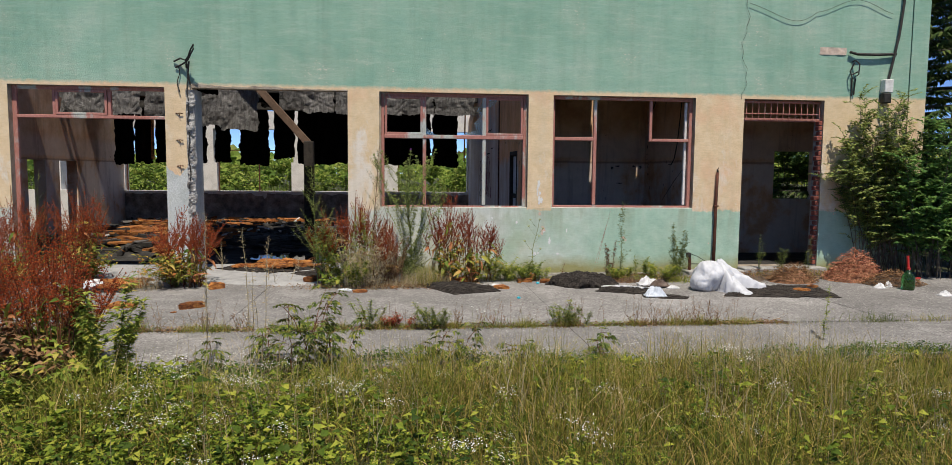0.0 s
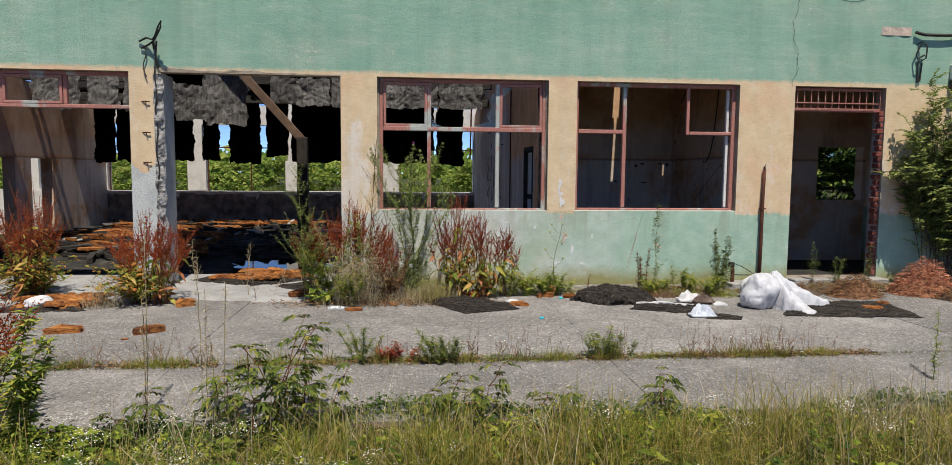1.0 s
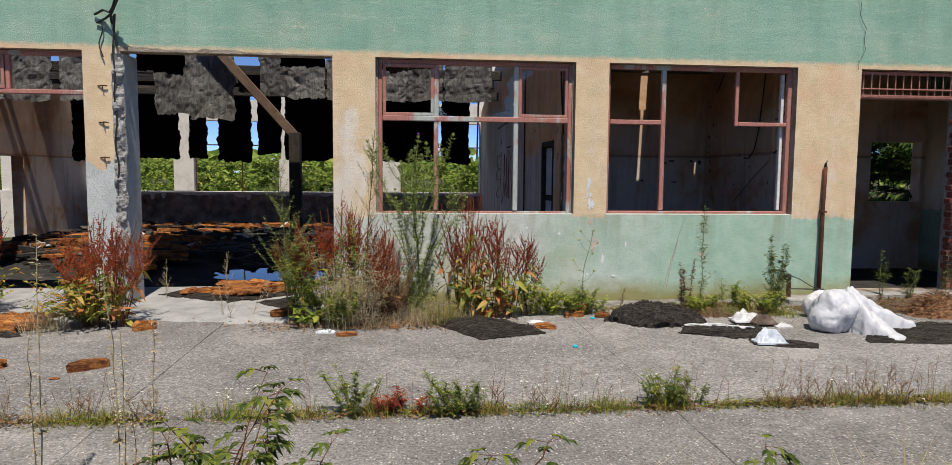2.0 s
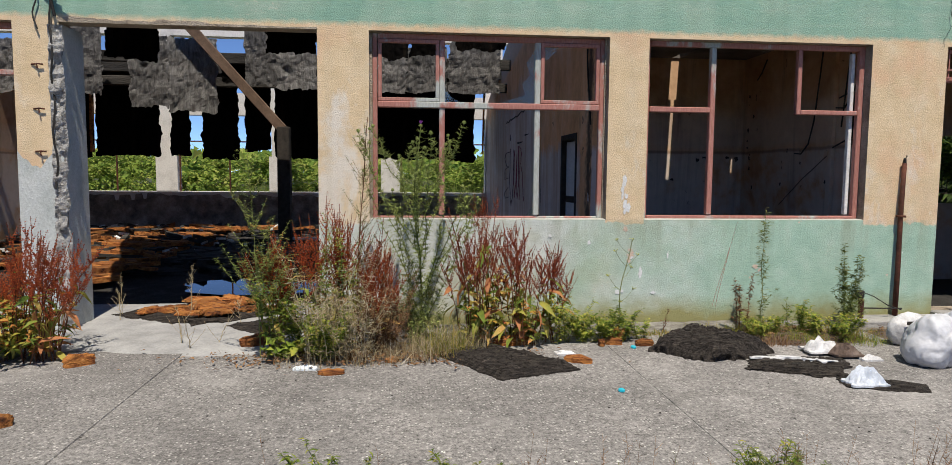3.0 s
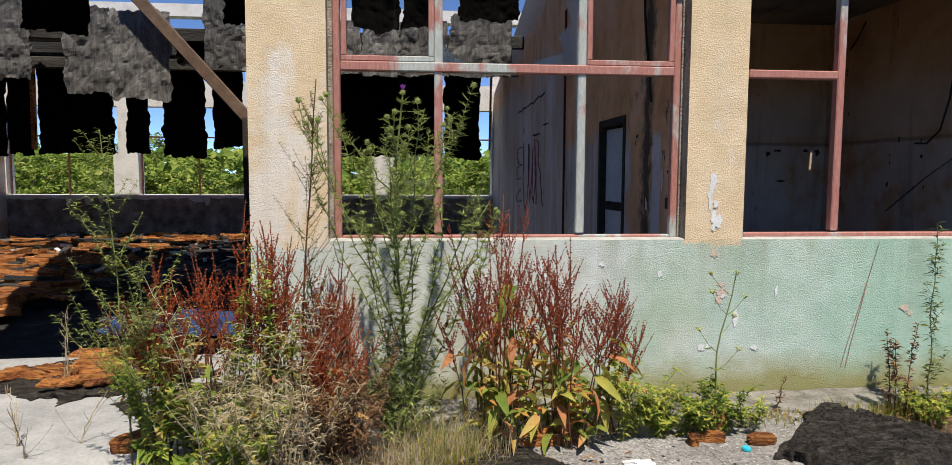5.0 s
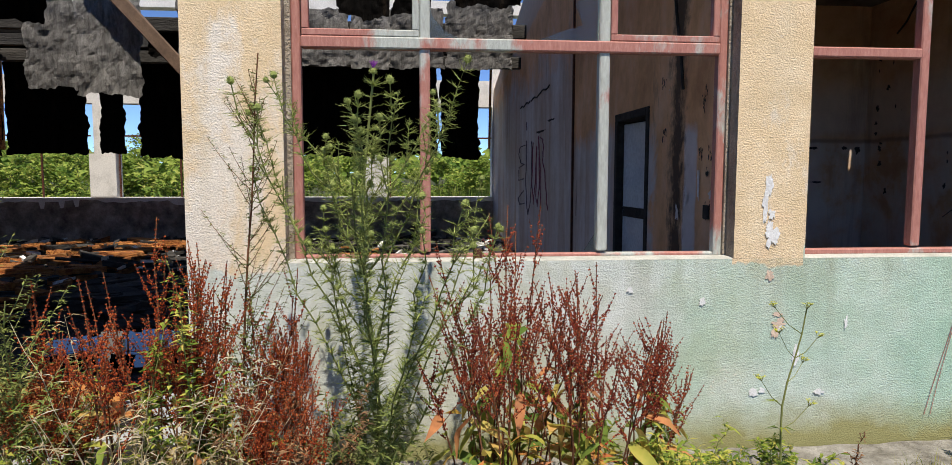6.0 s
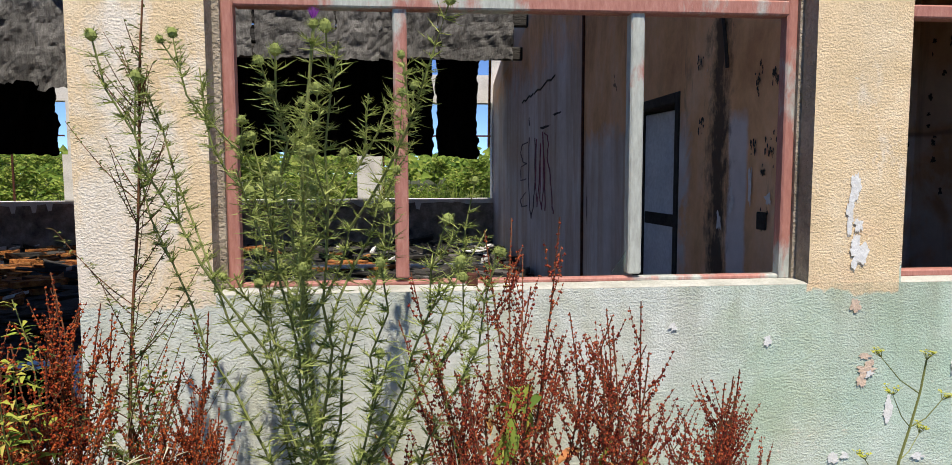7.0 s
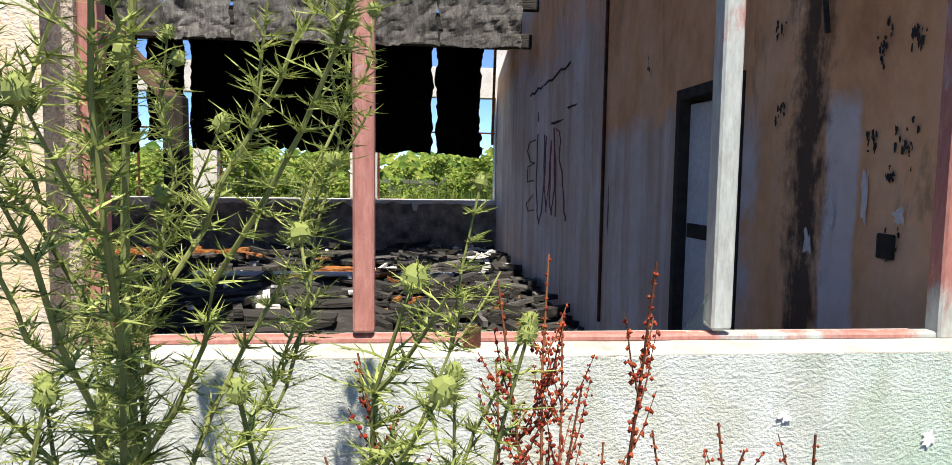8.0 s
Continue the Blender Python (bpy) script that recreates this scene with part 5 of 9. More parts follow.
for k, (y, z, w, h) in enumerate(((0.80, 1.22, 0.05, 0.14), (0.93, 1.12, 0.05, 0.10), (0.62, 1.30, 0.03, 0.2), (0.455, 1.25, 0.05, 0.05))):
    stain("x", HALL_E - 0.009 - 0.0003 * k, y, z, w, h, 60 + k * 2.3, M_LIME, "pale scab of old limewash on the partition")
# scabs and patches in the room
r = random.Random(64)
for k in range(26):
    y = r.choice((3.1, 2.95, 2.2, 1.75, 1.2)) + r.gauss(0, 0.05)
    z = r.uniform(0.7, 2.5) if y > 2.8 or y < 1.4 else r.choice((1.62, 1.55, 1.2, 2.05)) + r.gauss(0, 0.05)
    stain("x", 5.078 - 0.0002 * k, y, z, r.uniform(0.015, 0.05), r.uniform(0.02, 0.06), k * 1.9, M_DARK, "dark scab on the damp room wall")
for k, (x, z, w, h) in enumerate(((4.53, 1.62, 0.08, 0.03), (4.42, 1.58, 0.05, 0.05), (4.58, 1.28, 0.10, 0.02), (4.86, 1.62, 0.06, 0.03), (5.0, 1.6, 0.06, 0.07), (4.05, 1.3, 0.05, 0.03))):
    stain("y", 3.278 - 0.0003 * k, x, z, w, h, 30 + k * 1.7, M_DARK, "dark scab on the damp room wall")
tagged(part("wall_pilaster", box(5.03, 5.079, 1.10, 1.18, 0.0, 3.0, 0.006), M_ROOM), "shallow plaster edge on the room wall", "pilaster", kind="structure")
for k, pts in enumerate((((5.02, 1.30, 2.98), (5.0, 1.33, 2.5), (4.97, 1.36, 2.0), (4.95, 1.42, 1.74), (4.96, 1.58, 1.63), (4.98, 1.75, 1.64)), ((5.0, 0.75, 2.98), (4.97, 0.78, 2.4), (4.98, 0.86, 1.9)), ((5.02, 0.62, 2.98), (4.98, 0.66, 2.2), (5.0, 0.70, 1.7)),
                         ((5.0, 0.50, 2.98), (4.95, 0.60, 2.3), (4.98, 0.82, 2.1), (5.0, 1.0, 2.12)), ((5.03, 0.45, 2.9), (5.0, 0.7, 2.28), (5.0, 0.95, 2.22)), ((5.05, 0.45, 1.95), (5.04, 0.8, 1.78), (5.05, 1.2, 1.66)), ((5.05, 1.2, 1.60), (5.06, 1.7, 1.33), (5.06, 2.2, 1.0)), ((5.05, 2.62, 2.9), (5.05, 2.75, 2.74), (5.05, 2.86, 2.66)))):
    pile = Pile()
    pile.rod(pts, 0.004 if k == 6 else 0.009, 5)
    tagged(part("cable", pile.mesh("cable", M_IRON, True), M_IRON), "loose black cable hanging from the room wall", "cable", "cables in the room")

# loose boards and crumbling wood on the hall floor
def board_mesh(name, l, w, h, material, seed):
    bm = bmesh.new()
    bmesh.ops.create_grid(bm, x_segments=5, y_segments=2, size=0.5)
    for v in bm.verts:
        x, y = v.co.x * l, v.co.y * w
        j = noise.noise((x * 5, y * 9, seed))
        v.co = (x + (0.06 * l * noise.noise((y * 40, seed, 2)) if abs(v.co.x) > 0.49 else 0), y + 0.12 * w * j, h * 0.5 * (1 + 0.5 * j))
    bmesh.ops.solidify(bm, geom=bm.faces[:], thickness=h)
    return mesh_of(name, bm, material)


BURNT = [board_mesh("board", rng.uniform(0.6, 1.6), rng.uniform(0.10, 0.26), rng.uniform(0.02, 0.05), M_BURNT, k) for k in range(6)]
GREYB = [board_mesh("board", rng.uniform(0.5, 1.2), rng.uniform(0.10, 0.3), rng.uniform(0.015, 0.035), M_GREYBOARD, 20 + k) for k in range(5)]
ORANGEB = [board_mesh("wood_piece", rng.uniform(0.3, 0.8), rng.uniform(0.10, 0.26), rng.uniform(0.03, 0.07), M_ORANGE, 40 + k) for k in range(6)]


def scatter(meshes, count, region, name, label, category, group, lift=0.02, seed=1, spread=0.5):
    r = random.Random(seed)
    for k in range(count):
        x, y = r.uniform(region[0], region[1]), r.uniform(region[2], region[3])
        me = meshes[k % len(meshes)]
        ob = tagged(new(name, me), label, category, group)
        ob.matrix_basis = pose(x, y, hall_height(x, y) + lift + r.uniform(0, 0.07), r.uniform(-7, 7), r.uniform(-6, 6), r.gauss(0, 28 * spread * 2) + (180 if r.random() < 0.5 else 0))


scatter(BURNT, 120, (-7.2, 1.9, 3.6, 10.3), "charred_board", "charred board lying in the rubble", "board", "boards on the hall floor", seed=3)
scatter(BURNT, 16, (-3.6, -0.4, 3.4, 4.6), "charred_board", "charred board lying in the rubble", "board", "boards on the hall floor", seed=13)
scatter(GREYB, 30, (-7.0, 1.9, 4.2, 10.2), "grey_board", "grey weathered board lying in the rubble", "board", "boards on the hall floor", seed=4)
scatter(ORANGEB, 64, (-6.6, -3.6, 5.6, 9.6), "rotten_wood", "crumbling orange piece of rotten wood", "wood piece", "rotten wood in the hall", seed=5, lift=0.08)
scatter(ORANGEB, 44, (-5.3, -3.6, 3.9, 6.4), "rotten_wood", "crumbling orange piece of rotten wood", "wood piece", "rotten wood in the hall", seed=6, lift=0.08)
scatter(ORANGEB, 22, (-4.4, -1.6, 8.8, 10.2), "rotten_wood", "crumbling orange piece of rotten wood", "wood piece", "rotten wood in the hall", seed=7, lift=0.09)
scatter(ORANGEB, 22, (-4.3, -3.25, 2.5, 3.7), "rotten_wood", "crumbling orange piece of rotten wood", "wood piece", "rotten wood in the hall", seed=17, lift=0.12, spread=1.2)
scatter(BURNT, 34, (-4.6, -1.2, 3.5, 5.8), "charred_board", "charred board lying in the rubble", "board", "boards on the hall floor", seed=18, lift=0.05, spread=1.4)
scatter(ORANGEB, 7, (-0.6, 0.45, 6.9, 7.6), "rotten_wood", "crumbling orange piece of rotten wood", "wood piece", "rotten wood in the hall", seed=8, lift=0.08)
scatter(GREYB, 6, (1.3, 2.0, 6.0, 10.0), "plaster_lump", "pale broken plaster lying along the partition", "rubble", "rubble by the partition", seed=9, lift=0.06)

# splinters, plaster crumbs and wood fragments over the boards
def crumbs(count, region, smin, smax, material, label, seed, flat=0.35):
    r = random.Random(seed)
    pile = Pile()
    for k in range(count):
        x, y = r.uniform(region[0], region[1]), r.uniform(region[2], region[3])
        s, a = r.uniform(smin, smax), r.uniform(0, 3.14)
        l, w = s * r.uniform(1.0, 3.2), s * r.uniform(0.3, 0.8)
        u, v = Vector((math.cos(a), math.sin(a), r.uniform(-0.3, 0.3))), Vector((-math.sin(a), math.cos(a), r.uniform(-0.3, 0.3)))
        c = Vector((x, y, hall_height(x, y) + 0.05 + 0.12 * r.random()))
        q = [c + u * l * i * r.uniform(0.7, 1.1) + v * w * j * r.uniform(0.6, 1.2) for i, j in ((-0.5, -0.5), (0.5, -0.5), (0.5, 0.5), (-0.5, 0.5))]
        up = Vector((0, 0, s * flat))
        pile.add([*q, *(p - up for p in q)], [(0, 1, 2, 3), (4, 5, 1, 0), (5, 6, 2, 1), (6, 7, 3, 2), (7, 4, 0, 3)])
    tagged(part("floor_debris", pile.mesh("floor_debris", material), material), label, "debris", kind="stuff")


crumbs(70, (0.4, 2.15, 3.6, 10.4), 0.04, 0.16, M_GREYBOARD, "splintered grey wood on the hall floor", 21)
crumbs(260, (0.4, 2.15, 3.6, 10.4), 0.05, 0.24, M_BURNT, "charred splinters along the partition", 27)
long_board = tagged(part("long_board", bar((-2.2, 7.06, 0.10), (1.75, 7.12, 0.07), 0.16, 0.04, bevel=0.006), M_LIME), "long pale board lying across the rubble", "board")
crumbs(80, (1.45, 2.05, 7.2, 10.4), 0.03, 0.12, M_LIME, "pale plaster crumbs along the partition", 22)
crumbs(26, (-0.6, 2.0, 4.6, 9.5), 0.03, 0.12, M_ORANGE, "orange rotten splinters on the hall floor", 23)
crumbs(420, (-7.2, -0.2, 3.6, 10.4), 0.05, 0.25, M_BURNT, "charred splinters on the hall floor", 24)
crumbs(170, (-6.8, -3.2, 4.0, 10.2), 0.06, 0.24, M_ORANGE, "orange rotten splinters on the hall floor", 25)
crumbs(90, (-6.8, 0.6, 5.0, 10.4), 0.04, 0.16, M_LIME, "pale plaster crumbs on the hall floor", 26)


# ---- plants ----
def V(*a):
    return Vector(a)


def rand_dir(r, lift=0.0):
    a = r.uniform(0, 2 * math.pi)
    return Vector((math.cos(a), math.sin(a), lift + r.uniform(-0.2, 0.2))).normalized()


def seed_bead(pile, c, s, r):
    """A small lumpy bead: a three-sided double cone."""
    a = r.uniform(0, 6.28)
    ring = [c + V(math.cos(a + k * 2.094) * s, math.sin(a + k * 2.094) * s, r.uniform(-0.3, 0.3) * s) for k in range(3)]
    pile.add([*ring, c + V(0, 0, s * 1.1), c - V(0, 0, s * 1.1)], [(0, 1, 3), (1, 2, 3), (2, 0, 3), (1, 0, 4), (2, 1, 4), (0, 2, 4)])


def big_leaf_mesh(name, length, width, material, seed, wave=0.03):
    """A long dock leaf with a rib, wavy margins and a drooping tip."""
    n = 7
    verts, faces = [], []
    for i in range(n + 1):
        u = i / n
        w = width * math.sin(math.pi * min(1, 0.08 + u * 0.95)) ** 0.8 * (1 - 0.3 * u) * 0.5
        x, z = length * u, length * (0.10 * math.sin(u * 2.6) - 0.28 * u * u + 0.05 * noise.noise((u * 3, seed, 4)))
        g = wave * length * 2.0 * noise.noise((u * 7, seed, 0))
        verts += [(x, -w, z + 0.3 * w + g), (x, 0, z), (x, w, z + 0.3 * w - g)]
    for i in range(n):
        a = i * 3
        faces += [(a, a + 1, a + 4, a + 3), (a + 1, a + 2, a + 5, a + 4)]
    return raw(name, verts, faces, material, True)


DOCK_LEAVES = [big_leaf_mesh("leaf", 0.30, 0.085, L_DOCKBIG, k) for k in range(3)] + [big_leaf_mesh("leaf", 0.22, 0.075, L_DOCKBIG, 5), big_leaf_mesh("leaf", 0.20, 0.06, L_DOCKBIG, 9, 0.08)]


def dock(x, y, z, h, spread, stems, leaves, seed, label, bead=0.0045, per=1.0):
    ripe = L_SEED if x > 0.5 else L_SEEDRUST
    r = random.Random(seed)
    ob = thing("dock_plant", label, "wild plant", (x, y, z), "docks by the wall")
    stalk, seeds = Pile(), Pile()
    lines = []
    for s in range(stems):
        d = rand_dir(r)
        k = spread * math.sqrt(r.random())
        hh = h * (1 - 0.28 * (k / spread) ** 2) * r.uniform(0.75, 1.05)
        base, top = d * k * 0.45, V(d.x * k * 1.12, d.y * k, hh)
        base.z = 0
        pts = []
        sway = V(r.gauss(0, 1), r.gauss(0, 1), 0) * 0.025
        for i in range(9):
            u = i / 8
            p = base.lerp(top, u) + V(d.x, d.y, 0) * (-0.16 * k * math.sin(u * math.pi)) + sway * math.sin(u * 4.4) + V(r.uniform(-1, 1), r.uniform(-1, 1), 0) * 0.007
            pts.append(p)
        lines.append(pts)
        stalk.rod(pts, 0.0048, 5, 0.35)
        ax = lambda u: pts[min(7, int(u * 8))].lerp(pts[min(8, int(u * 8) + 1)], u * 8 - min(7, int(u * 8)))
        shoots = [(ax, r.uniform(0.60, 0.70), 1.0, hh)]
        for b in range(r.randint(9, 15)):
            u0 = r.uniform(0.46, 0.90)
            o = ax(u0)
            dd = rand_dir(r, r.uniform(0.9, 1.7))
            ln = r.uniform(0.09, 0.24) * (1.2 - u0) * 1.9
            tipd = (dd + V(0, 0, 0.55)).normalized()
            q = [o, o + dd * ln * 0.45, o + dd * ln * 0.45 + tipd * ln * 0.55]
            stalk.rod(q, 0.0017, 3, 0.5)
            shoots.append(((lambda u, q=q: q[0].lerp(q[1], u / 0.45) if u < 0.45 else q[1].lerp(q[2], (u - 0.45) / 0.55)), 0.18, 1.0, ln))
        for f, a, b, span in shoots:
            # whorls of ripe beads, spaced along the shoot and thinning to its tip
            u, gap = a, bead * 2.6 / (span * per)
            while u < b:
                c = f(min(u, 0.999))
                fat = (1.0 - 0.55 * (u - a) / (b - a)) * r.uniform(0.65, 1.1)
                for q in range(5 if fat > 0.6 else 3):
                    seed_bead(seeds, c + V(r.gauss(0, 1), r.gauss(0, 1), r.gauss(0, 0.5)) * bead * 0.95 * fat, bead * r.uniform(0.5, 0.95) * (0.55 + 0.45 * fat), r)
                u += gap * r.uniform(0.7, 1.6)
    part("stalk", stalk.mesh("stalk", L_STEMRED), L_STEMRED, ob)
    part("seed_head", seeds.mesh("seed_head", ripe), ripe, ob, "rust-red seed heads")
    for k in range(leaves):
        lf = part("leaf", DOCK_LEAVES[r.randrange(5)], None, ob)
        a = r.uniform(0, 360)
        ln = lines[r.randrange(len(lines))]
        u = 0.64 * 8 * r.random() ** 0.85
        p = ln[int(u)].lerp(ln[int(u) + 1], u % 1)
        size = r.uniform(0.40, 0.88) * (1.0 - 0.35 * u / 5.1) * (1.12 if bead > 0.005 else 1.0)
        lf.matrix_local = pose(p.x, p.y, max(0.05, p.z), r.uniform(-40, 40), r.uniform(-50, 25) if p.z < 0.2 else r.uniform(-35, 70), a) @ Matrix.Scale(size, 4)
    return ob


def needle(pile, a, b, w):
    """A thin spine: a flat triangle with a little thickness."""
    d = (b - a).normalized()
    s = d.orthogonal().normalized() * w
    q = d.cross(s).normalized() * w
    pile.add([a + s, a - s * 0.5 + q * 0.8, a - s * 0.5 - q * 0.8, b], [(0, 1, 3), (1, 2, 3), (2, 0, 3)])


def spiny_leaf(pile, base, along, normal, length, width, r):
    """A narrow folded leaf cut into pairs of long spines, with a spine for a tip."""
    along = along.normalized()
    side = along.cross(normal)
    if side.length < 1e-3:
        side = along.orthogonal()
    side.normalize()
    up = side.cross(along)
    n = 4
    bend = r.uniform(-0.35, 0.15)
    pts = [base + along * length * i / n + up * bend * length * (i / n) ** 2 for i in range(n + 1)]
    v, f = [], []
    for i, p in enumerate(pts):
        w = width * (0.14, 0.22, 0.16, 0.09, 0.0)[i]
        v += [p - side * w + up * w * 0.5, p, p + side * w + up * w * 0.5]
    for i in range(n):
        a = 3 * i
        f += [(a, a + 1, a + 4, a + 3), (a + 1, a + 2, a + 5, a + 4)]
    pile.add(v, f)
    for i in (1, 2):
        for sg in (-1, 1):
            d = (side * sg * r.uniform(0.7, 1.1) + along * r.uniform(0.5, 1.0) + up * r.uniform(-0.2, 0.6)).normalized()
            needle(pile, pts[i], pts[i] + d * width * r.uniform(1.1, 2.2), 0.0011)
    needle(pile, pts[-2], pts[-1] + along * length * 0.3, 0.0013)


def thistle(x, y, z, h, spread, seed, label, branches=20):
    r = random.Random(seed)
    ob = thing("thistle", label, "wild plant", (x, y, z))
    stalk, leaf = Pile(), Pile()
    heads = []
    main = [V(0.03 * math.sin(i * 0.5), 0.02 * math.cos(i * 0.7), h * 0.97 * i / 14) for i in range(15)]
    stalk.rod(main, 0.0095, 7, 0.45)
    lines = [(main, 1.0)]
    for b in range(branches):
        u0 = 0.10 + 0.66 * (b / branches) ** 0.9
        o = main[int(u0 * 14)]
        a = b * 2.4 + r.uniform(-0.4, 0.4)
        d = V(math.cos(a), math.sin(a) * 0.7, 0)
        rise = (h * r.uniform(0.62, 0.98) - o.z)
        rise = max(rise, 0.22)
        reach = min(spread, rise * r.uniform(0.35, 1.05))
        pts = [o + d * reach * (1 - (1 - u) ** 1.25) + V(0, 0, rise * u) + V(r.gauss(0, 1), r.gauss(0, 1), 0) * 0.009 for u in [i / 9 for i in range(10)]]
        stalk.rod(pts, 0.0042, 6, 0.5)
        lines.append((pts, 0.85))
        heads.append((pts[-1], pts[-1] - pts[-2]))
        for t in range(r.randint(1, 3)):
            k = r.randint(5, 8)
            dd = (rand_dir(r, 1.6) + d * 0.5).normalized()
            ln = r.uniform(0.05, 0.16)
            p2 = [pts[k] + dd * ln * i / 4 + V(0, 0, 0.03 * (i / 4) ** 2) for i in range(5)]
            stalk.rod(p2, 0.0028, 4, 0.6)
            lines.append((p2, 0.55))
            if r.random() < 0.4:
                heads.append((p2[-1], p2[-1] - p2[-2]))
    heads.append((main[-1], V(0, 0, 1)))
    for pts, size in lines:
        for a, b in zip(pts, pts[1:]):
            ln = (b - a).length
            ax = (b - a).normalized()
            for q in range(max(2, int(ln / 0.0072))):
                p = a.lerp(b, (r.randrange(3) + r.gauss(0, 0.06)) / 3)
                d = rand_dir(r, r.uniform(-0.5, 0.9))
                d = (d - ax * d.dot(ax) * 0.8 + ax * r.uniform(0.1, 0.7)).normalized()
                low = 1.0 + 0.9 * max(0, 1 - p.z / (h * 0.6))
                spiny_leaf(leaf, p, d, ax + V(0, 0, 0.2), r.uniform(0.022, 0.060) * (0.55 + 0.45 * size) * low, r.uniform(0.010, 0.017) * (0.6 + 0.4 * size) * low, r)
    part("stalk", stalk.mesh("stalk", L_STEM), L_STEM, ob)
    part("foliage", leaf.mesh("foliage", L_THISTLE), L_THISTLE, ob, "grey-green spiny leaves")
    for k, (p, d) in enumerate(heads):
        pile = Pile()
        d = d.normalized()
        s = r.uniform(0.0105, 0.0150)
        c = p + d * s * 0.8
        e1 = d.orthogonal().normalized()
        e2 = d.cross(e1)
        rings = [[c + (e1 * math.cos(q * 1.0472) + e2 * math.sin(q * 1.0472)) * s * w + d * s * u for q in range(6)] for u, w in ((-0.9, 0.35), (-0.3, 0.95), (0.4, 0.9), (1.0, 0.45))]
        vs = [v for ring in rings for v in ring] + [c + d * s * 1.15]
        fs = [(6 * j + q, 6 * j + (q + 1) % 6, 6 * j + 6 + (q + 1) % 6, 6 * j + 6 + q) for j in range(3) for q in range(6)] + [(18 + q, 18 + (q + 1) % 6, 24) for q in range(6)]
        pile.add(vs, fs)
        for i in range(54):
            q = (rand_dir(r, 0) * r.random() ** 0.4 + d * r.uniform(-0.6, 1.1)).normalized()
            needle(pile, c + q * s * 0.8, c + q * s * r.uniform(1.4, 1.95), 0.0010)
        hd = part("flower_head", pile.mesh("flower_head", L_HEAD), L_HEAD, ob)
        if k == len(heads) - 1:
            pile = Pile()
            for i in range(60):
                q = (d + rand_dir(r, 0) * 0.6 * r.random()).normalized()
                b = p + d * s * 1.6
                needle(pile, b, b + q * 0.034, 0.0018)
            part("petals", pile.mesh("petals", L_PURPLE), L_PURPLE, hd, "purple florets")
    return ob


def stalk_weed(name, x, y, z, h, r0, seed, label, material, stems=1, leaf=0.05, width=0.012, density=60, branch=10, lean=0.1, stem_mat=None, start=0.1, thick=0.0035, side=None):
    """Upright stems with short ascending branches and narrow leaves."""
    r = random.Random(seed)
    ob = thing(name, label, "wild plant", (x, y, z))
    stalk, lv = Pile(), Pile()
    for s in range(stems):
        d = V(*side) if side else rand_dir(r)
        hh = h * (1 if s == 0 else r.uniform(0.5, 0.95))
        k = lean * r.uniform(0.3, 1) * hh
        b0 = V(d.x, d.y, 0) * r0 * (0 if stems == 1 else r.random())
        pts = [b0 + V(d.x * k * (i / 10) ** 1.6, d.y * k * (i / 10) ** 1.6, hh * i / 10) + V(r.gauss(0, 1), r.gauss(0, 1), 0) * 0.004 for i in range(11)]
        stalk.rod(pts, thick, 5, 0.4)
        lines = [pts]
        for b in range(branch):
            u = start + (0.93 - start) * r.random()
            o = pts[int(u * 10)].lerp(pts[int(u * 10) + 1], u * 10 % 1)
            dd = rand_dir(r, 0.9)
            ln = r0 * r.uniform(0.4, 1.0) * (1.25 - u)
            p2 = [o + dd * ln * i / 4 + V(0, 0, 0.3 * ln * (i / 4) ** 2) for i in range(5)]
            stalk.rod(p2, 0.0018, 3, 0.5)
            lines.append(p2)
        tot = sum((a[-1] - a[0]).length for a in lines)
        for ln in lines:
            for q in range(max(2, int(density * (ln[-1] - ln[0]).length / tot * (hh / h)))):
                u = max(start * 0.5 if ln is pts else 0.15, r.random()) * (len(ln) - 1.001)
                i = int(u)
                p = ln[i].lerp(ln[i + 1], u - i)
                lv.leaf(p, rand_dir(r, 0.35), V(0, 0, 1) + rand_dir(r) * 0.4, leaf * r.uniform(0.5, 1.1), width * r.uniform(0.6, 1.2), r.uniform(0.05, 0.5))
    part("stalk", stalk.mesh("stalk", stem_mat or L_STEM), stem_mat or L_STEM, ob)
    part("foliage", lv.mesh("foliage", material), material, ob)
    return ob


def bush_weed(name, x, y, z, h, r0, count, leaf, width, seed, label, material):
    """A low leafy clump."""
    r = random.Random(seed)
    ob = thing(name, label, "wild plant", (x, y, z))
    stalk, lv = Pile(), Pile()
    for s in range(max(4, count // 14)):
        d = rand_dir(r)
        k, hh = r0 * math.sqrt(r.random()), h * r.uniform(0.45, 1.0)
        tip = V(d.x * k, d.y * k, hh * (1 - 0.3 * k / r0))
        stalk.rod([V(0, 0, 0), tip * 0.5 + V(0, 0, 0.05 * h), tip], 0.003, 3, 0.5)
        for i in range(14):
            u = r.uniform(0.25, 1)
            p = tip * u + V(0, 0, 0.05 * h * math.sin(u * 3.1))
            lv.leaf(p, rand_dir(r, 0.15), V(0, 0, 1) + rand_dir(r) * 0.5, leaf * r.uniform(0.5, 1.15), width * r.uniform(0.6, 1.2), r.uniform(0.1, 0.5))
    part("stalk", stalk.mesh("stalk", L_STEM), L_STEM, ob)
    part("foliage", lv.mesh("foliage", material), material, ob)
    return ob


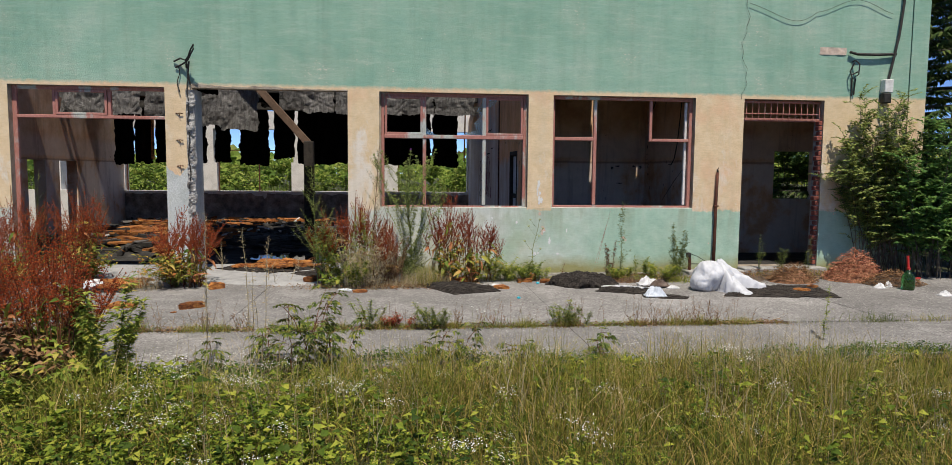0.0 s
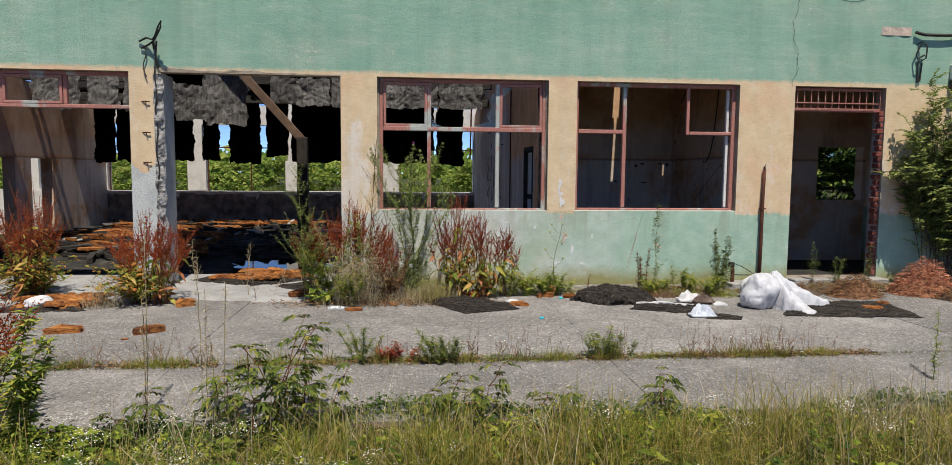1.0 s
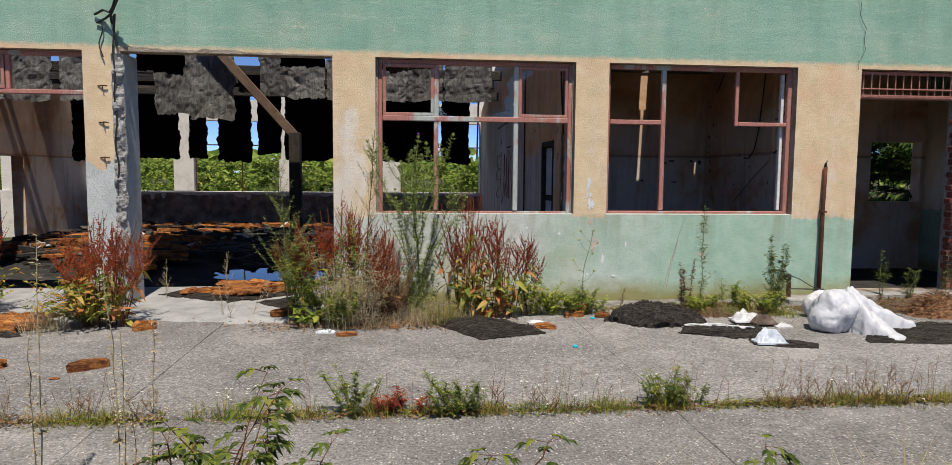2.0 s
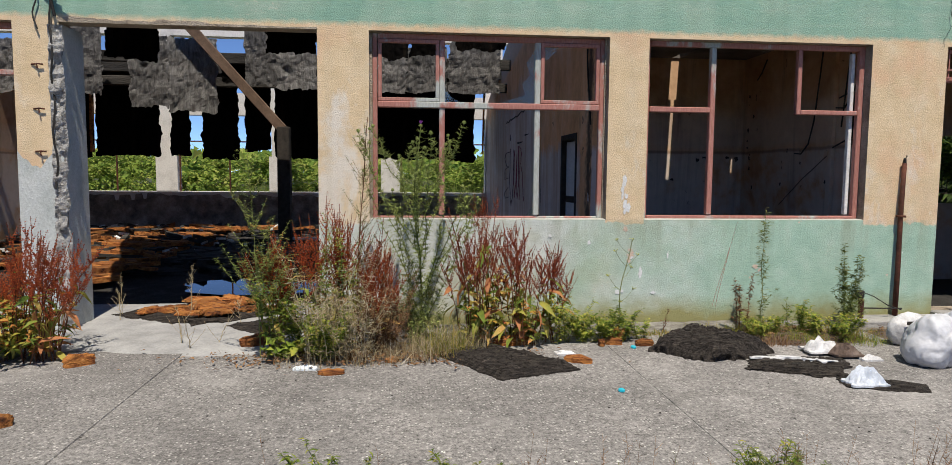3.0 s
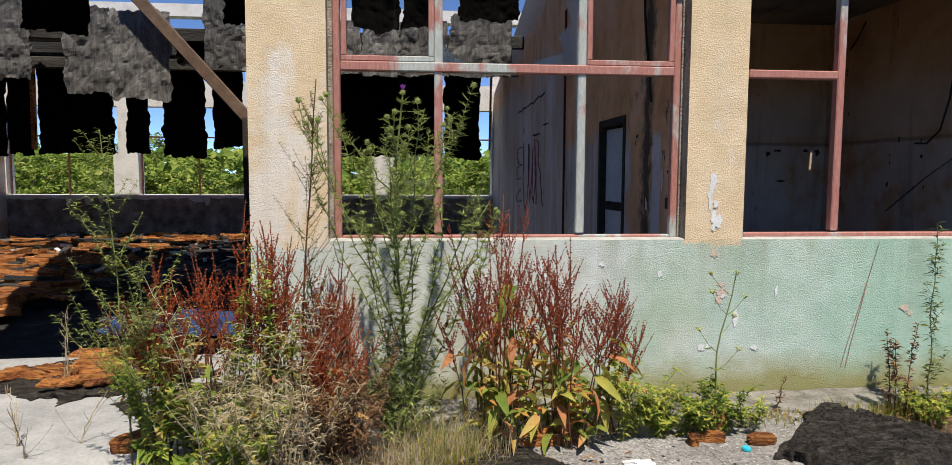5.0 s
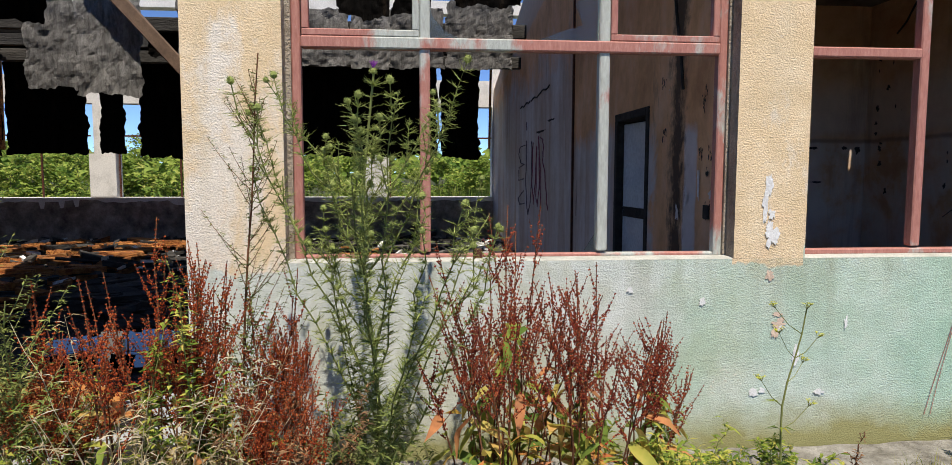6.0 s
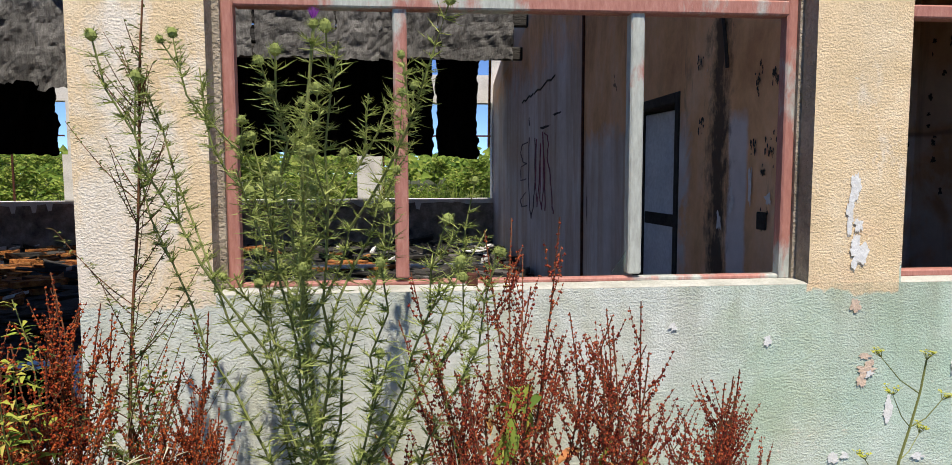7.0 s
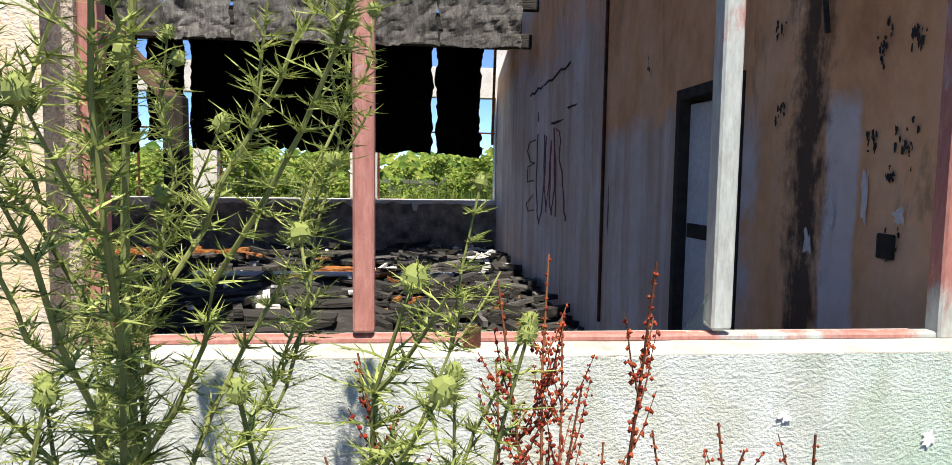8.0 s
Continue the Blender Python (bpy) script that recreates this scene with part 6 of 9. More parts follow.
def blades(n, place_fn, hmin, hmax, width, seed, lean=0.35):
    """Vertices and faces of n bent grass blades; place_fn gives x, y, z and a height factor from a generator."""
    g = np.random.default_rng(seed)
    x, y, z, k = place_fn(g, n)
    h = g.uniform(hmin, hmax, n) * k
    a, tw = g.uniform(0, 2 * np.pi, n), g.uniform(0, 2 * np.pi, n)
    bend = np.abs(g.normal(0, lean, n)) * h
    w = width * g.uniform(0.6, 1.3, n)
    sx, sy = np.cos(tw) * w / 2, np.sin(tw) * w / 2
    dx, dy = np.cos(a), np.sin(a)
    v = np.empty((n, 5, 3))
    for i, (u, q) in enumerate(((0, 1), (0, -1), (0.55, 0.8), (0.55, -0.8), (1, 0))):
        v[:, i, 0] = x + dx * bend * u ** 2 + q * sx
        v[:, i, 1] = y + dy * bend * u ** 2 + q * sy
        v[:, i, 2] = z + h * u - 0.25 * bend * u ** 2
    k0 = (np.arange(n) * 5)[:, None]
    quads = (k0 + np.array([0, 1, 3, 2])).tolist()
    tris = (k0 + np.array([2, 3, 4])).tolist()
    return v.reshape(-1, 3).tolist(), quads + tris


def grass_tuft(x, y, z, n, r0, h, seed, material, label, width=0.004, kind=""):
    def fn(g, m):
        a, d = g.uniform(0, 6.283, m), r0 * np.sqrt(g.uniform(0, 1, m))
        return d * np.cos(a), d * np.sin(a), np.zeros(m), np.ones(m)
    v, f = blades(n, fn, h * 0.3, h, width, seed, 0.75)
    ob = part("grass_tuft", raw("grass_tuft", v, f, material), material)
    ob.location = (x, y, z)
    return tagged(ob, label, "grass", "grass tufts", kind or "stuff")


# wall-side plants, nearest the last steps of the way
RED = "dock with rust-red seed heads, yellowing leaves,"
dock(0.92, -0.60, GROUND, 1.30, 0.36, 22, 130, 21, RED + " at the wall foot", 0.0052)
dock(1.26, -0.62, GROUND, 1.14, 0.32, 16, 100, 33, RED + " at the wall foot", 0.0052)
dock(1.54, -0.58, GROUND, 0.92, 0.18, 9, 22, 36, RED + " at the wall foot", 0.0052)
dock(-0.36, -0.82, GROUND, 1.22, 0.36, 20, 95, 22, RED + " beside the open bay", 0.0052)
dock(-0.16, -0.62, GROUND, 1.24, 0.26, 16, 44, 37, RED + " beside the open bay", 0.0052)
dock(-0.70, -0.76, GROUND, 1.02, 0.28, 13, 34, 34, RED + " beside the open bay", 0.0052)
dock(0.14, -0.80, GROUND, 0.90, 0.18, 16, 8, 27, "thin brown dock plant gone to seed", 0.0046)
thistle(0.40, -0.62, GROUND, 1.84, 0.50, 31, "tall grey-green spiny thistle with one purple flower", 26)
stalk_weed("mugwort", -0.10, -0.60, GROUND, 1.86, 0.40, 41, "tall slender brownish mugwort stalk before the pier", L_MUG, 1, 0.026, 0.006, 2600, 64, 0.09, L_STEMRED, 0.22, 0.0065, (1, 0, 0))
stalk_weed("mugwort", -0.74, -0.86, GROUND, 1.58, 0.46, 42, "feathery green mugwort beside the open bay", L_MUGPALE, 2, 0.038, 0.007, 2200, 38, 0.12, None, 0.2, 0.005)
stalk_weed("leafy_weed", -0.52, -0.92, GROUND, 0.92, 0.26, 43, "green leafy weed with many stems", L_GREEN, 9, 0.06, 0.014, 250, 6, 0.36, None, 0.1)
dock(0.04, -0.60, GROUND, 1.12, 0.16, 6, 8, 39, RED + " beside the pier", 0.0046)
stalk_weed("leafy_weed", -0.14, -0.72, GROUND, 1.10, 0.24, 44, "yellow-green leafy weed with many stems", L_LUSH, 7, 0.05, 0.014, 250, 6, 0.22, None, 0.15)
stalk_weed("leafy_weed", -0.30, -0.98, GROUND, 0.44, 0.18, 48, "low fern-leaved weed beside the apron", L_LUSH, 10, 0.065, 0.015, 300, 6, 0.7, None, 0.1)
bush_weed("broad_weed", -0.62, -1.06, GROUND, 0.30, 0.20, 110, 0.085, 0.065, 40, "low weed with broad bright green leaves", L_LUSH)
stalk_weed("withered_weed", 0.16, -0.90, GROUND, 0.66, 0.18, 49, "tangle of withered brown stalks", L_BROWN, 26, 0.04, 0.008, 260, 4, 0.5, L_BROWN, 0.2, 0.0018)
stalk_weed("dry_weed", -0.36, -0.98, GROUND, 0.95, 0.30, 50, "straw-coloured dead stalks among the weeds", L_DRY, 30, 0.07, 0.005, 60, 2, 0.40, L_DRY, 0.4, 0.0022)
stalk_weed("dry_weed", -0.12, -1.02, GROUND, 0.62, 0.26, 28, "straw-coloured dead stalks among the weeds", L_DRY, 34, 0.06, 0.005, 60, 2, 0.75, L_DRY, 0.4, 0.0022)
stalk_weed("leafy_weed", 1.66, -0.56, GROUND, 0.46, 0.20, 45, "low green fern-like weed at the wall foot", L_LUSH, 9, 0.055, 0.013, 230, 6, 0.6, None, 0.05)
stalk_weed("leafy_weed", 1.84, -0.62, GROUND, 0.22, 0.16, 29, "low green fern-like weed at the wall foot", L_LUSH, 9, 0.06, 0.016, 220, 5, 0.9, None, 0.05)
stalk_weed("leafy_weed", 2.04, -0.54, GROUND, 0.30, 0.16, 46, "low green weed at the wall foot", L_GREEN, 7, 0.05, 0.014, 190, 4, 0.7, None, 0.05)
stalk_weed("leafy_weed", 2.30, -0.52, GROUND, 0.22, 0.14, 38, "low green weed at the wall foot", L_LUSH, 6, 0.05, 0.014, 110, 4, 0.8, None, 0.05)
stalk_weed("leafy_weed", 3.42, -0.52, GROUND, 0.16, 0.16, 61, "low yellow-green weed beside the felt", L_LUSH, 10, 0.045, 0.014, 200, 5, 0.9, None, 0.05)
stalk_weed("leafy_weed", 3.98, -0.58, GROUND, 0.22, 0.2, 62, "low yellow-green weed beside the felt", L_LUSH, 12, 0.045, 0.014, 240, 5, 0.9, None, 0.05)
stalk_weed("leafy_weed", 0.44, -0.66, GROUND, 0.70, 0.22, 47, "pale green weed under the thistle", L_MUG, 8, 0.06, 0.010, 300, 7, 0.35, None, 0.1)
for k, (x, y, n, r0, h, m) in enumerate(((0.62, -0.95, 380, 0.20, 0.36, L_GRASS), (0.78, -0.82, 300, 0.20, 0.32, L_DRY), (0.52, -0.90, 320, 0.22, 0.30, L_DRY), (0.34, -1.02, 280, 0.22, 0.24, L_DRY), (0.05, -1.05, 220, 0.24, 0.22, L_DRY), (-0.4, -1.1, 140, 0.26, 0.18, L_DRY),
                                        (2.95, -0.45, 160, 0.2, 0.16, L_GRASS), (3.5, -0.5, 260, 0.28, 0.2, L_GRASS), (4.05, -0.55, 240, 0.3, 0.15, L_GRASS), (1.3, -0.6, 160, 0.16, 0.22, L_DRY), (-2.9, -1.1, 240, 0.2, 0.4, L_DRY),
                                        (3.05, -0.78, 380, 0.12, 0.11, L_LUSH), (3.75, -0.72, 420, 0.16, 0.12, L_LUSH), (4.2, -0.75, 420, 0.2, 0.1, L_LUSH), (3.4, -0.75, 300, 0.16, 0.1, L_BROWN))):
    grass_tuft(x, y, GROUND, n, r0, h, 60 + k, m, "dry straw-coloured grass tuft" if m is L_DRY else "withered brown grass tuft" if m is L_BROWN else "green grass tuft at the wall foot", 0.003)
dead = Pile()
r = random.Random(5)
for k in range(1100):
    x, y = r.gauss(0.0, 0.55), r.gauss(-1.02, 0.14)
    dead.leaf(V(x, y, GROUND + 0.012 + 0.03 * r.random()), rand_dir(r), V(0, 0, 1) + rand_dir(r) * 0.6, r.uniform(0.02, 0.07), r.uniform(0.008, 0.025), 0.2)
tagged(part("dead_leaves", dead.mesh("dead_leaves", L_BROWN), L_BROWN), "dead brown leaves under the plants", "leaf litter", kind="stuff")


def umbel(x, y, z, h, seed):
    r = random.Random(seed)
    ob = thing("umbel_plant", "thin stalk with small yellow-green umbels", "wild plant", (x, y, z))
    stalk, fl, lv = Pile(), Pile(), Pile()
    pts = [V(0.10 * u * u, 0, h * u) + V(0.012 * math.sin(u * 9), 0, 0) for u in [i / 8 for i in range(9)]]
    stalk.rod(pts, 0.006, 5, 0.5)
    ends = [(pts[-1], V(0.1, 0, 1))]
    for k, i in enumerate((3, 4, 5, 6, 6, 7)):
        d = V((-1) ** k * 0.8, r.uniform(-0.5, 0.5), 0.9).normalized()
        e = pts[i] + d * r.uniform(0.10, 0.2)
        stalk.rod([pts[i], (pts[i] + e) / 2 - V(0, 0, 0.015), e], 0.0022, 4, 0.6)
        ends.append((e, d))
    for e, d in ends:
        for q in range(12):
            s = (d + rand_dir(r, 0.2) * 0.75).normalized()
            t = e + s * r.uniform(0.015, 0.035)
            stalk.rod([e, t], 0.0009, 3)
            for b in range(4):
                fl.leaf(t + rand_dir(r) * 0.004, rand_dir(r, 0.6), V(0, 0, 1), 0.011, 0.006, 0.1)
    for k in range(26):
        p = pts[r.randint(0, 4)]
        lv.leaf(p, rand_dir(r, 0.5), V(0, 0, 1), r.uniform(0.04, 0.10), 0.012, 0.4)
    part("stalk", stalk.mesh("stalk", L_STEM), L_STEM, ob)
    part("flower_cluster", fl.mesh("flower_cluster", L_YELLOW), L_YELLOW, ob, "yellow-green flowers")
    part("foliage", lv.mesh("foliage", L_GREEN), L_GREEN, ob)


for k, (x, y, h, r0, n, m, lab) in enumerate(((1.0, -0.62, 0.60, 0.34, 170, L_DOCK, "yellowing leaves under the dock seed heads"),
        (1.36, -0.62, 0.45, 0.26, 110, L_DOCK, "yellowing leaves under the dock seed heads"), (-2.62, -0.9, 0.62, 0.5, 900, L_DOCK, "broad green and yellow undergrowth before the pier"), (-3.95, -0.5, 0.7, 0.5, 800, L_DOCK, "broad green and yellow undergrowth before the bay"),
        (-4.65, -0.8, 0.6, 0.5, 700, L_DOCK, "broad green and yellow undergrowth before the bay"), (-2.5, -4.6, 0.65, 0.5, 800, L_DOCK, "broad green and yellow undergrowth at the verge"), (0.38, -0.72, 0.50, 0.22, 140, L_THISTLE, "narrow grey-green leaves round the thistle foot"))):
    bush_weed("undergrowth", x, y, GROUND - (0.06 if y < -4 else 0), h, r0, n, 0.055 if m is L_THISTLE else 0.10, 0.012 if m is L_THISTLE else 0.032, 160 + k, lab, m)
umbel(2.13, -0.5, GROUND, 0.84, 3)
stalk_weed("fleabane", 3.46, -0.45, GROUND, 1.13, 0.16, 51, "slender green weed with narrow leaves", L_MUG, 1, 0.065, 0.013, 330, 14, 0.03, None, 0.08, 0.0045)
stalk_weed("fleabane", 3.30, -0.42, GROUND, 0.55, 0.08, 52, "short reddish weed going to seed", L_BROWN, 3, 0.045, 0.016, 190, 8, 0.08, L_STEMRED)
stalk_weed("fleabane", 4.37, -0.30, GROUND, 0.82, 0.17, 53, "bushy slender green weed", L_MUG, 4, 0.05, 0.014, 620, 14, 0.12)
stalk_weed("fleabane", 2.62, -0.3, GROUND, 0.22, 0.06, 54, "small dark dried weed", L_BROWN, 1, 0.035, 0.014, 50, 4, 0.3, L_STEMRED, 0.1, 0.005)
stalk_weed("fleabane", 5.62, -0.22, GROUND, 0.62, 0.12, 55, "slender weed growing before the doorway", L_MUG, 2, 0.05, 0.009, 140, 8, 0.1)
stalk_weed("fleabane", 5.95, -0.25, GROUND, 0.42, 0.14, 56, "spreading weed before the doorway", L_MUG, 3, 0.05, 0.009, 130, 8, 0.3)
stalk_weed("fleabane", 6.45, -0.2, GROUND, 0.58, 0.10, 57, "slender weed growing before the doorway", L_MUG, 2, 0.05, 0.010, 130, 8, 0.1)
stalk_weed("fleabane", 3.75, -0.5, GROUND, 0.36, 0.12, 58, "low yellowish weed at the wall foot", L_GREEN, 3, 0.05, 0.012, 130, 6, 0.2)
# plants by the open bays
dock(-2.50, -0.86, GROUND, 1.06, 0.52, 40, 110, 23, "dock plant with red seed heads before the broken pier", 0.0062)
dock(-3.95, -0.45, GROUND, 1.36, 0.5, 38, 120, 24, "tall dock plant with red seed heads before the bay", 0.007, 0.6)
dock(-4.65, -0.75, GROUND, 1.40, 0.52, 38, 120, 25, "tall dock plant with red seed heads before the bay", 0.007, 0.6)
stalk_weed("mugwort", -4.65, -0.25, GROUND, 1.5, 0.3, 59, "grey-green mugwort before the open bay", L_MUG, 2, 0.05, 0.008, 260, 18, 0.1)
for k, (x, y, h) in enumerate(((-1.72, 0.35, 0.55), (-2.35, 0.45, 0.42), (-1.05, 0.1, 0.3))):
    stalk_weed("dry_weed", x, y, -0.03, h, 0.16, 70 + k, "bare dry weed stalk in the bay", L_DRY, 2, 0.03, 0.004, 40, 9, 0.15, L_DRY)
stalk_weed("dry_weed", -1.35, -0.62, GROUND, 0.34, 0.2, 75, "bare dry weed on the apron", L_BROWN, 3, 0.02, 0.003, 40, 8, 0.5, L_DRY)
for k, (x, y, h) in enumerate(((-1.22, -2.55, 1.22), (-0.86, -2.5, 1.12), (-0.80, -2.52, 0.85))):
    stalk_weed("dry_grass_stalk", x, -4.55, GROUND - 0.05, h, 0.05, 80 + k, "tall dry pale grass stalk with a seed spike", L_DRY, 2, 0.035, 0.008, 150, 4, 0.06, L_DRY, 0.62, 0.0035)
# big dock clump near the verge
stalk_weed("leafy_weed", -1.75, -5.05, GROUND - 0.08, 0.85, 0.2, 93, "leafy green weed beside the docks", L_LUSH, 8, 0.07, 0.02, 500, 6, 0.3)
BIG = "large dock clump, rust-red and brown, at the pavement edge"
dock(-2.35, -4.55, GROUND - 0.06, 1.18, 0.5, 34, 60, 26, BIG, 0.007, 0.6)
dock(-3.0, -4.6, GROUND - 0.06, 1.32, 0.5, 34, 60, 28, BIG, 0.007, 0.6)
dock(-3.7, -4.2, GROUND - 0.06, 1.2, 0.5, 26, 40, 29, BIG, 0.008, 0.5)
dock(-2.1, -5.05, GROUND - 0.07, 1.30, 0.42, 30, 50, 94, BIG, 0.007, 0.6)
dock(-2.65, -5.2, GROUND - 0.07, 1.36, 0.45, 30, 50, 95, BIG, 0.007, 0.6)
bush_weed("withered_weed", -2.2, -5.2, GROUND - 0.06, 0.7, 0.5, 500, 0.11, 0.04, 96, "withered brown leaves under the docks", L_BROWN)
bush_weed("undergrowth", -2.0, -5.4, GROUND - 0.06, 0.55, 0.45, 400, 0.09, 0.035, 97, "broad yellow-green leaves under the docks", L_LUSH)
bush_weed("leafy_weed", -2.2, -4.75, GROUND - 0.06, 0.7, 0.4, 420, 0.10, 0.04, 90, "leafy green weed under the docks", L_GREEN)
bush_weed("withered_weed", -2.6, -4.7, GROUND - 0.06, 0.75, 0.5, 500, 0.11, 0.04, 91, "withered brown leaves under the docks", L_BROWN)
bush_weed("withered_weed", -3.3, -4.8, GROUND - 0.06, 0.6, 0.5, 400, 0.11, 0.04, 92, "withered brown leaves under the docks", L_BROWN)


def pinnate(x, y, z, h, seed, stems=4, size=0.072):
    """Tall stalks with drooping leaves of five leaflets."""
    r = random.Random(seed)
    ob = thing("pinnate_weed", "tall weed with drooping pointed leaflets", "wild plant", (x, y, z), "weeds at the verge")
    stalk, lv = Pile(), Pile()
    for s in range(stems):
        d = rand_dir(r)
        hh = h * r.uniform(0.6, 1.0)
        off = V(d.x, d.y, 0) * 0.16 * r.random()
        pts = [off + V(d.x, d.y, 0) * 0.38 * hh * (i / 6) ** 1.6 + V(r.gauss(0, 0.008), r.gauss(0, 0.008), hh * i / 6) for i in range(7)]
        stalk.rod(pts, 0.0045, 4, 0.5)
        for i in range(2, 7):
            for q in range(3):
                a = rand_dir(r, 0.25)
                stem = [pts[i], pts[i] + a * size * 0.8, pts[i] + a * size * 1.3 - V(0, 0, 0.02)]
                stalk.rod(stem, 0.0015, 3)
                side = a.cross(V(0, 0, 1)).normalized()
                for k, (b, t) in enumerate(((1, 0), (1, 0.8), (1, -0.8), (2, 0.5), (2, -0.5), (2, 0))):
                    dd = (a + side * t - V(0, 0, 0.45)).normalized()
                    lv.leaf(stem[b], dd, V(0, 0, 1), size * r.uniform(0.7, 1.1), size * 0.3, 0.25)
    part("stalk", stalk.mesh("stalk", L_STEMRED), L_STEMRED, ob)
    part("foliage", lv.mesh("foliage", L_PINNATE), L_PINNATE, ob)


L_PINNATE = leafy("olive_leaflet", [(0.15, (0.035, 0.06, 0.014)), (0.5, (0.10, 0.14, 0.025)), (0.8, (0.22, 0.25, 0.04)), (0.95, (0.36, 0.30, 0.08))])
for k, (x, y, h, n) in enumerate(((-0.50, -4.82, 0.72, 6), (-0.22, -4.78, 0.58, 5), (-0.74, -4.70, 0.5, 3), (0.45, -4.62, 0.34, 2), (0.75, -4.66, 0.42, 2), (1.15, -4.66, 0.26, 2), (-1.2, -4.7, 0.3, 2), (2.0, -4.7, 0.25, 2))):
    pinnate(x, y, GROUND - 0.07, h, 100 + k, n)

# weeds in the joint between the slab rows
JOINT = -3.42
def joint_tuft(x, n, r0, h, m, seed):
    def fn(g, c):
        x = g.normal(0, r0 * 0.8, c)
        return x, g.normal(0, 0.045, c), np.zeros(c), 0.45 + 0.65 * np.abs(np.sin(x * 23 + seed))
    v, f = blades(int(n * 0.9), fn, h * 0.25, h, 0.0038, seed, 0.9)
    ob = part("grass_tuft", raw("grass_tuft", v, f, m), m)
    ob.location = (x, JOINT, GROUND - 0.03)
    tagged(ob, "low grass growing in the pavement joint", "grass", "grass in the joint", "stuff")


for k, (x, n, r0, h) in enumerate(((-2.15, 260, 0.13, 0.16), (-1.55, 260, 0.15, 0.16), (-0.72, 320, 0.16, 0.2), (-0.26, 160, 0.07, 0.16), (0.75, 200, 0.16, 0.14), (1.05, 180, 0.13, 0.12), (1.35, 220, 0.15, 0.14), (1.6, 120, 0.1, 0.1),
                                   (2.5, 140, 0.16, 0.08), (2.95, 160, 0.15, 0.12), (3.35, 240, 0.16, 0.16), (3.7, 180, 0.16, 0.13), (5.3, 260, 0.2, 0.2), (5.9, 200, 0.2, 0.16), (-2.8, 200, 0.2, 0.14), (4.5, 120, 0.2, 0.1))):
    joint_tuft(x, n, r0, h, L_GRASS if k % 3 else L_MUG, 120 + k)
for k, (x, h, m, lab) in enumerate(((0.0, 0.34, L_GREEN, "green leafy weed in the pavement joint"), (0.58, 0.28, L_GREEN, "bushy green weed in the pavement joint"), (0.72, 0.24, L_MUG, "bushy green weed in the pavement joint"),
                                    (1.92, 0.30, L_GREEN, "green leafy weed in the pavement joint"), (2.08, 0.22, L_MUG, "grey-green weed in the pavement joint"), (0.22, 0.10, L_SEED, "red withered dock in the pavement joint"), (4.2, 0.5, L_GREEN, "upright leafy weed at the verge"))):
    stalk_weed("joint_weed", x, JOINT - (0.75 if x == 4.2 else 0), GROUND - 0.03, h, 0.12 if h > 0.2 else 0.16, 140 + k, lab, m, 6 if x != 4.2 else 1, 0.04, 0.010, 190, 6, 0.6)
for k, (x, h) in enumerate(((2.72, 0.16), (2.95, 0.22), (3.1, 0.18), (3.3, 0.24), (3.5, 0.2), (0.85, 0.2), (1.2, 0.16), (-1.2, 0.2), (-1.6, 0.16))):
    stalk_weed("dry_weed", x, JOINT, GROUND - 0.03, h, 0.12, 300 + k, "thin dark dried weed in the pavement joint", L_BROWN, 5, 0.012, 0.005, 60, 5, 0.4, L_BROWN, 0.3, 0.0016)
def joint_band(g, n):
    x = np.concatenate([g.uniform(-2.4, -1.1, n // 5), g.uniform(-0.95, 4.3, n - n // 5)])
    y = JOINT + g.normal(0, 0.045, n) + 0.015 * np.sin(x * 5)
    k = np.clip(0.35 + 0.5 * np.sin(x * 3.1 + 1) * np.sin(x * 7.3) + 0.35 * np.sin(x * 17.0), 0.12, 1.2)
    return x, y, np.full(n, GROUND - 0.02), k


v, f = blades(9000, joint_band, 0.04, 0.17, 0.0034, 7, 0.9)
tagged(part("joint_grass", raw("joint_grass", v, f, L_GRASS), L_GRASS), "low patchy grass all along the pavement joint", "grass", kind="stuff")
mat_green, mat_brown, stalks = Pile(), Pile(), Pile()
r = random.Random(63)
for k in range(5200):
    x = r.uniform(-2.4, 4.3)
    if -1.1 < x < -0.95 or noise.noise((x * 1.7, 0, 8)) < -0.28:
        continue
    y = JOINT + r.gauss(0, 0.05)
    pile = mat_green if noise.noise((x * 2.3, 3, 1)) + r.gauss(0, 0.25) > 0.05 else mat_brown
    pile.leaf(V(x, y, GROUND - 0.012 + 0.035 * r.random() ** 2), rand_dir(r, 0.5), V(0, 0, 1) + rand_dir(r) * 0.7, r.uniform(0.012, 0.04), r.uniform(0.005, 0.016), 0.3)
for k in range(150):
    x = r.choice((-2.0, -1.5, 2.7, 3.0, 3.4, 3.6, 1.1, 2.0, 0.3)) + r.gauss(0, 0.18)
    y, h = JOINT + r.gauss(0, 0.05), r.uniform(0.08, 0.30)
    tip = V(x + r.gauss(0, 0.05), y + r.gauss(0, 0.03), GROUND + h)
    foot = V(x, y, GROUND - 0.02)
    stalks.rod([foot, foot.lerp(tip, 0.5) + V(r.gauss(0, 0.01), 0, 0), tip], 0.0014, 3, 0.5)
    for q in range(7):
        o = foot.lerp(tip, r.uniform(0.45, 1))
        stalks.rod([o, o + rand_dir(r, 0.8) * r.uniform(0.015, 0.05)], 0.0011, 3, 0.4)
tagged(part("joint_leaves", mat_green.mesh("joint_leaves", L_GREEN), L_GREEN), "tiny green leaves matted in the pavement joint", "weeds", kind="stuff")
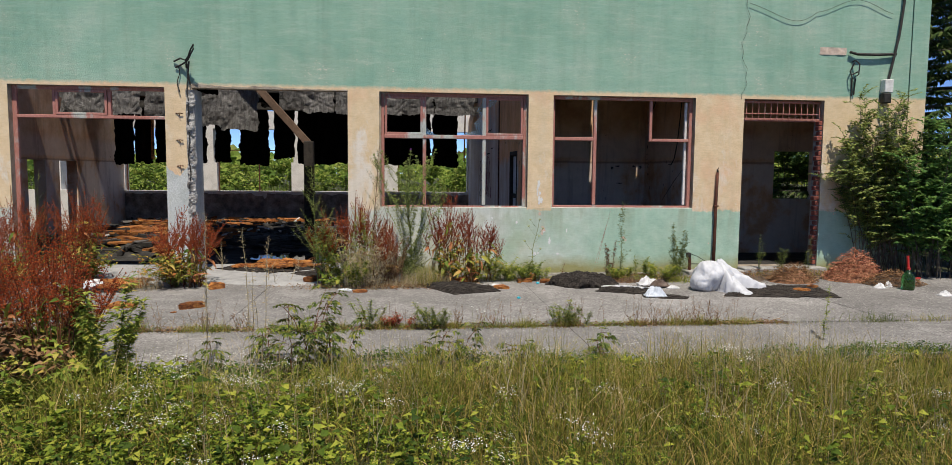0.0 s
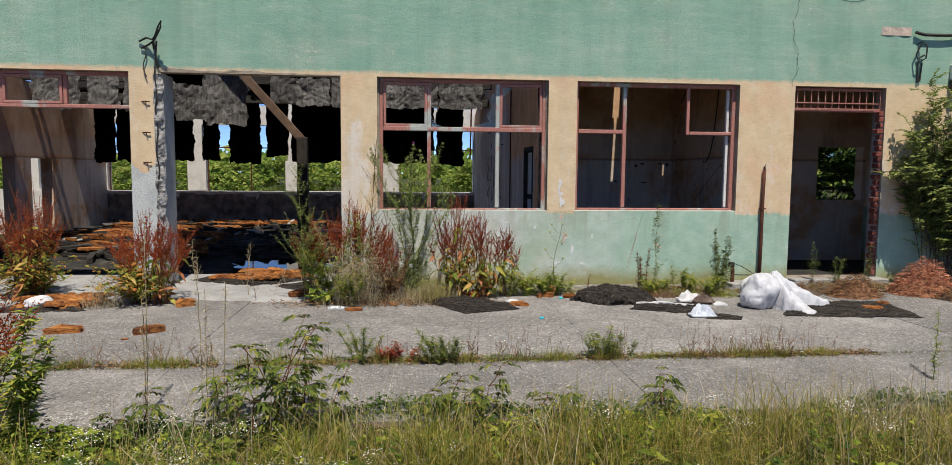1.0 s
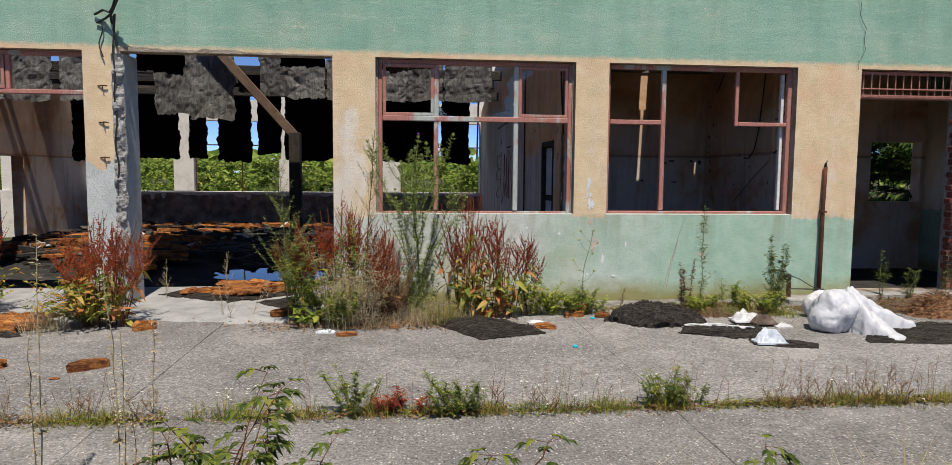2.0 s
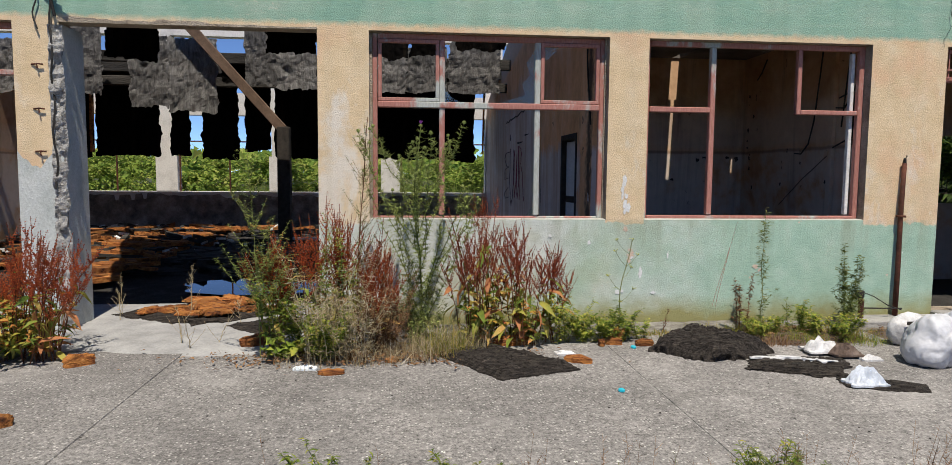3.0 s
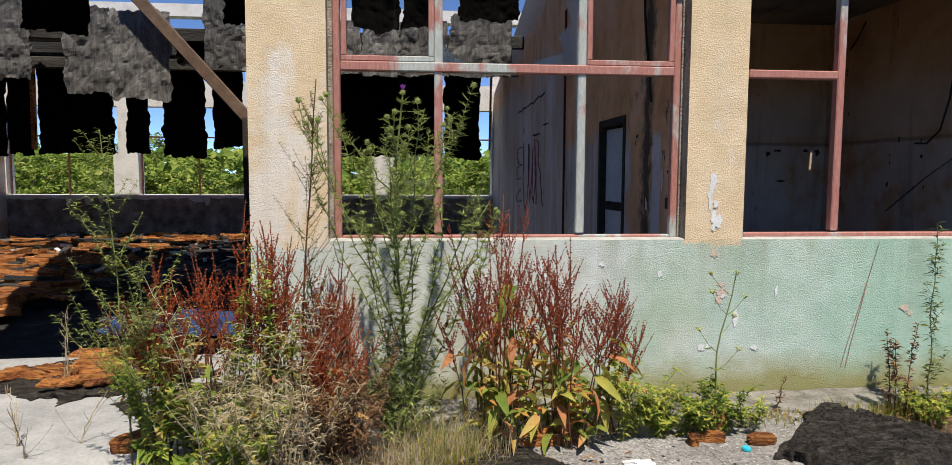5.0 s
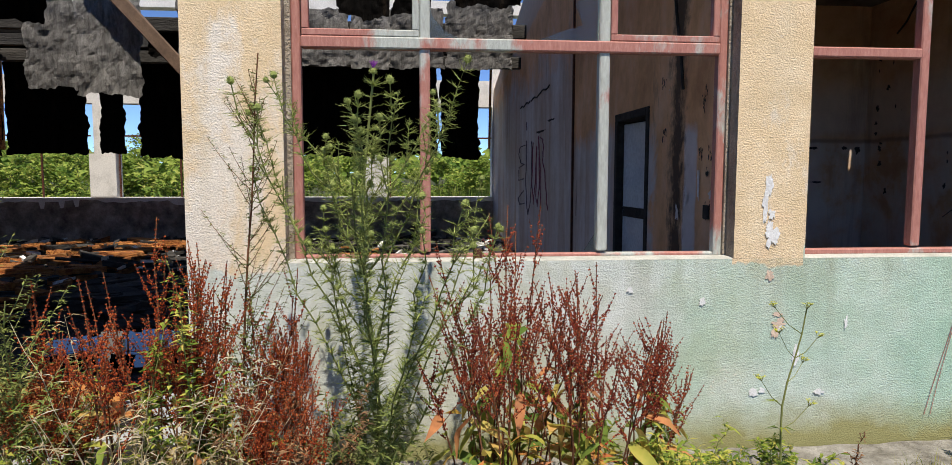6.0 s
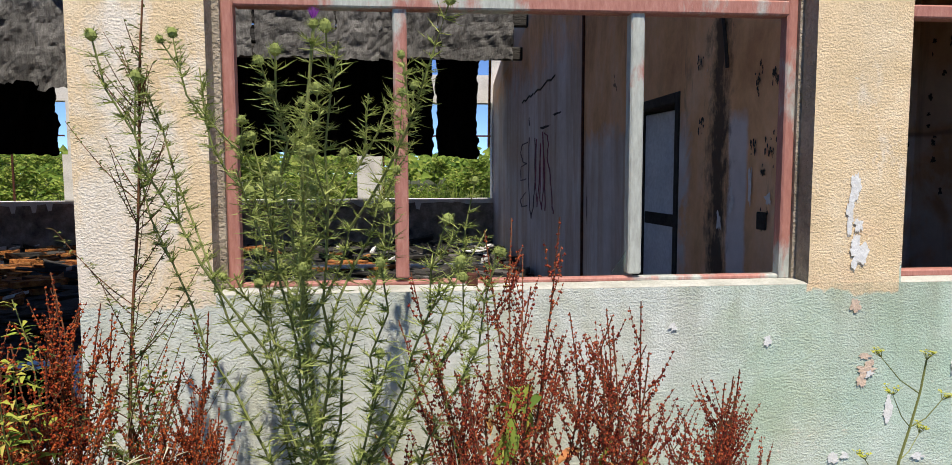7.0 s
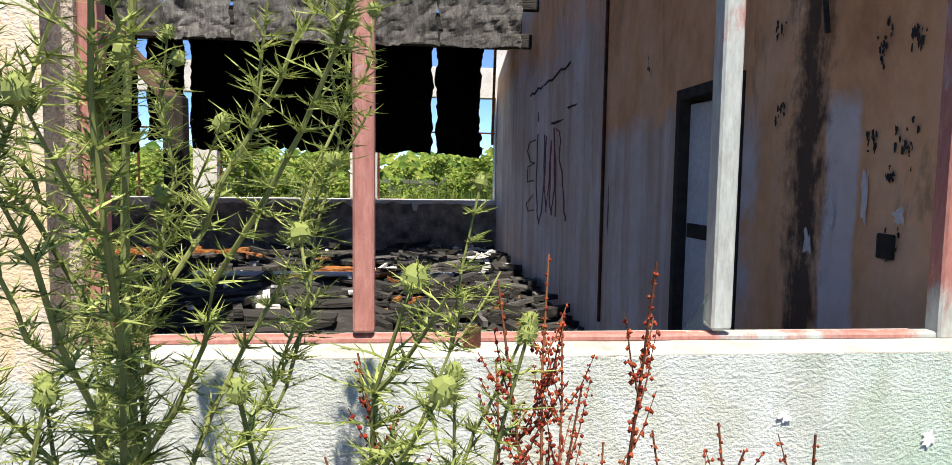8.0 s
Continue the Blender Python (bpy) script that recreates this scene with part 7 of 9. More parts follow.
tagged(part("joint_litter", mat_brown.mesh("joint_litter", L_BROWN), L_BROWN), "brown withered leaves matted in the pavement joint", "leaf litter", kind="stuff")
tagged(part("joint_stalks", stalks.mesh("joint_stalks", L_BROWN), L_BROWN), "thin dark dried stalks standing in the joint", "weeds", kind="stuff")
daisies = Pile()
r = random.Random(8)
stm = Pile()
for k in range(46):
    x, y = r.choice((-0.9, -0.6, 0.5, 1.2, 1.4, 3.3)) + r.gauss(0, 0.2), JOINT + r.gauss(0, 0.06)
    h = r.uniform(0.05, 0.24)
    top = V(x + r.gauss(0, 0.02), y + r.gauss(0, 0.02), GROUND + h)
    stm.rod([V(x, y, GROUND - 0.02), top], 0.0012, 3)
    for q in range(7):
        daisies.leaf(top, rand_dir(r, 0.2), V(0, 0, 1), 0.013, 0.008, 0.1)
fl = tagged(part("small_flowers", daisies.mesh("small_flowers", L_WHITE), L_WHITE), "small white flowers in the pavement joint", "flowers", kind="stuff")
part("stalk", stm.mesh("stalk", L_STEM), L_STEM, fl)

# the verge: grass, leafy weeds, white flowers
def verge_line(x):
    """Where the growth ends on the slab."""
    return -4.60 + 0.16 * np.sin(x * 1.7 + 0.6) + 0.08 * np.sin(x * 4.3) + 0.05 * np.sin(x * 9.1)


def patchy(x, y):
    return 0.5 + 0.22 * np.sin(x * 1.3 + y * 2.0) + 0.16 * np.sin(x * 4.1 - y * 5.3) + 0.12 * np.sin(x * 9.7 + y * 7.1)


def verge(g, n):
    x = g.uniform(-5.5, 7.5, n)
    d = 3.0 * g.uniform(0, 1, n) ** 1.1
    y = verge_line(x) - 0.1 - d
    k = np.where(x > 0.9, 1.0, 0.72) * (0.35 + patchy(x, y)) * np.clip(0.12 + d / 1.1, 0.12, 1)
    return x, y, np.full(n, -0.13), k


v, f = blades(64000, verge, 0.08, 0.40, 0.0058, 1, 0.95)
tagged(part("verge_grass", raw("verge_grass", v, f, L_VERGE), L_VERGE), "long mixed green and straw grass of the verge", "grass", kind="stuff")


def tussocks(g, n):
    c = g.choice([-3.4, -1.6, -0.9, -0.1, 0.5, 1.3, 1.9, 2.4, 2.9, 3.3, 3.9, 4.6, 5.4], n)
    x = c + g.normal(0, 0.16, n)
    y = -5.0 - 0.55 * np.abs(np.sin(c * 5.1)) - np.abs(g.normal(0, 0.35, n))
    return x, y, np.full(n, -0.13), 0.7 + 0.3 * np.abs(np.sin(c * 3.3))


v, f = blades(9000, tussocks, 0.25, 0.58, 0.0048, 5, 0.85)
tagged(part("verge_tussocks", raw("verge_tussocks", v, f, L_GRASS), L_GRASS), "arching tussocks of long grass in the verge", "grass", kind="stuff")


def verge_back(g, n):
    x, y = g.uniform(-15, 15, n), g.uniform(-14, -6.8, n)
    return x, y, np.full(n, -0.14), np.ones(n)


v, f = blades(52000, verge_back, 0.08, 0.26, 0.011, 2, 0.8)
tagged(part("verge_grass", raw("verge_grass", v, f, L_VERGE), L_VERGE), "long mixed green and straw grass farther from the wall", "grass", kind="stuff")


def dry_part(g, n):
    c = g.choice([0.2, 2.3, 2.9, 3.0, 3.6, 1.2, -0.7], n)
    x = c + g.normal(0, 0.28, n)
    y = -4.9 - np.abs(g.normal(0, 0.8, n))
    return x, y, np.full(n, -0.12), np.ones(n)


v, f = blades(2400, dry_part, 0.20, 0.60, 0.0034, 3, 0.65)
tagged(part("dry_verge_grass", raw("dry_verge_grass", v, f, L_DRY), L_DRY), "dry straw stalks in the verge", "grass", kind="stuff")

herb, white = Pile(), Pile()
r = random.Random(17)
for k in range(6400):
    x = r.gauss(-0.6, 3.0)
    y = float(verge_line(x)) - 0.02 - 2.6 * r.random() ** 1.3
    p = float(patchy(x * 1.3 + 2, y))
    if r.random() > (1.15 * p + (0.25 if x < 0.6 else -0.12)):
        continue
    h = r.uniform(0.05, 0.32) * min(1, max(0.22, (-4.5 - y) / 0.9)) * (0.7 + 0.6 * p)
    d = rand_dir(r)
    top = V(x + d.x * 0.07, y + d.y * 0.07, -0.13 + h)
    sz = r.choice((0.022, 0.03, 0.038, 0.05, 0.07)) * r.uniform(0.8, 1.2)
    slim = r.choice((0.28, 0.42, 0.62))
    for q in range(16 if sz < 0.04 else 9):
        u = r.uniform(0.25, 1)
        herb.leaf(V(x, y, -0.13).lerp(top, u), rand_dir(r, 0.3), V(0, 0, 1) + rand_dir(r) * 0.7, sz * r.uniform(0.6, 1.25), sz * slim * r.uniform(0.8, 1.2), r.uniform(0.1, 0.5))
    if r.random() < 0.03 and y < -5.0:
        for q in range(40):
            c = top + V(r.gauss(0, 0.045), r.gauss(0, 0.045), 0.06 + r.gauss(0, 0.012))
            white.leaf(c, rand_dir(r, 0.3), V(0, 0, 1), 0.010, 0.008, 0.1)
tagged(part("verge_herbs", herb.mesh("verge_herbs", L_HERB), L_HERB), "broad-leaved green weeds of the verge", "weeds", kind="stuff")
tagged(part("verge_flowers", white.mesh("verge_flowers", L_WHITE), L_WHITE), "clusters of small white flowers in the verge", "flowers", kind="stuff")
# low creeping edge spilling on the slab
edge = Pile()
for k in range(11000):
    x = r.uniform(-4, 6.5)
    y = float(verge_line(x)) - 0.06 - abs(r.gauss(0, 0.16)) + 0.05 * r.random()
    edge.leaf(V(x, y, GROUND - 0.01 + 0.07 * r.random() ** 1.5), rand_dir(r, 0.2), V(0, 0, 1) + rand_dir(r) * 0.4, r.uniform(0.02, 0.05), r.uniform(0.01, 0.022), 0.35)
tagged(part("creeping_edge", edge.mesh("creeping_edge", L_CREEP), L_CREEP), "creeping green leaves spilling over the slab edge", "weeds", kind="stuff")


# ---- bushes and trees ----
def shrub(name, x, y, z, clumps, leaf, width, material, seed, label, per=260, category="bush", bark=None):
    """Limbs from one foot to uneven clumps of leaves; clumps: (dx, dy, dz, rx, ry, rz)."""
    r = random.Random(seed)
    ob = thing(name, label, category, (x, y, z))
    limbs, lv = Pile(), Pile()
    for cx, cy, cz, rx, ry, rz in clumps:
        limbs.rod([V(cx * 0.75 + r.gauss(0, 0.05), cy * 0.6 + r.gauss(0, 0.05), 0), V(cx * 0.8, cy * 0.7, cz * 0.5), V(cx * 0.85, cy * 0.85, cz * 0.9), V(cx, cy, cz + rz * 0.5)], 0.011, 5, 0.25)
        for k in range(14):
            d = rand_dir(r, r.uniform(-0.5, 1.2))
            e = V(cx + d.x * rx, cy + d.y * ry, cz + d.z * rz)
            limbs.rod([V(cx, cy, cz * 0.95), V(cx, cy, cz).lerp(e, 0.55), e], 0.005, 3, 0.4)
            for q in range(per // 14):
                u = r.random() ** 0.6
                p = V(cx, cy, cz).lerp(e, u) + V(r.gauss(0, 1) * rx, r.gauss(0, 1) * ry, r.gauss(0, 1) * rz) * 0.17
                lv.leaf(p, rand_dir(r, -0.1), V(0, 0, 1) + rand_dir(r) * 0.7, leaf * r.uniform(0.6, 1.2), width * r.uniform(0.7, 1.2), 0.25)
    part("trunk", limbs.mesh("trunk", M_BARK), M_BARK, ob)
    part("crown", lv.mesh("crown", material), material, ob)
    return ob


def spray_shrub(name, x, y, z, sprays, leaf, width, material, seed, label, category="bush"):
    """Arching branches with side twigs, leaves alternating along them; sprays: foot, tip, bow height, twigs."""
    r = random.Random(seed)
    ob = thing(name, label, category, (x, y, z))
    limbs, lv = Pile(), Pile()
    for a, b, bow, twigs in sprays:
        a, b = V(*a), V(*b)
        line = lambda u, a=a, b=b, bow=bow: a.lerp(b, u) + V(0, 0, bow * math.sin(u * math.pi))
        pts = [line(i / 8) + V(r.gauss(0, 1), r.gauss(0, 1), r.gauss(0, 1)) * 0.012 for i in range(9)]
        limbs.rod(pts, 0.008, 4, 0.3)
        for q in range(twigs):
            u = r.uniform(0.25, 1.0)
            o = line(u)
            d = (rand_dir(r, r.uniform(-0.2, 0.9)) + (b - a).normalized() * 0.6).normalized()
            ln = r.uniform(0.12, 0.42) * (1.25 - 0.5 * u)
            tw = [o, o + d * ln * 0.5 + V(0, 0, 0.02), o + d * ln - V(0, 0, 0.12 * ln)]
            limbs.rod(tw, 0.0025, 3, 0.4)
            m = max(5, int(ln / 0.016))
            side = d.cross(V(0, 0, 1)).normalized() if abs(d.z) < 0.95 else V(1, 0, 0)
            for i in range(m):
                w = (i + 0.5) / m
                p = tw[0].lerp(tw[1], w * 2) if w < 0.5 else tw[1].lerp(tw[2], w * 2 - 1)
                dd = (side * (1 if i % 2 else -1) + d * 0.6 + rand_dir(r) * 0.45).normalized()
                lv.leaf(p, dd, V(0, -0.35, 1) + rand_dir(r) * 0.5, leaf * r.uniform(0.55, 1.15), width * r.uniform(0.7, 1.15), r.uniform(0.05, 0.4))
    part("trunk", limbs.mesh("trunk", M_BARK), M_BARK, ob)
    part("crown", lv.mesh("crown", material), material, ob)
    return ob


r = random.Random(77)
vine = []
for k in range(46):
    fx, tx = r.uniform(-0.45, 0.35), r.uniform(-0.95, 0.35)
    tz = r.uniform(0.9, 2.75) if tx > -0.75 else r.uniform(1.2, 2.2)
    vine.append(((fx, 0.30, 0.0), (tx, r.uniform(0.02, 0.40), tz), r.uniform(0.05, 0.35), 24))
vine += [((0.0, 0.2, 0.9), (-1.25 + 0.1 * k, 0.0, 1.45 + 0.06 * k), 0.12, 10) for k in range(4)]
spray_shrub("climbing_shrub", 7.72, -0.50, GROUND, vine, 0.066, 0.036, L_VINE, 3, "sprawling olive-green shrub leaning on the stucco wall")
big = []
for k in range(110):
    a = r.uniform(0, 6.283)
    fx, fy = r.uniform(-0.2, 1.4), r.uniform(-0.2, 0.3)
    big.append(((fx, fy, 0.0), (fx + math.cos(a) * r.uniform(0.1, 0.7), fy + math.sin(a) * r.uniform(0.1, 0.55), r.uniform(0.35, 2.35)), r.uniform(0.05, 0.35), 24))
spray_shrub("green_bush", 8.15, -0.55, GROUND, big, 0.080, 0.044, L_BUSH, 4, "dense dark green bush beside the corner of the building")


def conifer(x, y, z, h, spread, seed, label):
    r = random.Random(seed)
    ob = thing("conifer", label, "tree", (x, y, z))
    wood, nd = Pile(), Pile()
    wood.rod([V(0, 0, 0), V(0.05, 0, h * 0.5), V(0, 0, h)], 0.16, 8, 0.15)
    lev = 0.6
    while lev < h - 0.2:
        rad = spread * (1 - lev / h) ** 0.8 + 0.15
        for k in range(9):
            a = r.uniform(0, 6.283)
            d = V(math.cos(a), math.sin(a), -0.12)
            L = rad * r.uniform(0.7, 1.1)
            pts = [V(0, 0, lev) + d * L * u + V(0, 0, 0.12 * L * u * u) for u in (0, 0.35, 0.7, 1)]
            wood.rod(pts, 0.022, 4, 0.25)
            side = V(-d.y, d.x, 0)
            for q in range(int(26 * L)):
                u = r.uniform(0.2, 1)
                p = V(0, 0, lev) + d * L * u + V(0, 0, 0.12 * L * u * u)
                for sg in (-1, 1):
                    dd = (d * 0.8 + side * sg * r.uniform(0.4, 1.0) + V(0, 0, -0.35 * r.random())).normalized()
                    nd.leaf(p, dd, V(0, 0, 1), r.uniform(0.12, 0.3), 0.055, 0.2)
        lev += r.uniform(0.22, 0.34)
    part("trunk", wood.mesh("trunk", M_BARK), M_BARK, ob)
    part("crown", nd.mesh("crown", L_CONIFER), L_CONIFER, ob)


conifer(10.6, 3.2, -0.2, 9.5, 2.6, 5, "tall dark green conifer beyond the building corner")
conifer(13.6, 5.5, -0.2, 11.0, 3.0, 6, "tall dark green conifer beyond the building corner")
conifer(9.6, 7.0, -0.2, 7.5, 2.2, 7, "dark conifer behind the building")

shrub("young_tree", 9.05, 4.5, -0.2, [(random.Random(q).uniform(-0.9, 0.9), random.Random(q + 50).uniform(-0.6, 0.6), 0.8 + 0.16 * q, 0.5, 0.4, 0.35) for q in range(14)], 0.10, 0.05, L_CREEP, 9, "dark green young tree behind the end room", 1100, "tree")

# thicket and tall herbs behind the hall
r = random.Random(31)
for k, (x, y, w, h) in enumerate(((-11.5, 17.0, 1.7, 1.9), (-9.4, 15.5, 1.5, 1.7), (-7.4, 16.0, 1.5, 1.9), (-6.0, 15.0, 1.1, 1.4), (-4.6, 18.5, 1.7, 2.2), (-2.6, 20.0, 1.7, 2.0), (-0.6, 17.0, 1.1, 1.2), (1.4, 21.0, 1.8, 2.0), (3.6, 19.0, 1.6, 1.9), (-8.6, 21.0, 2.2, 2.6), (-13.5, 20, 2.2, 2.8), (5.8, 24.0, 2.2, 2.6))):
    cl = [(r.uniform(-w, w), r.uniform(-0.8, 0.8), r.uniform(0.25, h), r.uniform(0.4, 0.75), 0.5, r.uniform(0.3, 0.5)) for q in range(14)]
    shrub("thicket_bush", x, y, -0.25, cl, 0.16, 0.085, L_FAR, 40 + k, "bright green wild bush behind the ruin", 240)


def meadow(g, n):
    x, y = g.uniform(-22, 14, n), 11.6 + 16 * g.uniform(0, 1, n) ** 1.3
    return x, y, np.full(n, -0.28), 0.8 + 0.3 * np.sin(x * 0.9) + 0.1 * np.sin(y * 1.7)


v, f = blades(30000, meadow, 0.5, 1.35, 0.03, 4, 0.25)
tagged(part("meadow", raw("meadow", v, f, L_FAR), L_FAR), "tall bright green herbs behind the ruin", "grass", kind="stuff")
far = Pile()
for k in range(5200):
    a = r.uniform(-1.15, 1.15)
    d = r.uniform(70, 95)
    p = V(math.sin(a) * d, math.cos(a) * d, 0)
    top = 3.2 + 1.6 * noise.noise((p.x * 0.08, p.y * 0.08, 0)) + 0.8 * noise.noise((p.x * 0.3, 1, 0))
    p.z = top * r.random() ** 0.6
    far.leaf(p, rand_dir(r, 0.2), V(0, -1, 0.5) + rand_dir(r) * 0.7, r.uniform(1.2, 2.2), r.uniform(0.9, 1.4), 0.2)
tagged(part("far_woods", far.mesh("far_woods", L_FAR), L_FAR), "distant line of green woods", "woods", kind="stuff")

for ob in list(scene.objects):
    if ob.parent is not None and ob.name.split(".")[0] in ("stalk", "foliage", "seed_head", "flower_cluster", "petals"):
        ob["kind"] = "stuff"


# ---- loose things on the pavement ----
def sheet(corners, thick, bumpiness, seed, material, lift=0.0, n=84, ragged=0.045, crease=7.0):
    """A flat ragged sheet over four corners (x, y), lying on the ground."""
    bm = bmesh.new()
    a, b, c, d = [Vector(p) for p in corners]
    for j in range(n + 1):
        for i in range(n + 1):
            u, w = i / n, j / n
            p = a.lerp(b, u).lerp(d.lerp(c, u), w)
            rim = min(i, n - i, j, n - j)
            if rim < 4:
                p = p + Vector((noise.noise((p.x * 5, p.y * 5, seed)), noise.noise((p.x * 5, p.y * 5, seed + 9)))) * ragged * 1.2 * (1 - rim / 4)
                p = p + Vector((noise.noise((p.x * 25, p.y * 25, seed)), noise.noise((p.x * 25, p.y * 25, seed + 9)))) * ragged * 0.5 * (1 - rim / 4)
            e = min(u, 1 - u, w, 1 - w)
            h = thick * min(1, 0.2 + e * 9) + bumpiness * (0.5 + noise.noise((p.x * crease, p.y * crease, seed))) * min(1, e * 6 + 0.1) + min(1, e * 12) * bumpiness * 0.35 * abs(noise.noise((p.x * 15, p.y * 19, seed))) + bumpiness * 0.15 * noise.noise((p.x * 42, p.y * 40, seed))
            cell, spots = noise.voronoi((p.x * 7 + 0.7 * noise.noise((p.x * 6, p.y * 6, seed)), p.y * 11 + 0.7 * noise.noise((p.x * 6, p.y * 6, seed + 5)), seed))
            gap = min(1, (cell[1] - cell[0]) / 0.14)
            plate = 0.5 + 0.5 * noise.noise(spots[0] * 7.3)
            h += (bumpiness * 0.55 * plate * gap + bumpiness * 0.25 * gap * cell[0]) * min(1, e * 12)
            h = 0.35 * h + 0.65 * 0.014 * math.floor(h / 0.014 + 0.5)
            bm.verts.new((p.x, p.y, GROUND + lift + max(0.006, h)))
    bm.verts.ensure_lookup_table()
    for j in range(n):
        for i in range(n):
            k = j * (n + 1) + i
            bm.faces.new([bm.verts[k], bm.verts[k + 1], bm.verts[k + n + 2], bm.verts[k + n + 1]])
    edge = [e for e in bm.edges if e.is_boundary]
    got = bmesh.ops.extrude_edge_only(bm, edges=edge)
    for v in got["geom"]:
        if isinstance(v, bmesh.types.BMVert):
            v.co.z = GROUND + lift - 0.004
    bmesh.ops.recalc_face_normals(bm, faces=bm.faces)
    return bm


FELT = "black crumpled piece of roofing felt on the pavement"
tagged(part("felt_mat", sheet(((0.58, -1.03), (0.96, -1.66), (1.56, -1.44), (0.92, -0.66)), 0.028, 0.034, 1, M_MAT, 0.0, 120, 0.03, 4.0), M_MAT), FELT, "roofing felt", "felt pieces outside")
tagged(part("felt_mat", sheet(((2.26, -0.98), (2.66, -1.34), (3.24, -1.08), (2.78, -0.38)), 0.075, 0.055, 2, M_MAT, 0.0, 110, 0.08, 4.0), M_MAT), "thick black layered roofing felt on the pavement", "roofing felt", "felt pieces outside")
tagged(part("felt_mat", sheet(((2.82, -1.54), (3.40, -1.76), (3.68, -1.38), (2.98, -1.20)), 0.012, 0.028, 3, M_MAT, 0.0, 100, 0.08, 4.0), M_MAT), FELT, "roofing felt", "felt pieces outside")
tagged(part("felt_mat", sheet(((3.25, -1.95), (3.75, -2.12), (3.85, -1.95), (3.35, -1.72)), 0.006, 0.015, 4, M_MAT), M_MAT), FELT, "roofing felt", "felt pieces outside")
tagged(part("felt_mat", sheet(((4.35, -1.95), (5.75, -2.15), (5.95, -1.35), (4.65, -1.12)), 0.012, 0.022, 5, M_MAT, 0.0, 110, 0.06, 4.0), M_MAT), "wide dark roofing felt under the white sack", "roofing felt", "felt pieces outside")
tagged(part("felt_mat", sheet(((-1.30, 0.02), (-0.82, -0.42), (-0.45, 0.05), (-0.80, 0.45)), 0.012, 0.02, 6, M_MAT, 0.03), M_MAT), "dark roofing felt on the apron of the bay", "roofing felt", "felt pieces outside")

# rotten wood pieces
def crumble(x, y, l, w, h, rot, seed, label, lift=0.0, material=None):
    """A crumbling wood lump, split along the grain."""
    m = material or M_ORANGE
    bm = bmesh.new()
    bmesh.ops.create_cube(bm, size=1)
    bmesh.ops.subdivide_edges(bm, edges=bm.edges[:], cuts=4, use_grid_fill=True)
    for v in bm.verts:
        x0, y0, z0 = v.co
        k = 1 - 0.35 * (abs(x0) * 2) ** 3
        g = noise.noise((x0 * 3, y0 * 8, seed)) * 0.5 + noise.noise((x0 * 9, y0 * 14, seed)) * 0.25
        v.co = (x0 * l * (1 + 0.25 * noise.noise((y0 * 6, z0 * 3, seed))), y0 * w * k * (1 + 0.3 * noise.noise((x0 * 4, seed, 1))), max(-0.5, z0 + (0.8 * g if z0 > -0.3 else 0)) * h * (k if z0 > 0 else 1))
    bm.normal_update()
    ob = part("rotten_wood", bm, m)
    ob.matrix_basis = pose(x, y, GROUND + lift + h * 0.5, 0, 0, rot)
    return tagged(ob, label, "wood piece", "rotten wood outside")


OR = "crumbling orange piece of rotten wood on the pavement"
for k, (x, y, l, w, h, rot) in enumerate(((-1.98, -2.36, 0.26, 0.09, 0.07, 35), (-2.75, -2.30, 0.30, 0.10, 0.06, 12), (-2.05, -1.10, 0.20, 0.08, 0.08, 40), (-0.92, -0.60, 0.22, 0.13, 0.08, 20), (1.18, -0.66, 0.30, 0.09, 0.06, 8),
                                          (1.60, -1.22, 0.20, 0.08, 0.04, -25), (2.02, -0.70, 0.16, 0.06, 0.05, -20), (2.12, -0.58, 0.14, 0.08, 0.10, 40), (1.92, -0.74, 0.08, 0.05, 0.05, 80), (2.28, -0.76, 0.14, 0.06, 0.05, 0), (-0.22, -1.42, 0.17, 0.07, 0.03, 5),
                                          (0.2, -1.12, 0.10, 0.06, 0.03, 30), (-3.15, -2.3, 0.12, 0.06, 0.04, 0), (-2.1, -2.6, 0.06, 0.04, 0.015, 0), (5.45, -1.75, 0.2, 0.08, 0.03, -10), (5.75, -1.5, 0.14, 0.08, 0.03, 10))):
    crumble(x, y, l, w, h, rot, k * 1.7, OR, 0.03 if x > 5 else 0.0)
def flaky_sheet(outline, count, lift, seed, label):
    """A rotten sheet: a dark bed with orange flakes of wood lying over one another."""
    ob = thing("rotten_sheet", label, "wood sheet")
    bed = part("bed", sheet(outline, 0.012, 0.03, seed, M_MAT, lift, 46, 0.09, 5.0), M_MAT, ob, "dark rotten felt bed")
    r = random.Random(seed)
    a, b, c, d = [Vector(p) for p in outline]
    for k in range(count):
        u, w = r.uniform(0.10, 0.90), r.uniform(0.14, 0.92)
        p = a.lerp(b, u).lerp(d.lerp(c, u), w)
        l, h, t = r.uniform(0.14, 0.42), r.uniform(0.07, 0.20), r.gauss(0.05, 0.25)
        q = [p + Vector((l * i * math.cos(t) - h * j * math.sin(t), l * i * math.sin(t) + h * j * math.cos(t))) for i, j in ((-0.5, -0.4), (0.45, -0.5), (0.5, 0.45), (-0.4, 0.5))]
        part("flake", sheet(q, 0.012, 0.022, seed + 3.1 * k, M_ORANGE, lift + 0.02 + 0.05 * k / count, 13, 0.07, 9.0), M_ORANGE, ob)
    return ob


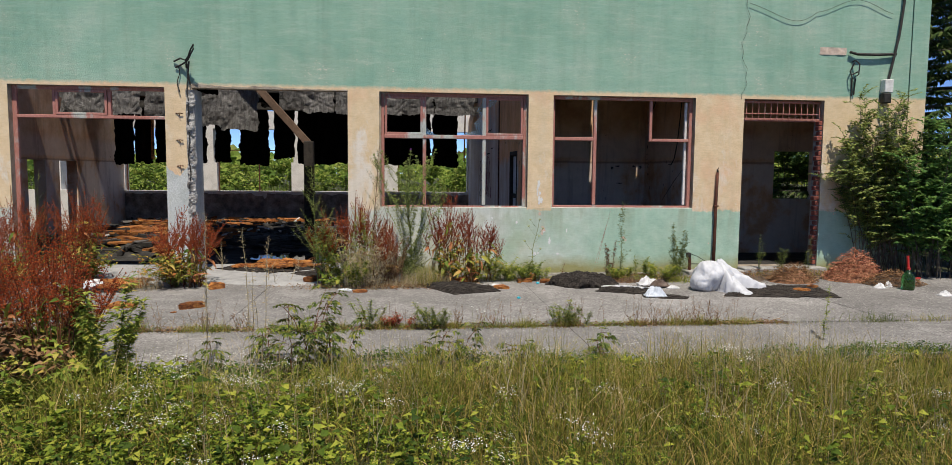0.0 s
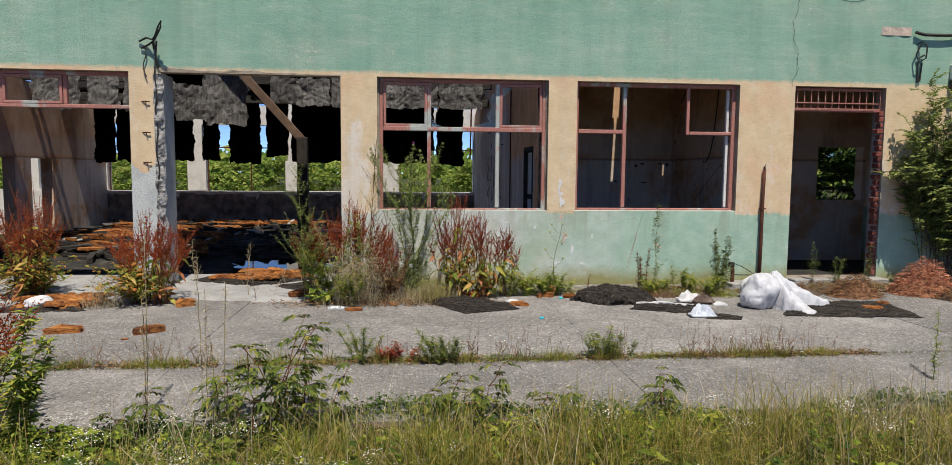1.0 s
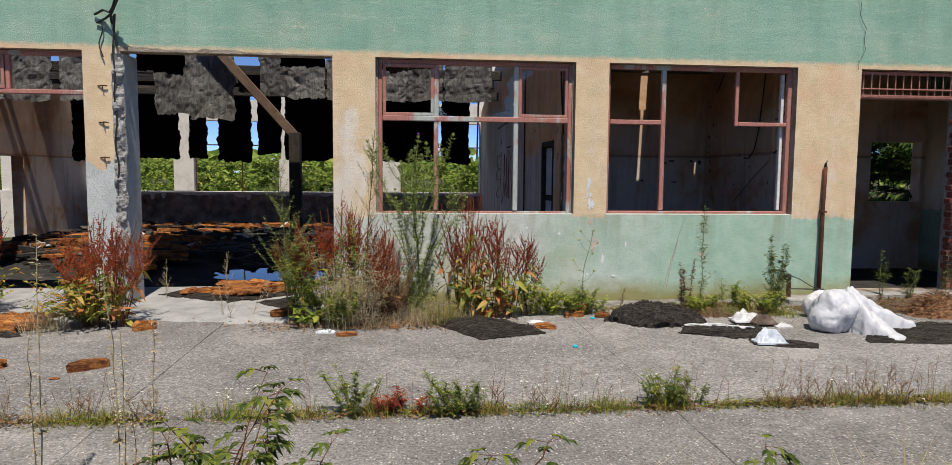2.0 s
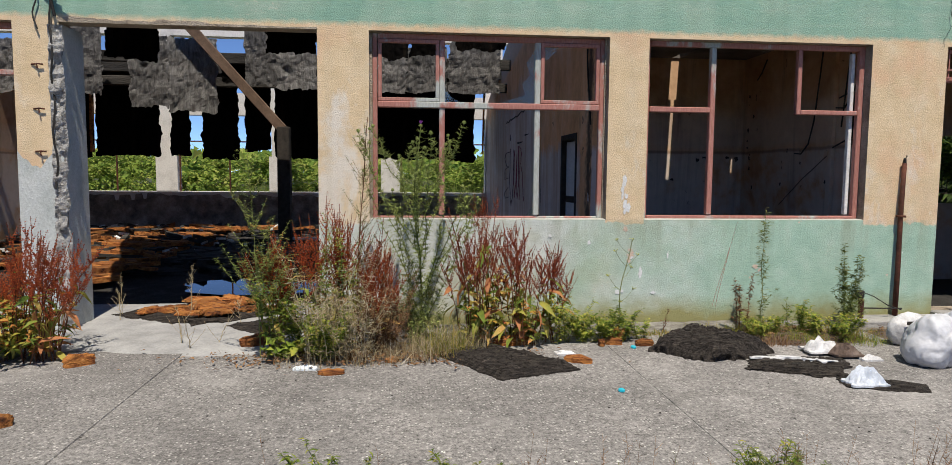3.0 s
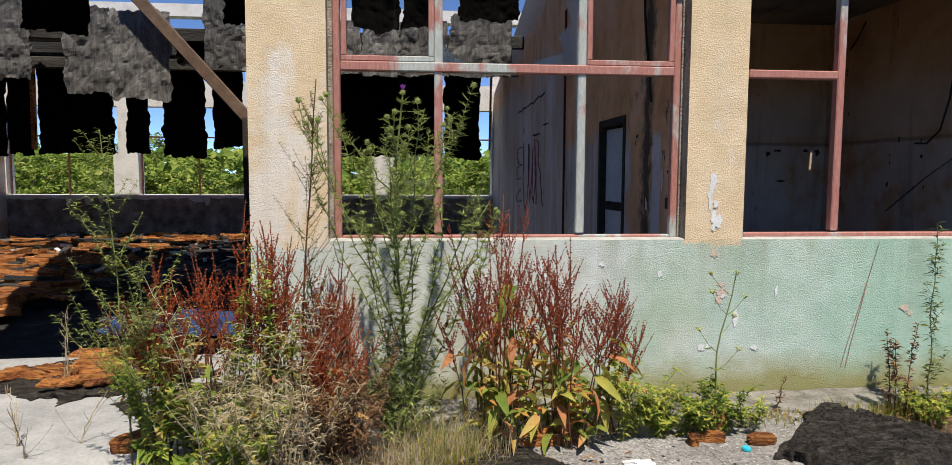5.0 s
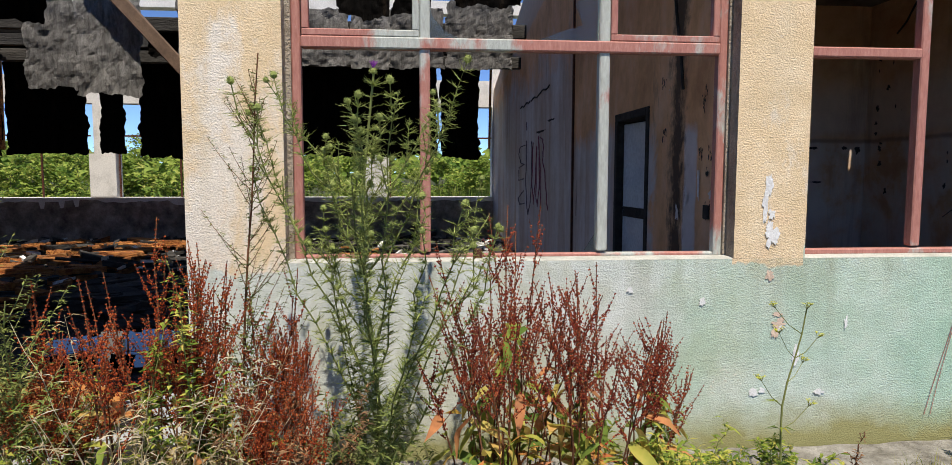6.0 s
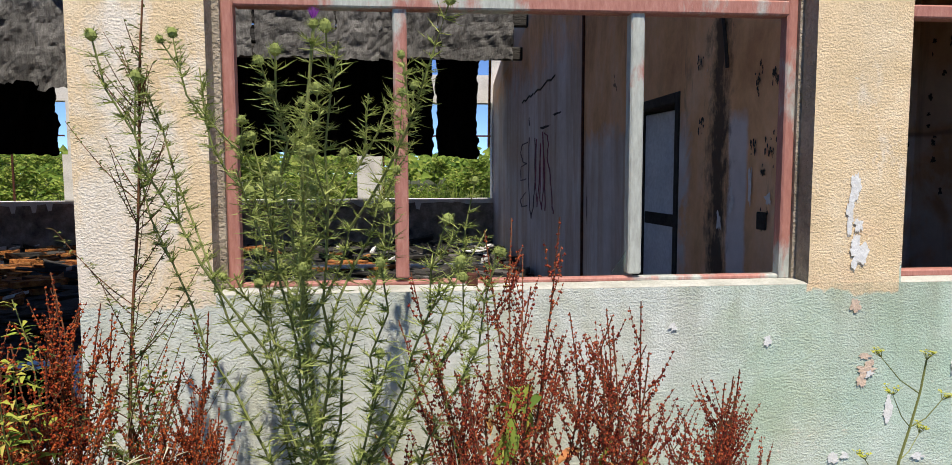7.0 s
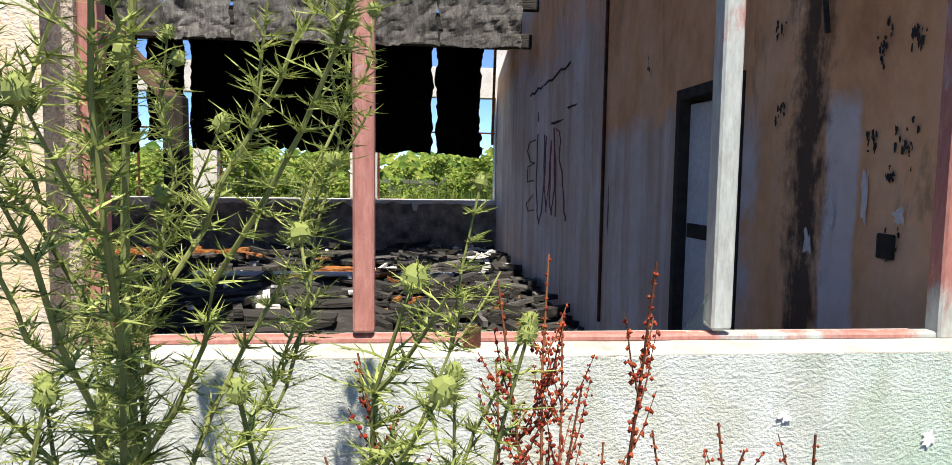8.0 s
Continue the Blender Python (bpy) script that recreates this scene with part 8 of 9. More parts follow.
flaky_sheet(((-2.50, 0.62), (-1.62, 0.02), (-0.80, 0.62), (-1.60, 1.32)), 34, 0.03, 20, "broad crumbling orange sheet of rotten wood in the bay")
flaky_sheet(((-3.95, -1.40), (-3.05, -1.30), (-2.98, -0.60), (-3.80, -0.45)), 22, 0.0, 22, "broad orange rotten sheet beside the docks")

# the white sack and its cloth
def ridge(p, f, s):
    return 1 - 2 * abs(noise.noise((p[0] * f, p[1] * f, p[2] * f + s)))


def lobe(cx, cy, cz, rx, ry, rz, tilt, seed, fold=0.05, taper=0.0):
    """A soft closed lump of cloth with folds, flattened on the ground."""
    bm = bmesh.new()
    bmesh.ops.create_icosphere(bm, subdivisions=5, radius=1)
    for v in bm.verts:
        x, y, z = v.co
        s = 1 + 0.16 * noise.noise((x * 1.3, y * 1.3, z * 1.3 + seed)) + 0.05 * noise.noise((x * 2.6, y * 2.6, z * 1.5 + seed))
        # creases follow the zero lines of two noises
        c1 = abs(noise.noise((x * 1.5 + seed, y * 1.5, z * 0.9)))
        c2 = abs(noise.noise((x * 3.1, y * 3.1 + seed, z * 2.2)))
        s -= fold * (max(0, 0.10 - c1) * 1.0 + max(0, 0.07 - c2) * 0.9)
        ang = math.atan2(y, x)
        s += 0.030 * max(0.0, z + 0.2) * (1 - 2 * abs(math.sin(ang * 4 + 2 * noise.noise((x * 1.5, y * 1.5, z + seed)))) ** 0.7)
        k = 1 - taper * (x + 1) / 2
        p = Vector((x * s * rx, y * s * ry * k, z * s * rz * k))
        p.z += tilt * p.x
        v.co = (cx + p.x, cy + p.y, max(0.0, cz + p.z))
    return bm


def drape(fn, x0, x1, y0, y1, cell):
    """Cloth as a height over the ground; only where it rises."""
    nx, ny = int((x1 - x0) / cell), int((y1 - y0) / cell)
    bm = bmesh.new()
    hs = []
    for j in range(ny + 1):
        for i in range(nx + 1):
            x, y = x0 + (x1 - x0) * i / nx, y0 + (y1 - y0) * j / ny
            h = fn(x, y)
            hs.append(h)
            bm.verts.new((x, y, max(0.0, h) - 0.003))
    bm.verts.ensure_lookup_table()
    for j in range(ny):
        for i in range(nx):
            a = j * (nx + 1) + i
            k = (a, a + 1, a + nx + 2, a + nx + 1)
            if max(hs[q] for q in k) > 0:
                bm.faces.new([bm.verts[q] for q in k])
    loose = [v for v in bm.verts if not v.link_faces]
    bmesh.ops.delete(bm, geom=loose, context="VERTS")
    return bm


def strip_cloth(a, b, r0, r1, h0, h1, seed):
    """A slack length of cloth from a to b with pleats along it."""
    a, b = Vector(a), Vector(b)

    def fn(x, y):
        d = b - a
        t = ((x - a.x) * d.x + (y - a.y) * d.y) / d.length_squared
        q = a + d * min(1, max(0, t))
        w = ((x - q.x) * -d.y + (y - q.y) * d.x) / d.length if 0 <= t <= 1 else math.hypot(x - q.x, y - q.y)
        tt = min(1, max(0, t))
        rad = (r0 + (r1 - r0) * tt) * (1 + 0.35 * noise.noise((tt * 5, seed, w > 0)))
        s = abs(w) / rad
        if s >= 1:
            return -1
        pleat = 1 - 2 * abs(math.sin(w * 17 + 1.8 * noise.noise((tt * 2.4, w * 3, seed)) + 0.9 * math.sin(tt * 3 + seed))) ** 0.7
        fold = abs(noise.noise((x * 6, y * 6, seed + 2))) + 0.5 * abs(noise.noise((x * 14, y * 14, seed)))
        return (h0 + (h1 - h0) * tt ** 0.8) * (1 - s ** 2.4) ** 0.5 * (0.84 - 0.09 * pleat + 0.12 * fold)
    return fn


def sack():
    ob = thing("white_sack", "bulging white woven plastic sack slumped on the pavement", "sack", (4.28, -1.45, GROUND))
    part("bag", lobe(-0.07, 0.0, 0.165, 0.27, 0.24, 0.215, 0.16, 1, 0.55), M_SACK, ob, smooth=True)
    part("mouth", drape(strip_cloth((0.02, 0.06), (0.22, 0.08), 0.12, 0.13, 0.40, 0.41, 5), -0.2, 0.42, -0.12, 0.28, 0.012), M_SACK, ob, "gathered top of the sack", smooth=True)
    part("flap", drape(strip_cloth((0.16, 0.02), (0.34, -0.46), 0.11, 0.13, 0.44, 0.07, 9), 0.0, 0.54, -0.65, 0.16, 0.012), M_SACK, ob, "slack cloth hanging to the ground", smooth=True)
    part("tail", drape(strip_cloth((0.20, 0.04), (0.86, -0.06), 0.19, 0.07, 0.42, 0.10, 13), 0.0, 1.0, -0.25, 0.28, 0.012), M_SACK, ob, "empty end of the sack lying flat", smooth=True)
    ob.matrix_basis = pose(4.36, -1.45, GROUND) @ Matrix.Diagonal((0.80, 0.86, 1.0, 1.0))
    return ob


sack()


def crumpled(name, x, y, w, d, h, seed, material, label, category, freq=9.0, lift=0.0):
    """Crumpled cloth or paper: a folded blanket of small ridges, closed underneath."""
    bm = bmesh.new()
    n = 11
    jit = random.Random(int(seed * 7))
    for j in range(n + 1):
        for i in range(n + 1):
            u, v = (i + jit.uniform(-0.35, 0.35)) / n - 0.5, (j + jit.uniform(-0.35, 0.35)) / n - 0.5
            r2 = min(1, 2 * math.hypot(u, v))
            k = 1 - 0.18 * noise.noise((u * 4, v * 4, seed))
            z = h * (1 - r2 ** 3) * (0.62 + 0.4 * noise.noise((u * 3, v * 3, seed)) + 0.35 * abs(noise.noise((u * freq * 0.6, v * freq * 0.6, seed))) + jit.uniform(-0.28, 0.28)) + 0.01
            bm.verts.new((u * w * k * (1 - 0.15 * abs(v)), v * d * k * (1 - 0.15 * abs(u)), max(0.005, z)))
    bm.verts.ensure_lookup_table()
    for j in range(n):
        for i in range(n):
            a = j * (n + 1) + i
            bm.faces.new([bm.verts[a], bm.verts[a + 1], bm.verts[a + n + 2], bm.verts[a + n + 1]])
    edge = [e for e in bm.edges if e.is_boundary]
    got = bmesh.ops.extrude_edge_only(bm, edges=edge)
    for v in got["geom"]:
        if isinstance(v, bmesh.types.BMVert):
            v.co.z = -0.004
    bmesh.ops.recalc_face_normals(bm, faces=bm.faces)
    ob = part(name, bm, material)
    ob.location = (x, y, GROUND + lift)
    return tagged(ob, label, category)


def bag_lump(name, x, y, rx, ry, rz, seed, material, label, category, lift=0.0):
    ob = part(name, lobe(0, 0, rz * 0.75, rx, ry, rz, 0.15, seed, 0.5), material, smooth=True)
    ob.location = (x, y, GROUND + lift)
    return tagged(ob, label, category)


crumpled("plastic_bag", 3.43, -1.92, 0.27, 0.17, 0.13, 21, M_PAPERBLUE, "crumpled pale blue-white plastic bag on black felt", "bag", 9.0, 0.012)
pack = thing("printed_bag", "white plastic bag with blue-black printed bars", "bag", (4.55, -0.86, GROUND))
bm = bmesh.new()
bmesh.ops.create_icosphere(bm, subdivisions=4, radius=1)
for v in bm.verts:
    x, y, z = v.co
    s = 1 + 0.12 * noise.noise((x * 2, y * 2, z * 2)) + 0.06 * ridge((x, y, z), 3.5, 3)
    v.co = (x * s * 0.17, y * s * 0.10, max(0.0, 0.12 + z * s * 0.15))
part("bag", bm, M_PAPER, pack, smooth=True)
part("print_bar", box(-0.10, 0.06, -0.118, -0.112, 0.19, 0.22), M_DARK, pack)
part("print_bar", box(-0.02, 0.0, -0.128, -0.122, 0.10, 0.17), M_DARK, pack)
part("print_bar", box(0.02, 0.05, -0.128, -0.122, 0.09, 0.15), M_DARK, pack)
crumpled("rag", 3.64, -1.08, 0.30, 0.22, 0.10, 48, M_PAPER, "crumpled grey and white rag", "rag", 9.0, 0.02)
crumpled("rag", 3.76, -1.20, 0.24, 0.18, 0.08, 47, M_RAGBROWN, "dirty brown rag beside white cloth", "rag", 9.0, 0.02)
crumpled("rag", 3.90, -1.32, 0.16, 0.08, 0.035, 43, M_PAPER, "flat end of a torn white rag", "rag")
strip_mesh = sheet(((2.92, -1.31), (3.54, -1.51), (3.56, -1.47), (2.94, -1.27)), 0.005, 0.016, 12, M_PAPER, 0.030, 40, 0.05)
tagged(part("cloth_strip", strip_mesh, M_PAPER), "torn white cloth strip on black felt", "cloth")
crumpled("paper_scrap", -0.42, -1.28, 0.17, 0.10, 0.02, 13, M_TEAL, "pale blue paper scrap on the pavement", "paper")
crumpled("paper_scrap", 0.66, -0.84, 0.12, 0.07, 0.03, 14, M_PAPER, "white paper scrap beside the felt", "paper")
crumpled("paper_scrap", 1.55, -0.98, 0.16, 0.10, 0.02, 15, M_PAPER, "white paper scrap beside the felt", "paper")
bag_lump("plastic_bag", -3.55, -1.15, 0.16, 0.11, 0.08, 16, M_PAPER, "crumpled white plastic bag among the docks", "bag")
for k, (x, y, w, d) in enumerate(((6.75, -1.45, 0.16, 0.10), (6.95, -1.35, 0.12, 0.1), (7.2, -2.05, 0.16, 0.14), (6.0, -0.6, 0.2, 0.14), (6.6, -0.8, 0.1, 0.08))):
    crumpled("litter_scrap", x, y, w, d, 0.06, 30 + k, M_PAPER, "small white litter near the bush", "litter")


def cap(x, y, material, label):
    bm = bmesh.new()
    bmesh.ops.create_cone(bm, cap_ends=True, segments=18, radius1=0.023, radius2=0.0215, depth=0.013)
    bmesh.ops.bevel(bm, geom=[e for e in bm.edges if e.verts[0].co.z > 0 and e.verts[1].co.z > 0], offset=0.003, segments=2, affect="EDGES")
    ob = part("bottle_cap", bm, material)
    ob.matrix_basis = pose(x, y, GROUND + 0.010, 8, 4, 0)
    tagged(ob, label, "cap")


cap(1.715, -1.94, M_BLUECAP, "small turquoise plastic cap on the pavement")
cap(2.16, -0.84, M_BLUECAP, "small turquoise plastic cap beside rotten wood")
chips = Pile()
r = random.Random(40)
for k in range(260):
    x, y = r.uniform(-3.5, 6.5), r.uniform(-3.3, -0.3)
    s = r.uniform(0.003, 0.010)
    a = r.uniform(0, 6.28)
    ring = [V(x + s * math.cos(a + q * 1.57) * r.uniform(0.6, 1.4), y + s * math.sin(a + q * 1.57) * r.uniform(0.6, 1.4), GROUND + 0.001) for q in range(4)]
    chips.add([*ring, V(x, y, GROUND + s * 0.6)], [(0, 1, 4), (1, 2, 4), (2, 3, 4), (3, 0, 4)])
tagged(part("gravel", chips.mesh("gravel", M_MAT), M_MAT), "dark crumbs and chips strewn over the pavement", "gravel", kind="stuff")
chips = Pile()
for k in range(420):
    x, y = r.uniform(-3.0, 6.5), r.choice((r.gauss(-3.42, 0.06), r.uniform(-0.32, -0.12), r.gauss(-3.5, 0.1)))
    s = r.uniform(0.003, 0.009)
    a = r.uniform(0, 6.28)
    ring = [V(x + s * math.cos(a + q * 1.57) * r.uniform(0.6, 1.4), y + s * math.sin(a + q * 1.57) * r.uniform(0.6, 1.4), GROUND - 0.015) for q in range(4)]
    chips.add([*ring, V(x, y, GROUND + s * 0.35 + (0.02 if y > -1 else -0.012 if y < -3.4 else 0))], [(0, 1, 4), (1, 2, 4), (2, 3, 4), (3, 0, 4)])
tagged(part("gravel", chips.mesh("gravel", M_LIME), M_LIME), "pale stone chips in the joint and at the wall", "gravel", kind="stuff")

# rubble and heaps before the doorway
def heap(name, x, y, rx, ry, h, seed, material, leafmat, label, count):
    ob = thing(name, label, "heap", (x, y, GROUND))
    bm = bmesh.new()
    bmesh.ops.create_grid(bm, x_segments=26, y_segments=26, size=1)
    for v in bm.verts:
        d = math.hypot(v.co.x, v.co.y)
        z = h * max(0, 1 - d ** 1.6) * (0.8 + 0.5 * noise.noise((v.co.x * 3, v.co.y * 3, seed)))
        v.co = (v.co.x * rx, v.co.y * ry, z - 0.004)
    part("core", bm, material, ob)
    lv = Pile()
    r = random.Random(seed)
    for k in range(count):
        a, d = r.uniform(0, 6.283), math.sqrt(r.random())
        z = h * max(0, 1 - d ** 1.6) * (0.7 + 0.6 * r.random())
        lv.leaf(V(d * math.cos(a) * rx, d * math.sin(a) * ry, z + 0.01), rand_dir(r, 0.2), V(0, 0, 1) + rand_dir(r) * 0.8, r.uniform(0.03, 0.10), r.uniform(0.004, 0.014), 0.2)
    f = part("foliage", lv.mesh("foliage", leafmat), leafmat, ob)
    f["kind"] = "stuff"


L_REDDRY = leafy("reddish_dry_leaf", [(0.2, (0.28, 0.10, 0.06)), (0.6, (0.46, 0.19, 0.11)), (0.9, (0.58, 0.32, 0.20))], 0.85, 0.15)
heap("straw_heap", 5.85, -0.85, 0.34, 0.24, 0.22, 3, M_STRAW, L_BROWN, "small heap of brown straw near the doorway", 1600)
heap("dry_twig_heap", 6.85, -0.75, 0.42, 0.32, 0.36, 4, M_STRAW, L_REDDRY, "heap of reddish dry twigs and leaves under the bush", 3000)
heap("dry_twig_heap", 7.15, -1.15, 0.42, 0.3, 0.16, 5, M_LITTER, L_BROWN, "flat heap of brown dry twigs beside the bush", 1500)
heap("rubble_heap", 6.0, -0.35, 0.95, 0.32, 0.10, 6, M_LITTER, L_BROWN, "dirt and rubble spread before the doorway", 900)
heap("rubble_heap", 5.2, -0.5, 0.7, 0.3, 0.06, 7, M_LITTER, L_BROWN, "dirt spread along the wall foot", 260)
heap("rubble_heap", 3.75, -0.55, 0.6, 0.3, 0.06, 8, M_LITTER, L_BROWN, "moss and dirt along the wall foot", 300)

bot = thing("plastic_bottle", "large green plastic bottle standing by the bush", "bottle", (7.04, -1.6, GROUND))
bm = bmesh.new()
prof = ((0.0, 0.0), (0.075, 0.0), (0.082, 0.02), (0.080, 0.06), (0.083, 0.08), (0.080, 0.10), (0.083, 0.12), (0.080, 0.17), (0.05, 0.23), (0.022, 0.255), (0.020, 0.275), (0.0, 0.275))
rings = []
for rr, zz in prof:
    rings.append([bm.verts.new((max(rr, 0.0005) * math.cos(k * math.tau / 20), max(rr, 0.0005) * math.sin(k * math.tau / 20), zz)) for k in range(20)])
for a, b in zip(rings, rings[1:]):
    for k in range(20):
        bm.faces.new([a[k], a[(k + 1) % 20], b[(k + 1) % 20], b[k]])
part("body", bm, M_BOTTLE, bot, smooth=True)
bm = bmesh.new()
bmesh.ops.create_cone(bm, cap_ends=True, segments=16, radius1=0.024, radius2=0.023, depth=0.022, matrix=Matrix.Translation((0, 0, 0.287)))
part("cap", bm, M_REDPL, bot)
rod = Pile()
rod.rod([(7.55, -0.98, GROUND), (7.52, -0.98, GROUND + 0.18), (7.50, -0.98, GROUND + 0.38)], 0.022, 8, 0.8)
rod.rod([(7.50, -0.98, GROUND + 0.05), (7.68, -1.02, GROUND + 0.06)], 0.02, 8, 0.8)
tagged(part("toy_spade", rod.mesh("toy_spade", M_REDPL), M_REDPL), "bright red plastic stick leaning in the litter", "plastic stick")

# iron pole, stub and wire by the wall
pole = Pile()
pole.rod([(5.03, -0.06, GROUND), (5.04, -0.05, 0.5), (5.045, -0.04, 1.05), (5.06, -0.03, 1.50)], 0.026, 10, 0.85)
pole_ob = thing("iron_pole", "rusty iron pole standing against the wall", "pole", (0, 0, 0))
part("shaft", pole.mesh("shaft", M_RUST, True), M_RUST, pole_ob)
pole = Pile()
pole.rod([(5.06, -0.03, 1.49), (5.05, -0.045, 1.54), (5.065, -0.05, 1.57)], 0.018, 6, 0.5)
part("hook", pole.mesh("hook", M_IRON), M_IRON, pole_ob, "bent blackened top")
part("clamp", box(5.012, 5.078, -0.075, -0.008, 0.98, 1.0, 0.003), M_RUST, pole_ob)
stub = thing("iron_stub", "short rusty iron stub with a bent wire", "post", (4.62, -0.14, GROUND))
pl = Pile()
pl.rod([(0, 0, 0), (0, 0, 0.24), (-0.03, 0, 0.30)], 0.026, 8)
part("post", pl.mesh("post", M_RUST), M_RUST, stub)
part("head", box(-0.055, 0.015, -0.03, 0.03, 0.27, 0.34, 0.008), M_IRON, stub)
pl = Pile()
pl.rod([(0.01, -0.01, 0.32), (0.12, -0.01, 0.28), (0.28, 0.01, 0.19), (0.44, 0.03, 0.14)], 0.005, 5)
pl.rod([(0.02, -0.01, 0.17), (0.25, -0.01, 0.165), (0.44, 0.03, 0.155)], 0.007, 5)
part("wire", pl.mesh("wire", M_IRON), M_IRON, stub)
structure("step_block", box(4.55, 5.45, -0.30, 0.0, GROUND - 0.02, GROUND + 0.075, 0.012), M_CONCRETE, "rough concrete block at the wall foot", "ledge")
structure("doorstep", box(5.45, 6.78, -0.22, 0.03, GROUND - 0.02, 0.06, 0.012), M_CONCRETE, "worn concrete doorstep", "step")

# wires on the facade
def wire(name, pts, radius, label, material=None, sides=5):
    p = Pile()
    p.rod(pts, radius, sides)
    m = material or M_IRON
    return tagged(part(name, p.mesh(name, m), m), label, "wire")


bracket = thing("wire_bracket", "rusty bracket with torn cable ends on the pier", "bracket", (-2.68, 0, 2.6))
pl = Pile()
for pts in (((0.0, 0.0, 0.28), (0.02, -0.08, 0.34), (0.12, -0.20, 0.50), (0.17, -0.24, 0.56), (0.16, -0.22, 0.50), (0.05, -0.12, 0.36)), ((-0.16, -0.02, 0.36), (-0.06, -0.06, 0.40), (0.02, -0.10, 0.37), (0.11, -0.16, 0.46)),
            ((-0.14, -0.02, 0.28), (-0.04, -0.05, 0.32), (0.04, -0.1, 0.36)), ((0.06, -0.08, 0.36), (0.03, -0.04, 0.2), (0.05, -0.02, 0.05))):
    pl.rod(pts, 0.012, 6)
part("arm", pl.mesh("arm", M_IRON), M_IRON, bracket)
for k, z in enumerate((-0.35, -0.72, -1.08)):
    pl = Pile()
    pl.rod([(-0.16, -0.002, z), (-0.10, -0.025, z + 0.004), (-0.06, -0.022, z)], 0.007, 5)
    pl.rod([(-0.11, -0.02, z), (-0.10, -0.03, z - 0.035)], 0.006, 4)
    part("insulator_hook", pl.mesh("insulator_hook", M_RUST), M_RUST, bracket)
wire("hanging_wire", [(-2.66 + 0.012 * math.sin(i * 1.3), -0.035 - 0.01 * math.cos(i), 2.95 - 1.75 * i / 18) for i in range(19)], 0.009, "black torn cable hanging down the pier")
wire("hanging_wire", [(-2.78 + 0.02 * math.sin(i * 0.9), -0.03, 2.9 - 0.36 * i / 8) for i in range(9)], 0.007, "short torn cable on the pier")
wire("thin_wire", [(5.42 + 0.045 * math.sin(i * 0.55) + 0.02 * math.sin(i * 1.9), -0.02, 4.9 - 2.3 * i / 30) for i in range(31)], 0.0025, "thin dark wire straggling down the wall")
wire("thin_wire", [(5.46 + 2.3 * i / 30, -0.03, 4.02 - 0.26 * math.sin(min(1, i / 14) * math.pi) * (i < 15) + 0.10 * math.sin(i * 0.35)) for i in range(31)], 0.0032, "slack dark wire along the upper wall")
wire("cable", [(7.93, -0.03, 5.2), (7.92, -0.04, 4.1), (7.86, -0.05, 3.6), (7.74, -0.05, 3.0), (7.69, -0.05, 2.78)], 0.020, "thick black cable down the building corner")
wire("cable", [(7.08, -0.04, 3.34), (7.2, -0.05, 3.31), (7.5, -0.05, 3.31), (7.84, -0.04, 3.33)], 0.022, "black cable along a torn strip of plaster")
lampo = thing("old_lamp_bracket", "bent black iron lamp bracket on the wall", "bracket", (7.15, 0, 3.0))
pl = Pile()
for pts in (((0, 0, 0.2), (0.02, -0.06, 0.22), (0.06, -0.1, 0.15), (0.05, -0.1, 0.0), (-0.03, -0.08, -0.06), (-0.06, -0.06, 0.05), (0.0, -0.06, 0.18)), ((0.0, -0.02, -0.05), (0.01, -0.02, -0.32)), ((0.05, -0.03, -0.05), (0.04, -0.02, -0.3)), ((-0.02, -0.03, 0.0), (0.08, -0.03, 0.05))):
    pl.rod(pts, 0.011, 5)
part("arm", pl.mesh("arm", M_IRON), M_IRON, lampo)
boxo = thing("cable_box", "grey and black cable box at the building corner", "box", (7.70, 0, 2.72))
part("body", box(-0.07, 0.07, -0.12, 0.0, 0.02, 0.22, 0.01), M_LIME, boxo)
part("plug", box(-0.08, 0.04, -0.13, -0.02, -0.14, 0.01, 0.012), M_IRON, boxo)
tagged(part("plaster_scar", rough_strip(6.62, 7.05, 3.30, 3.41, -0.004, 0.008, 9, 14, 8), M_PINKSCAR), "bare pinkish plaster patch", "wall scar", kind="structure")
# flaked white patches on the second pier
for k, (x, z, w, h) in enumerate(((2.315, 1.31, 0.045, 0.09), (2.30, 1.22, 0.03, 0.13), (2.335, 1.17, 0.035, 0.05), (2.335, 1.06, 0.06, 0.11), (2.325, 1.11, 0.04, 0.05))):
    stain("y", -0.0040 - 0.0003 * k, x, z, w, h, 5 + k * 1.3, M_FLAKE, "white plaster showing where paint has flaked", 40)

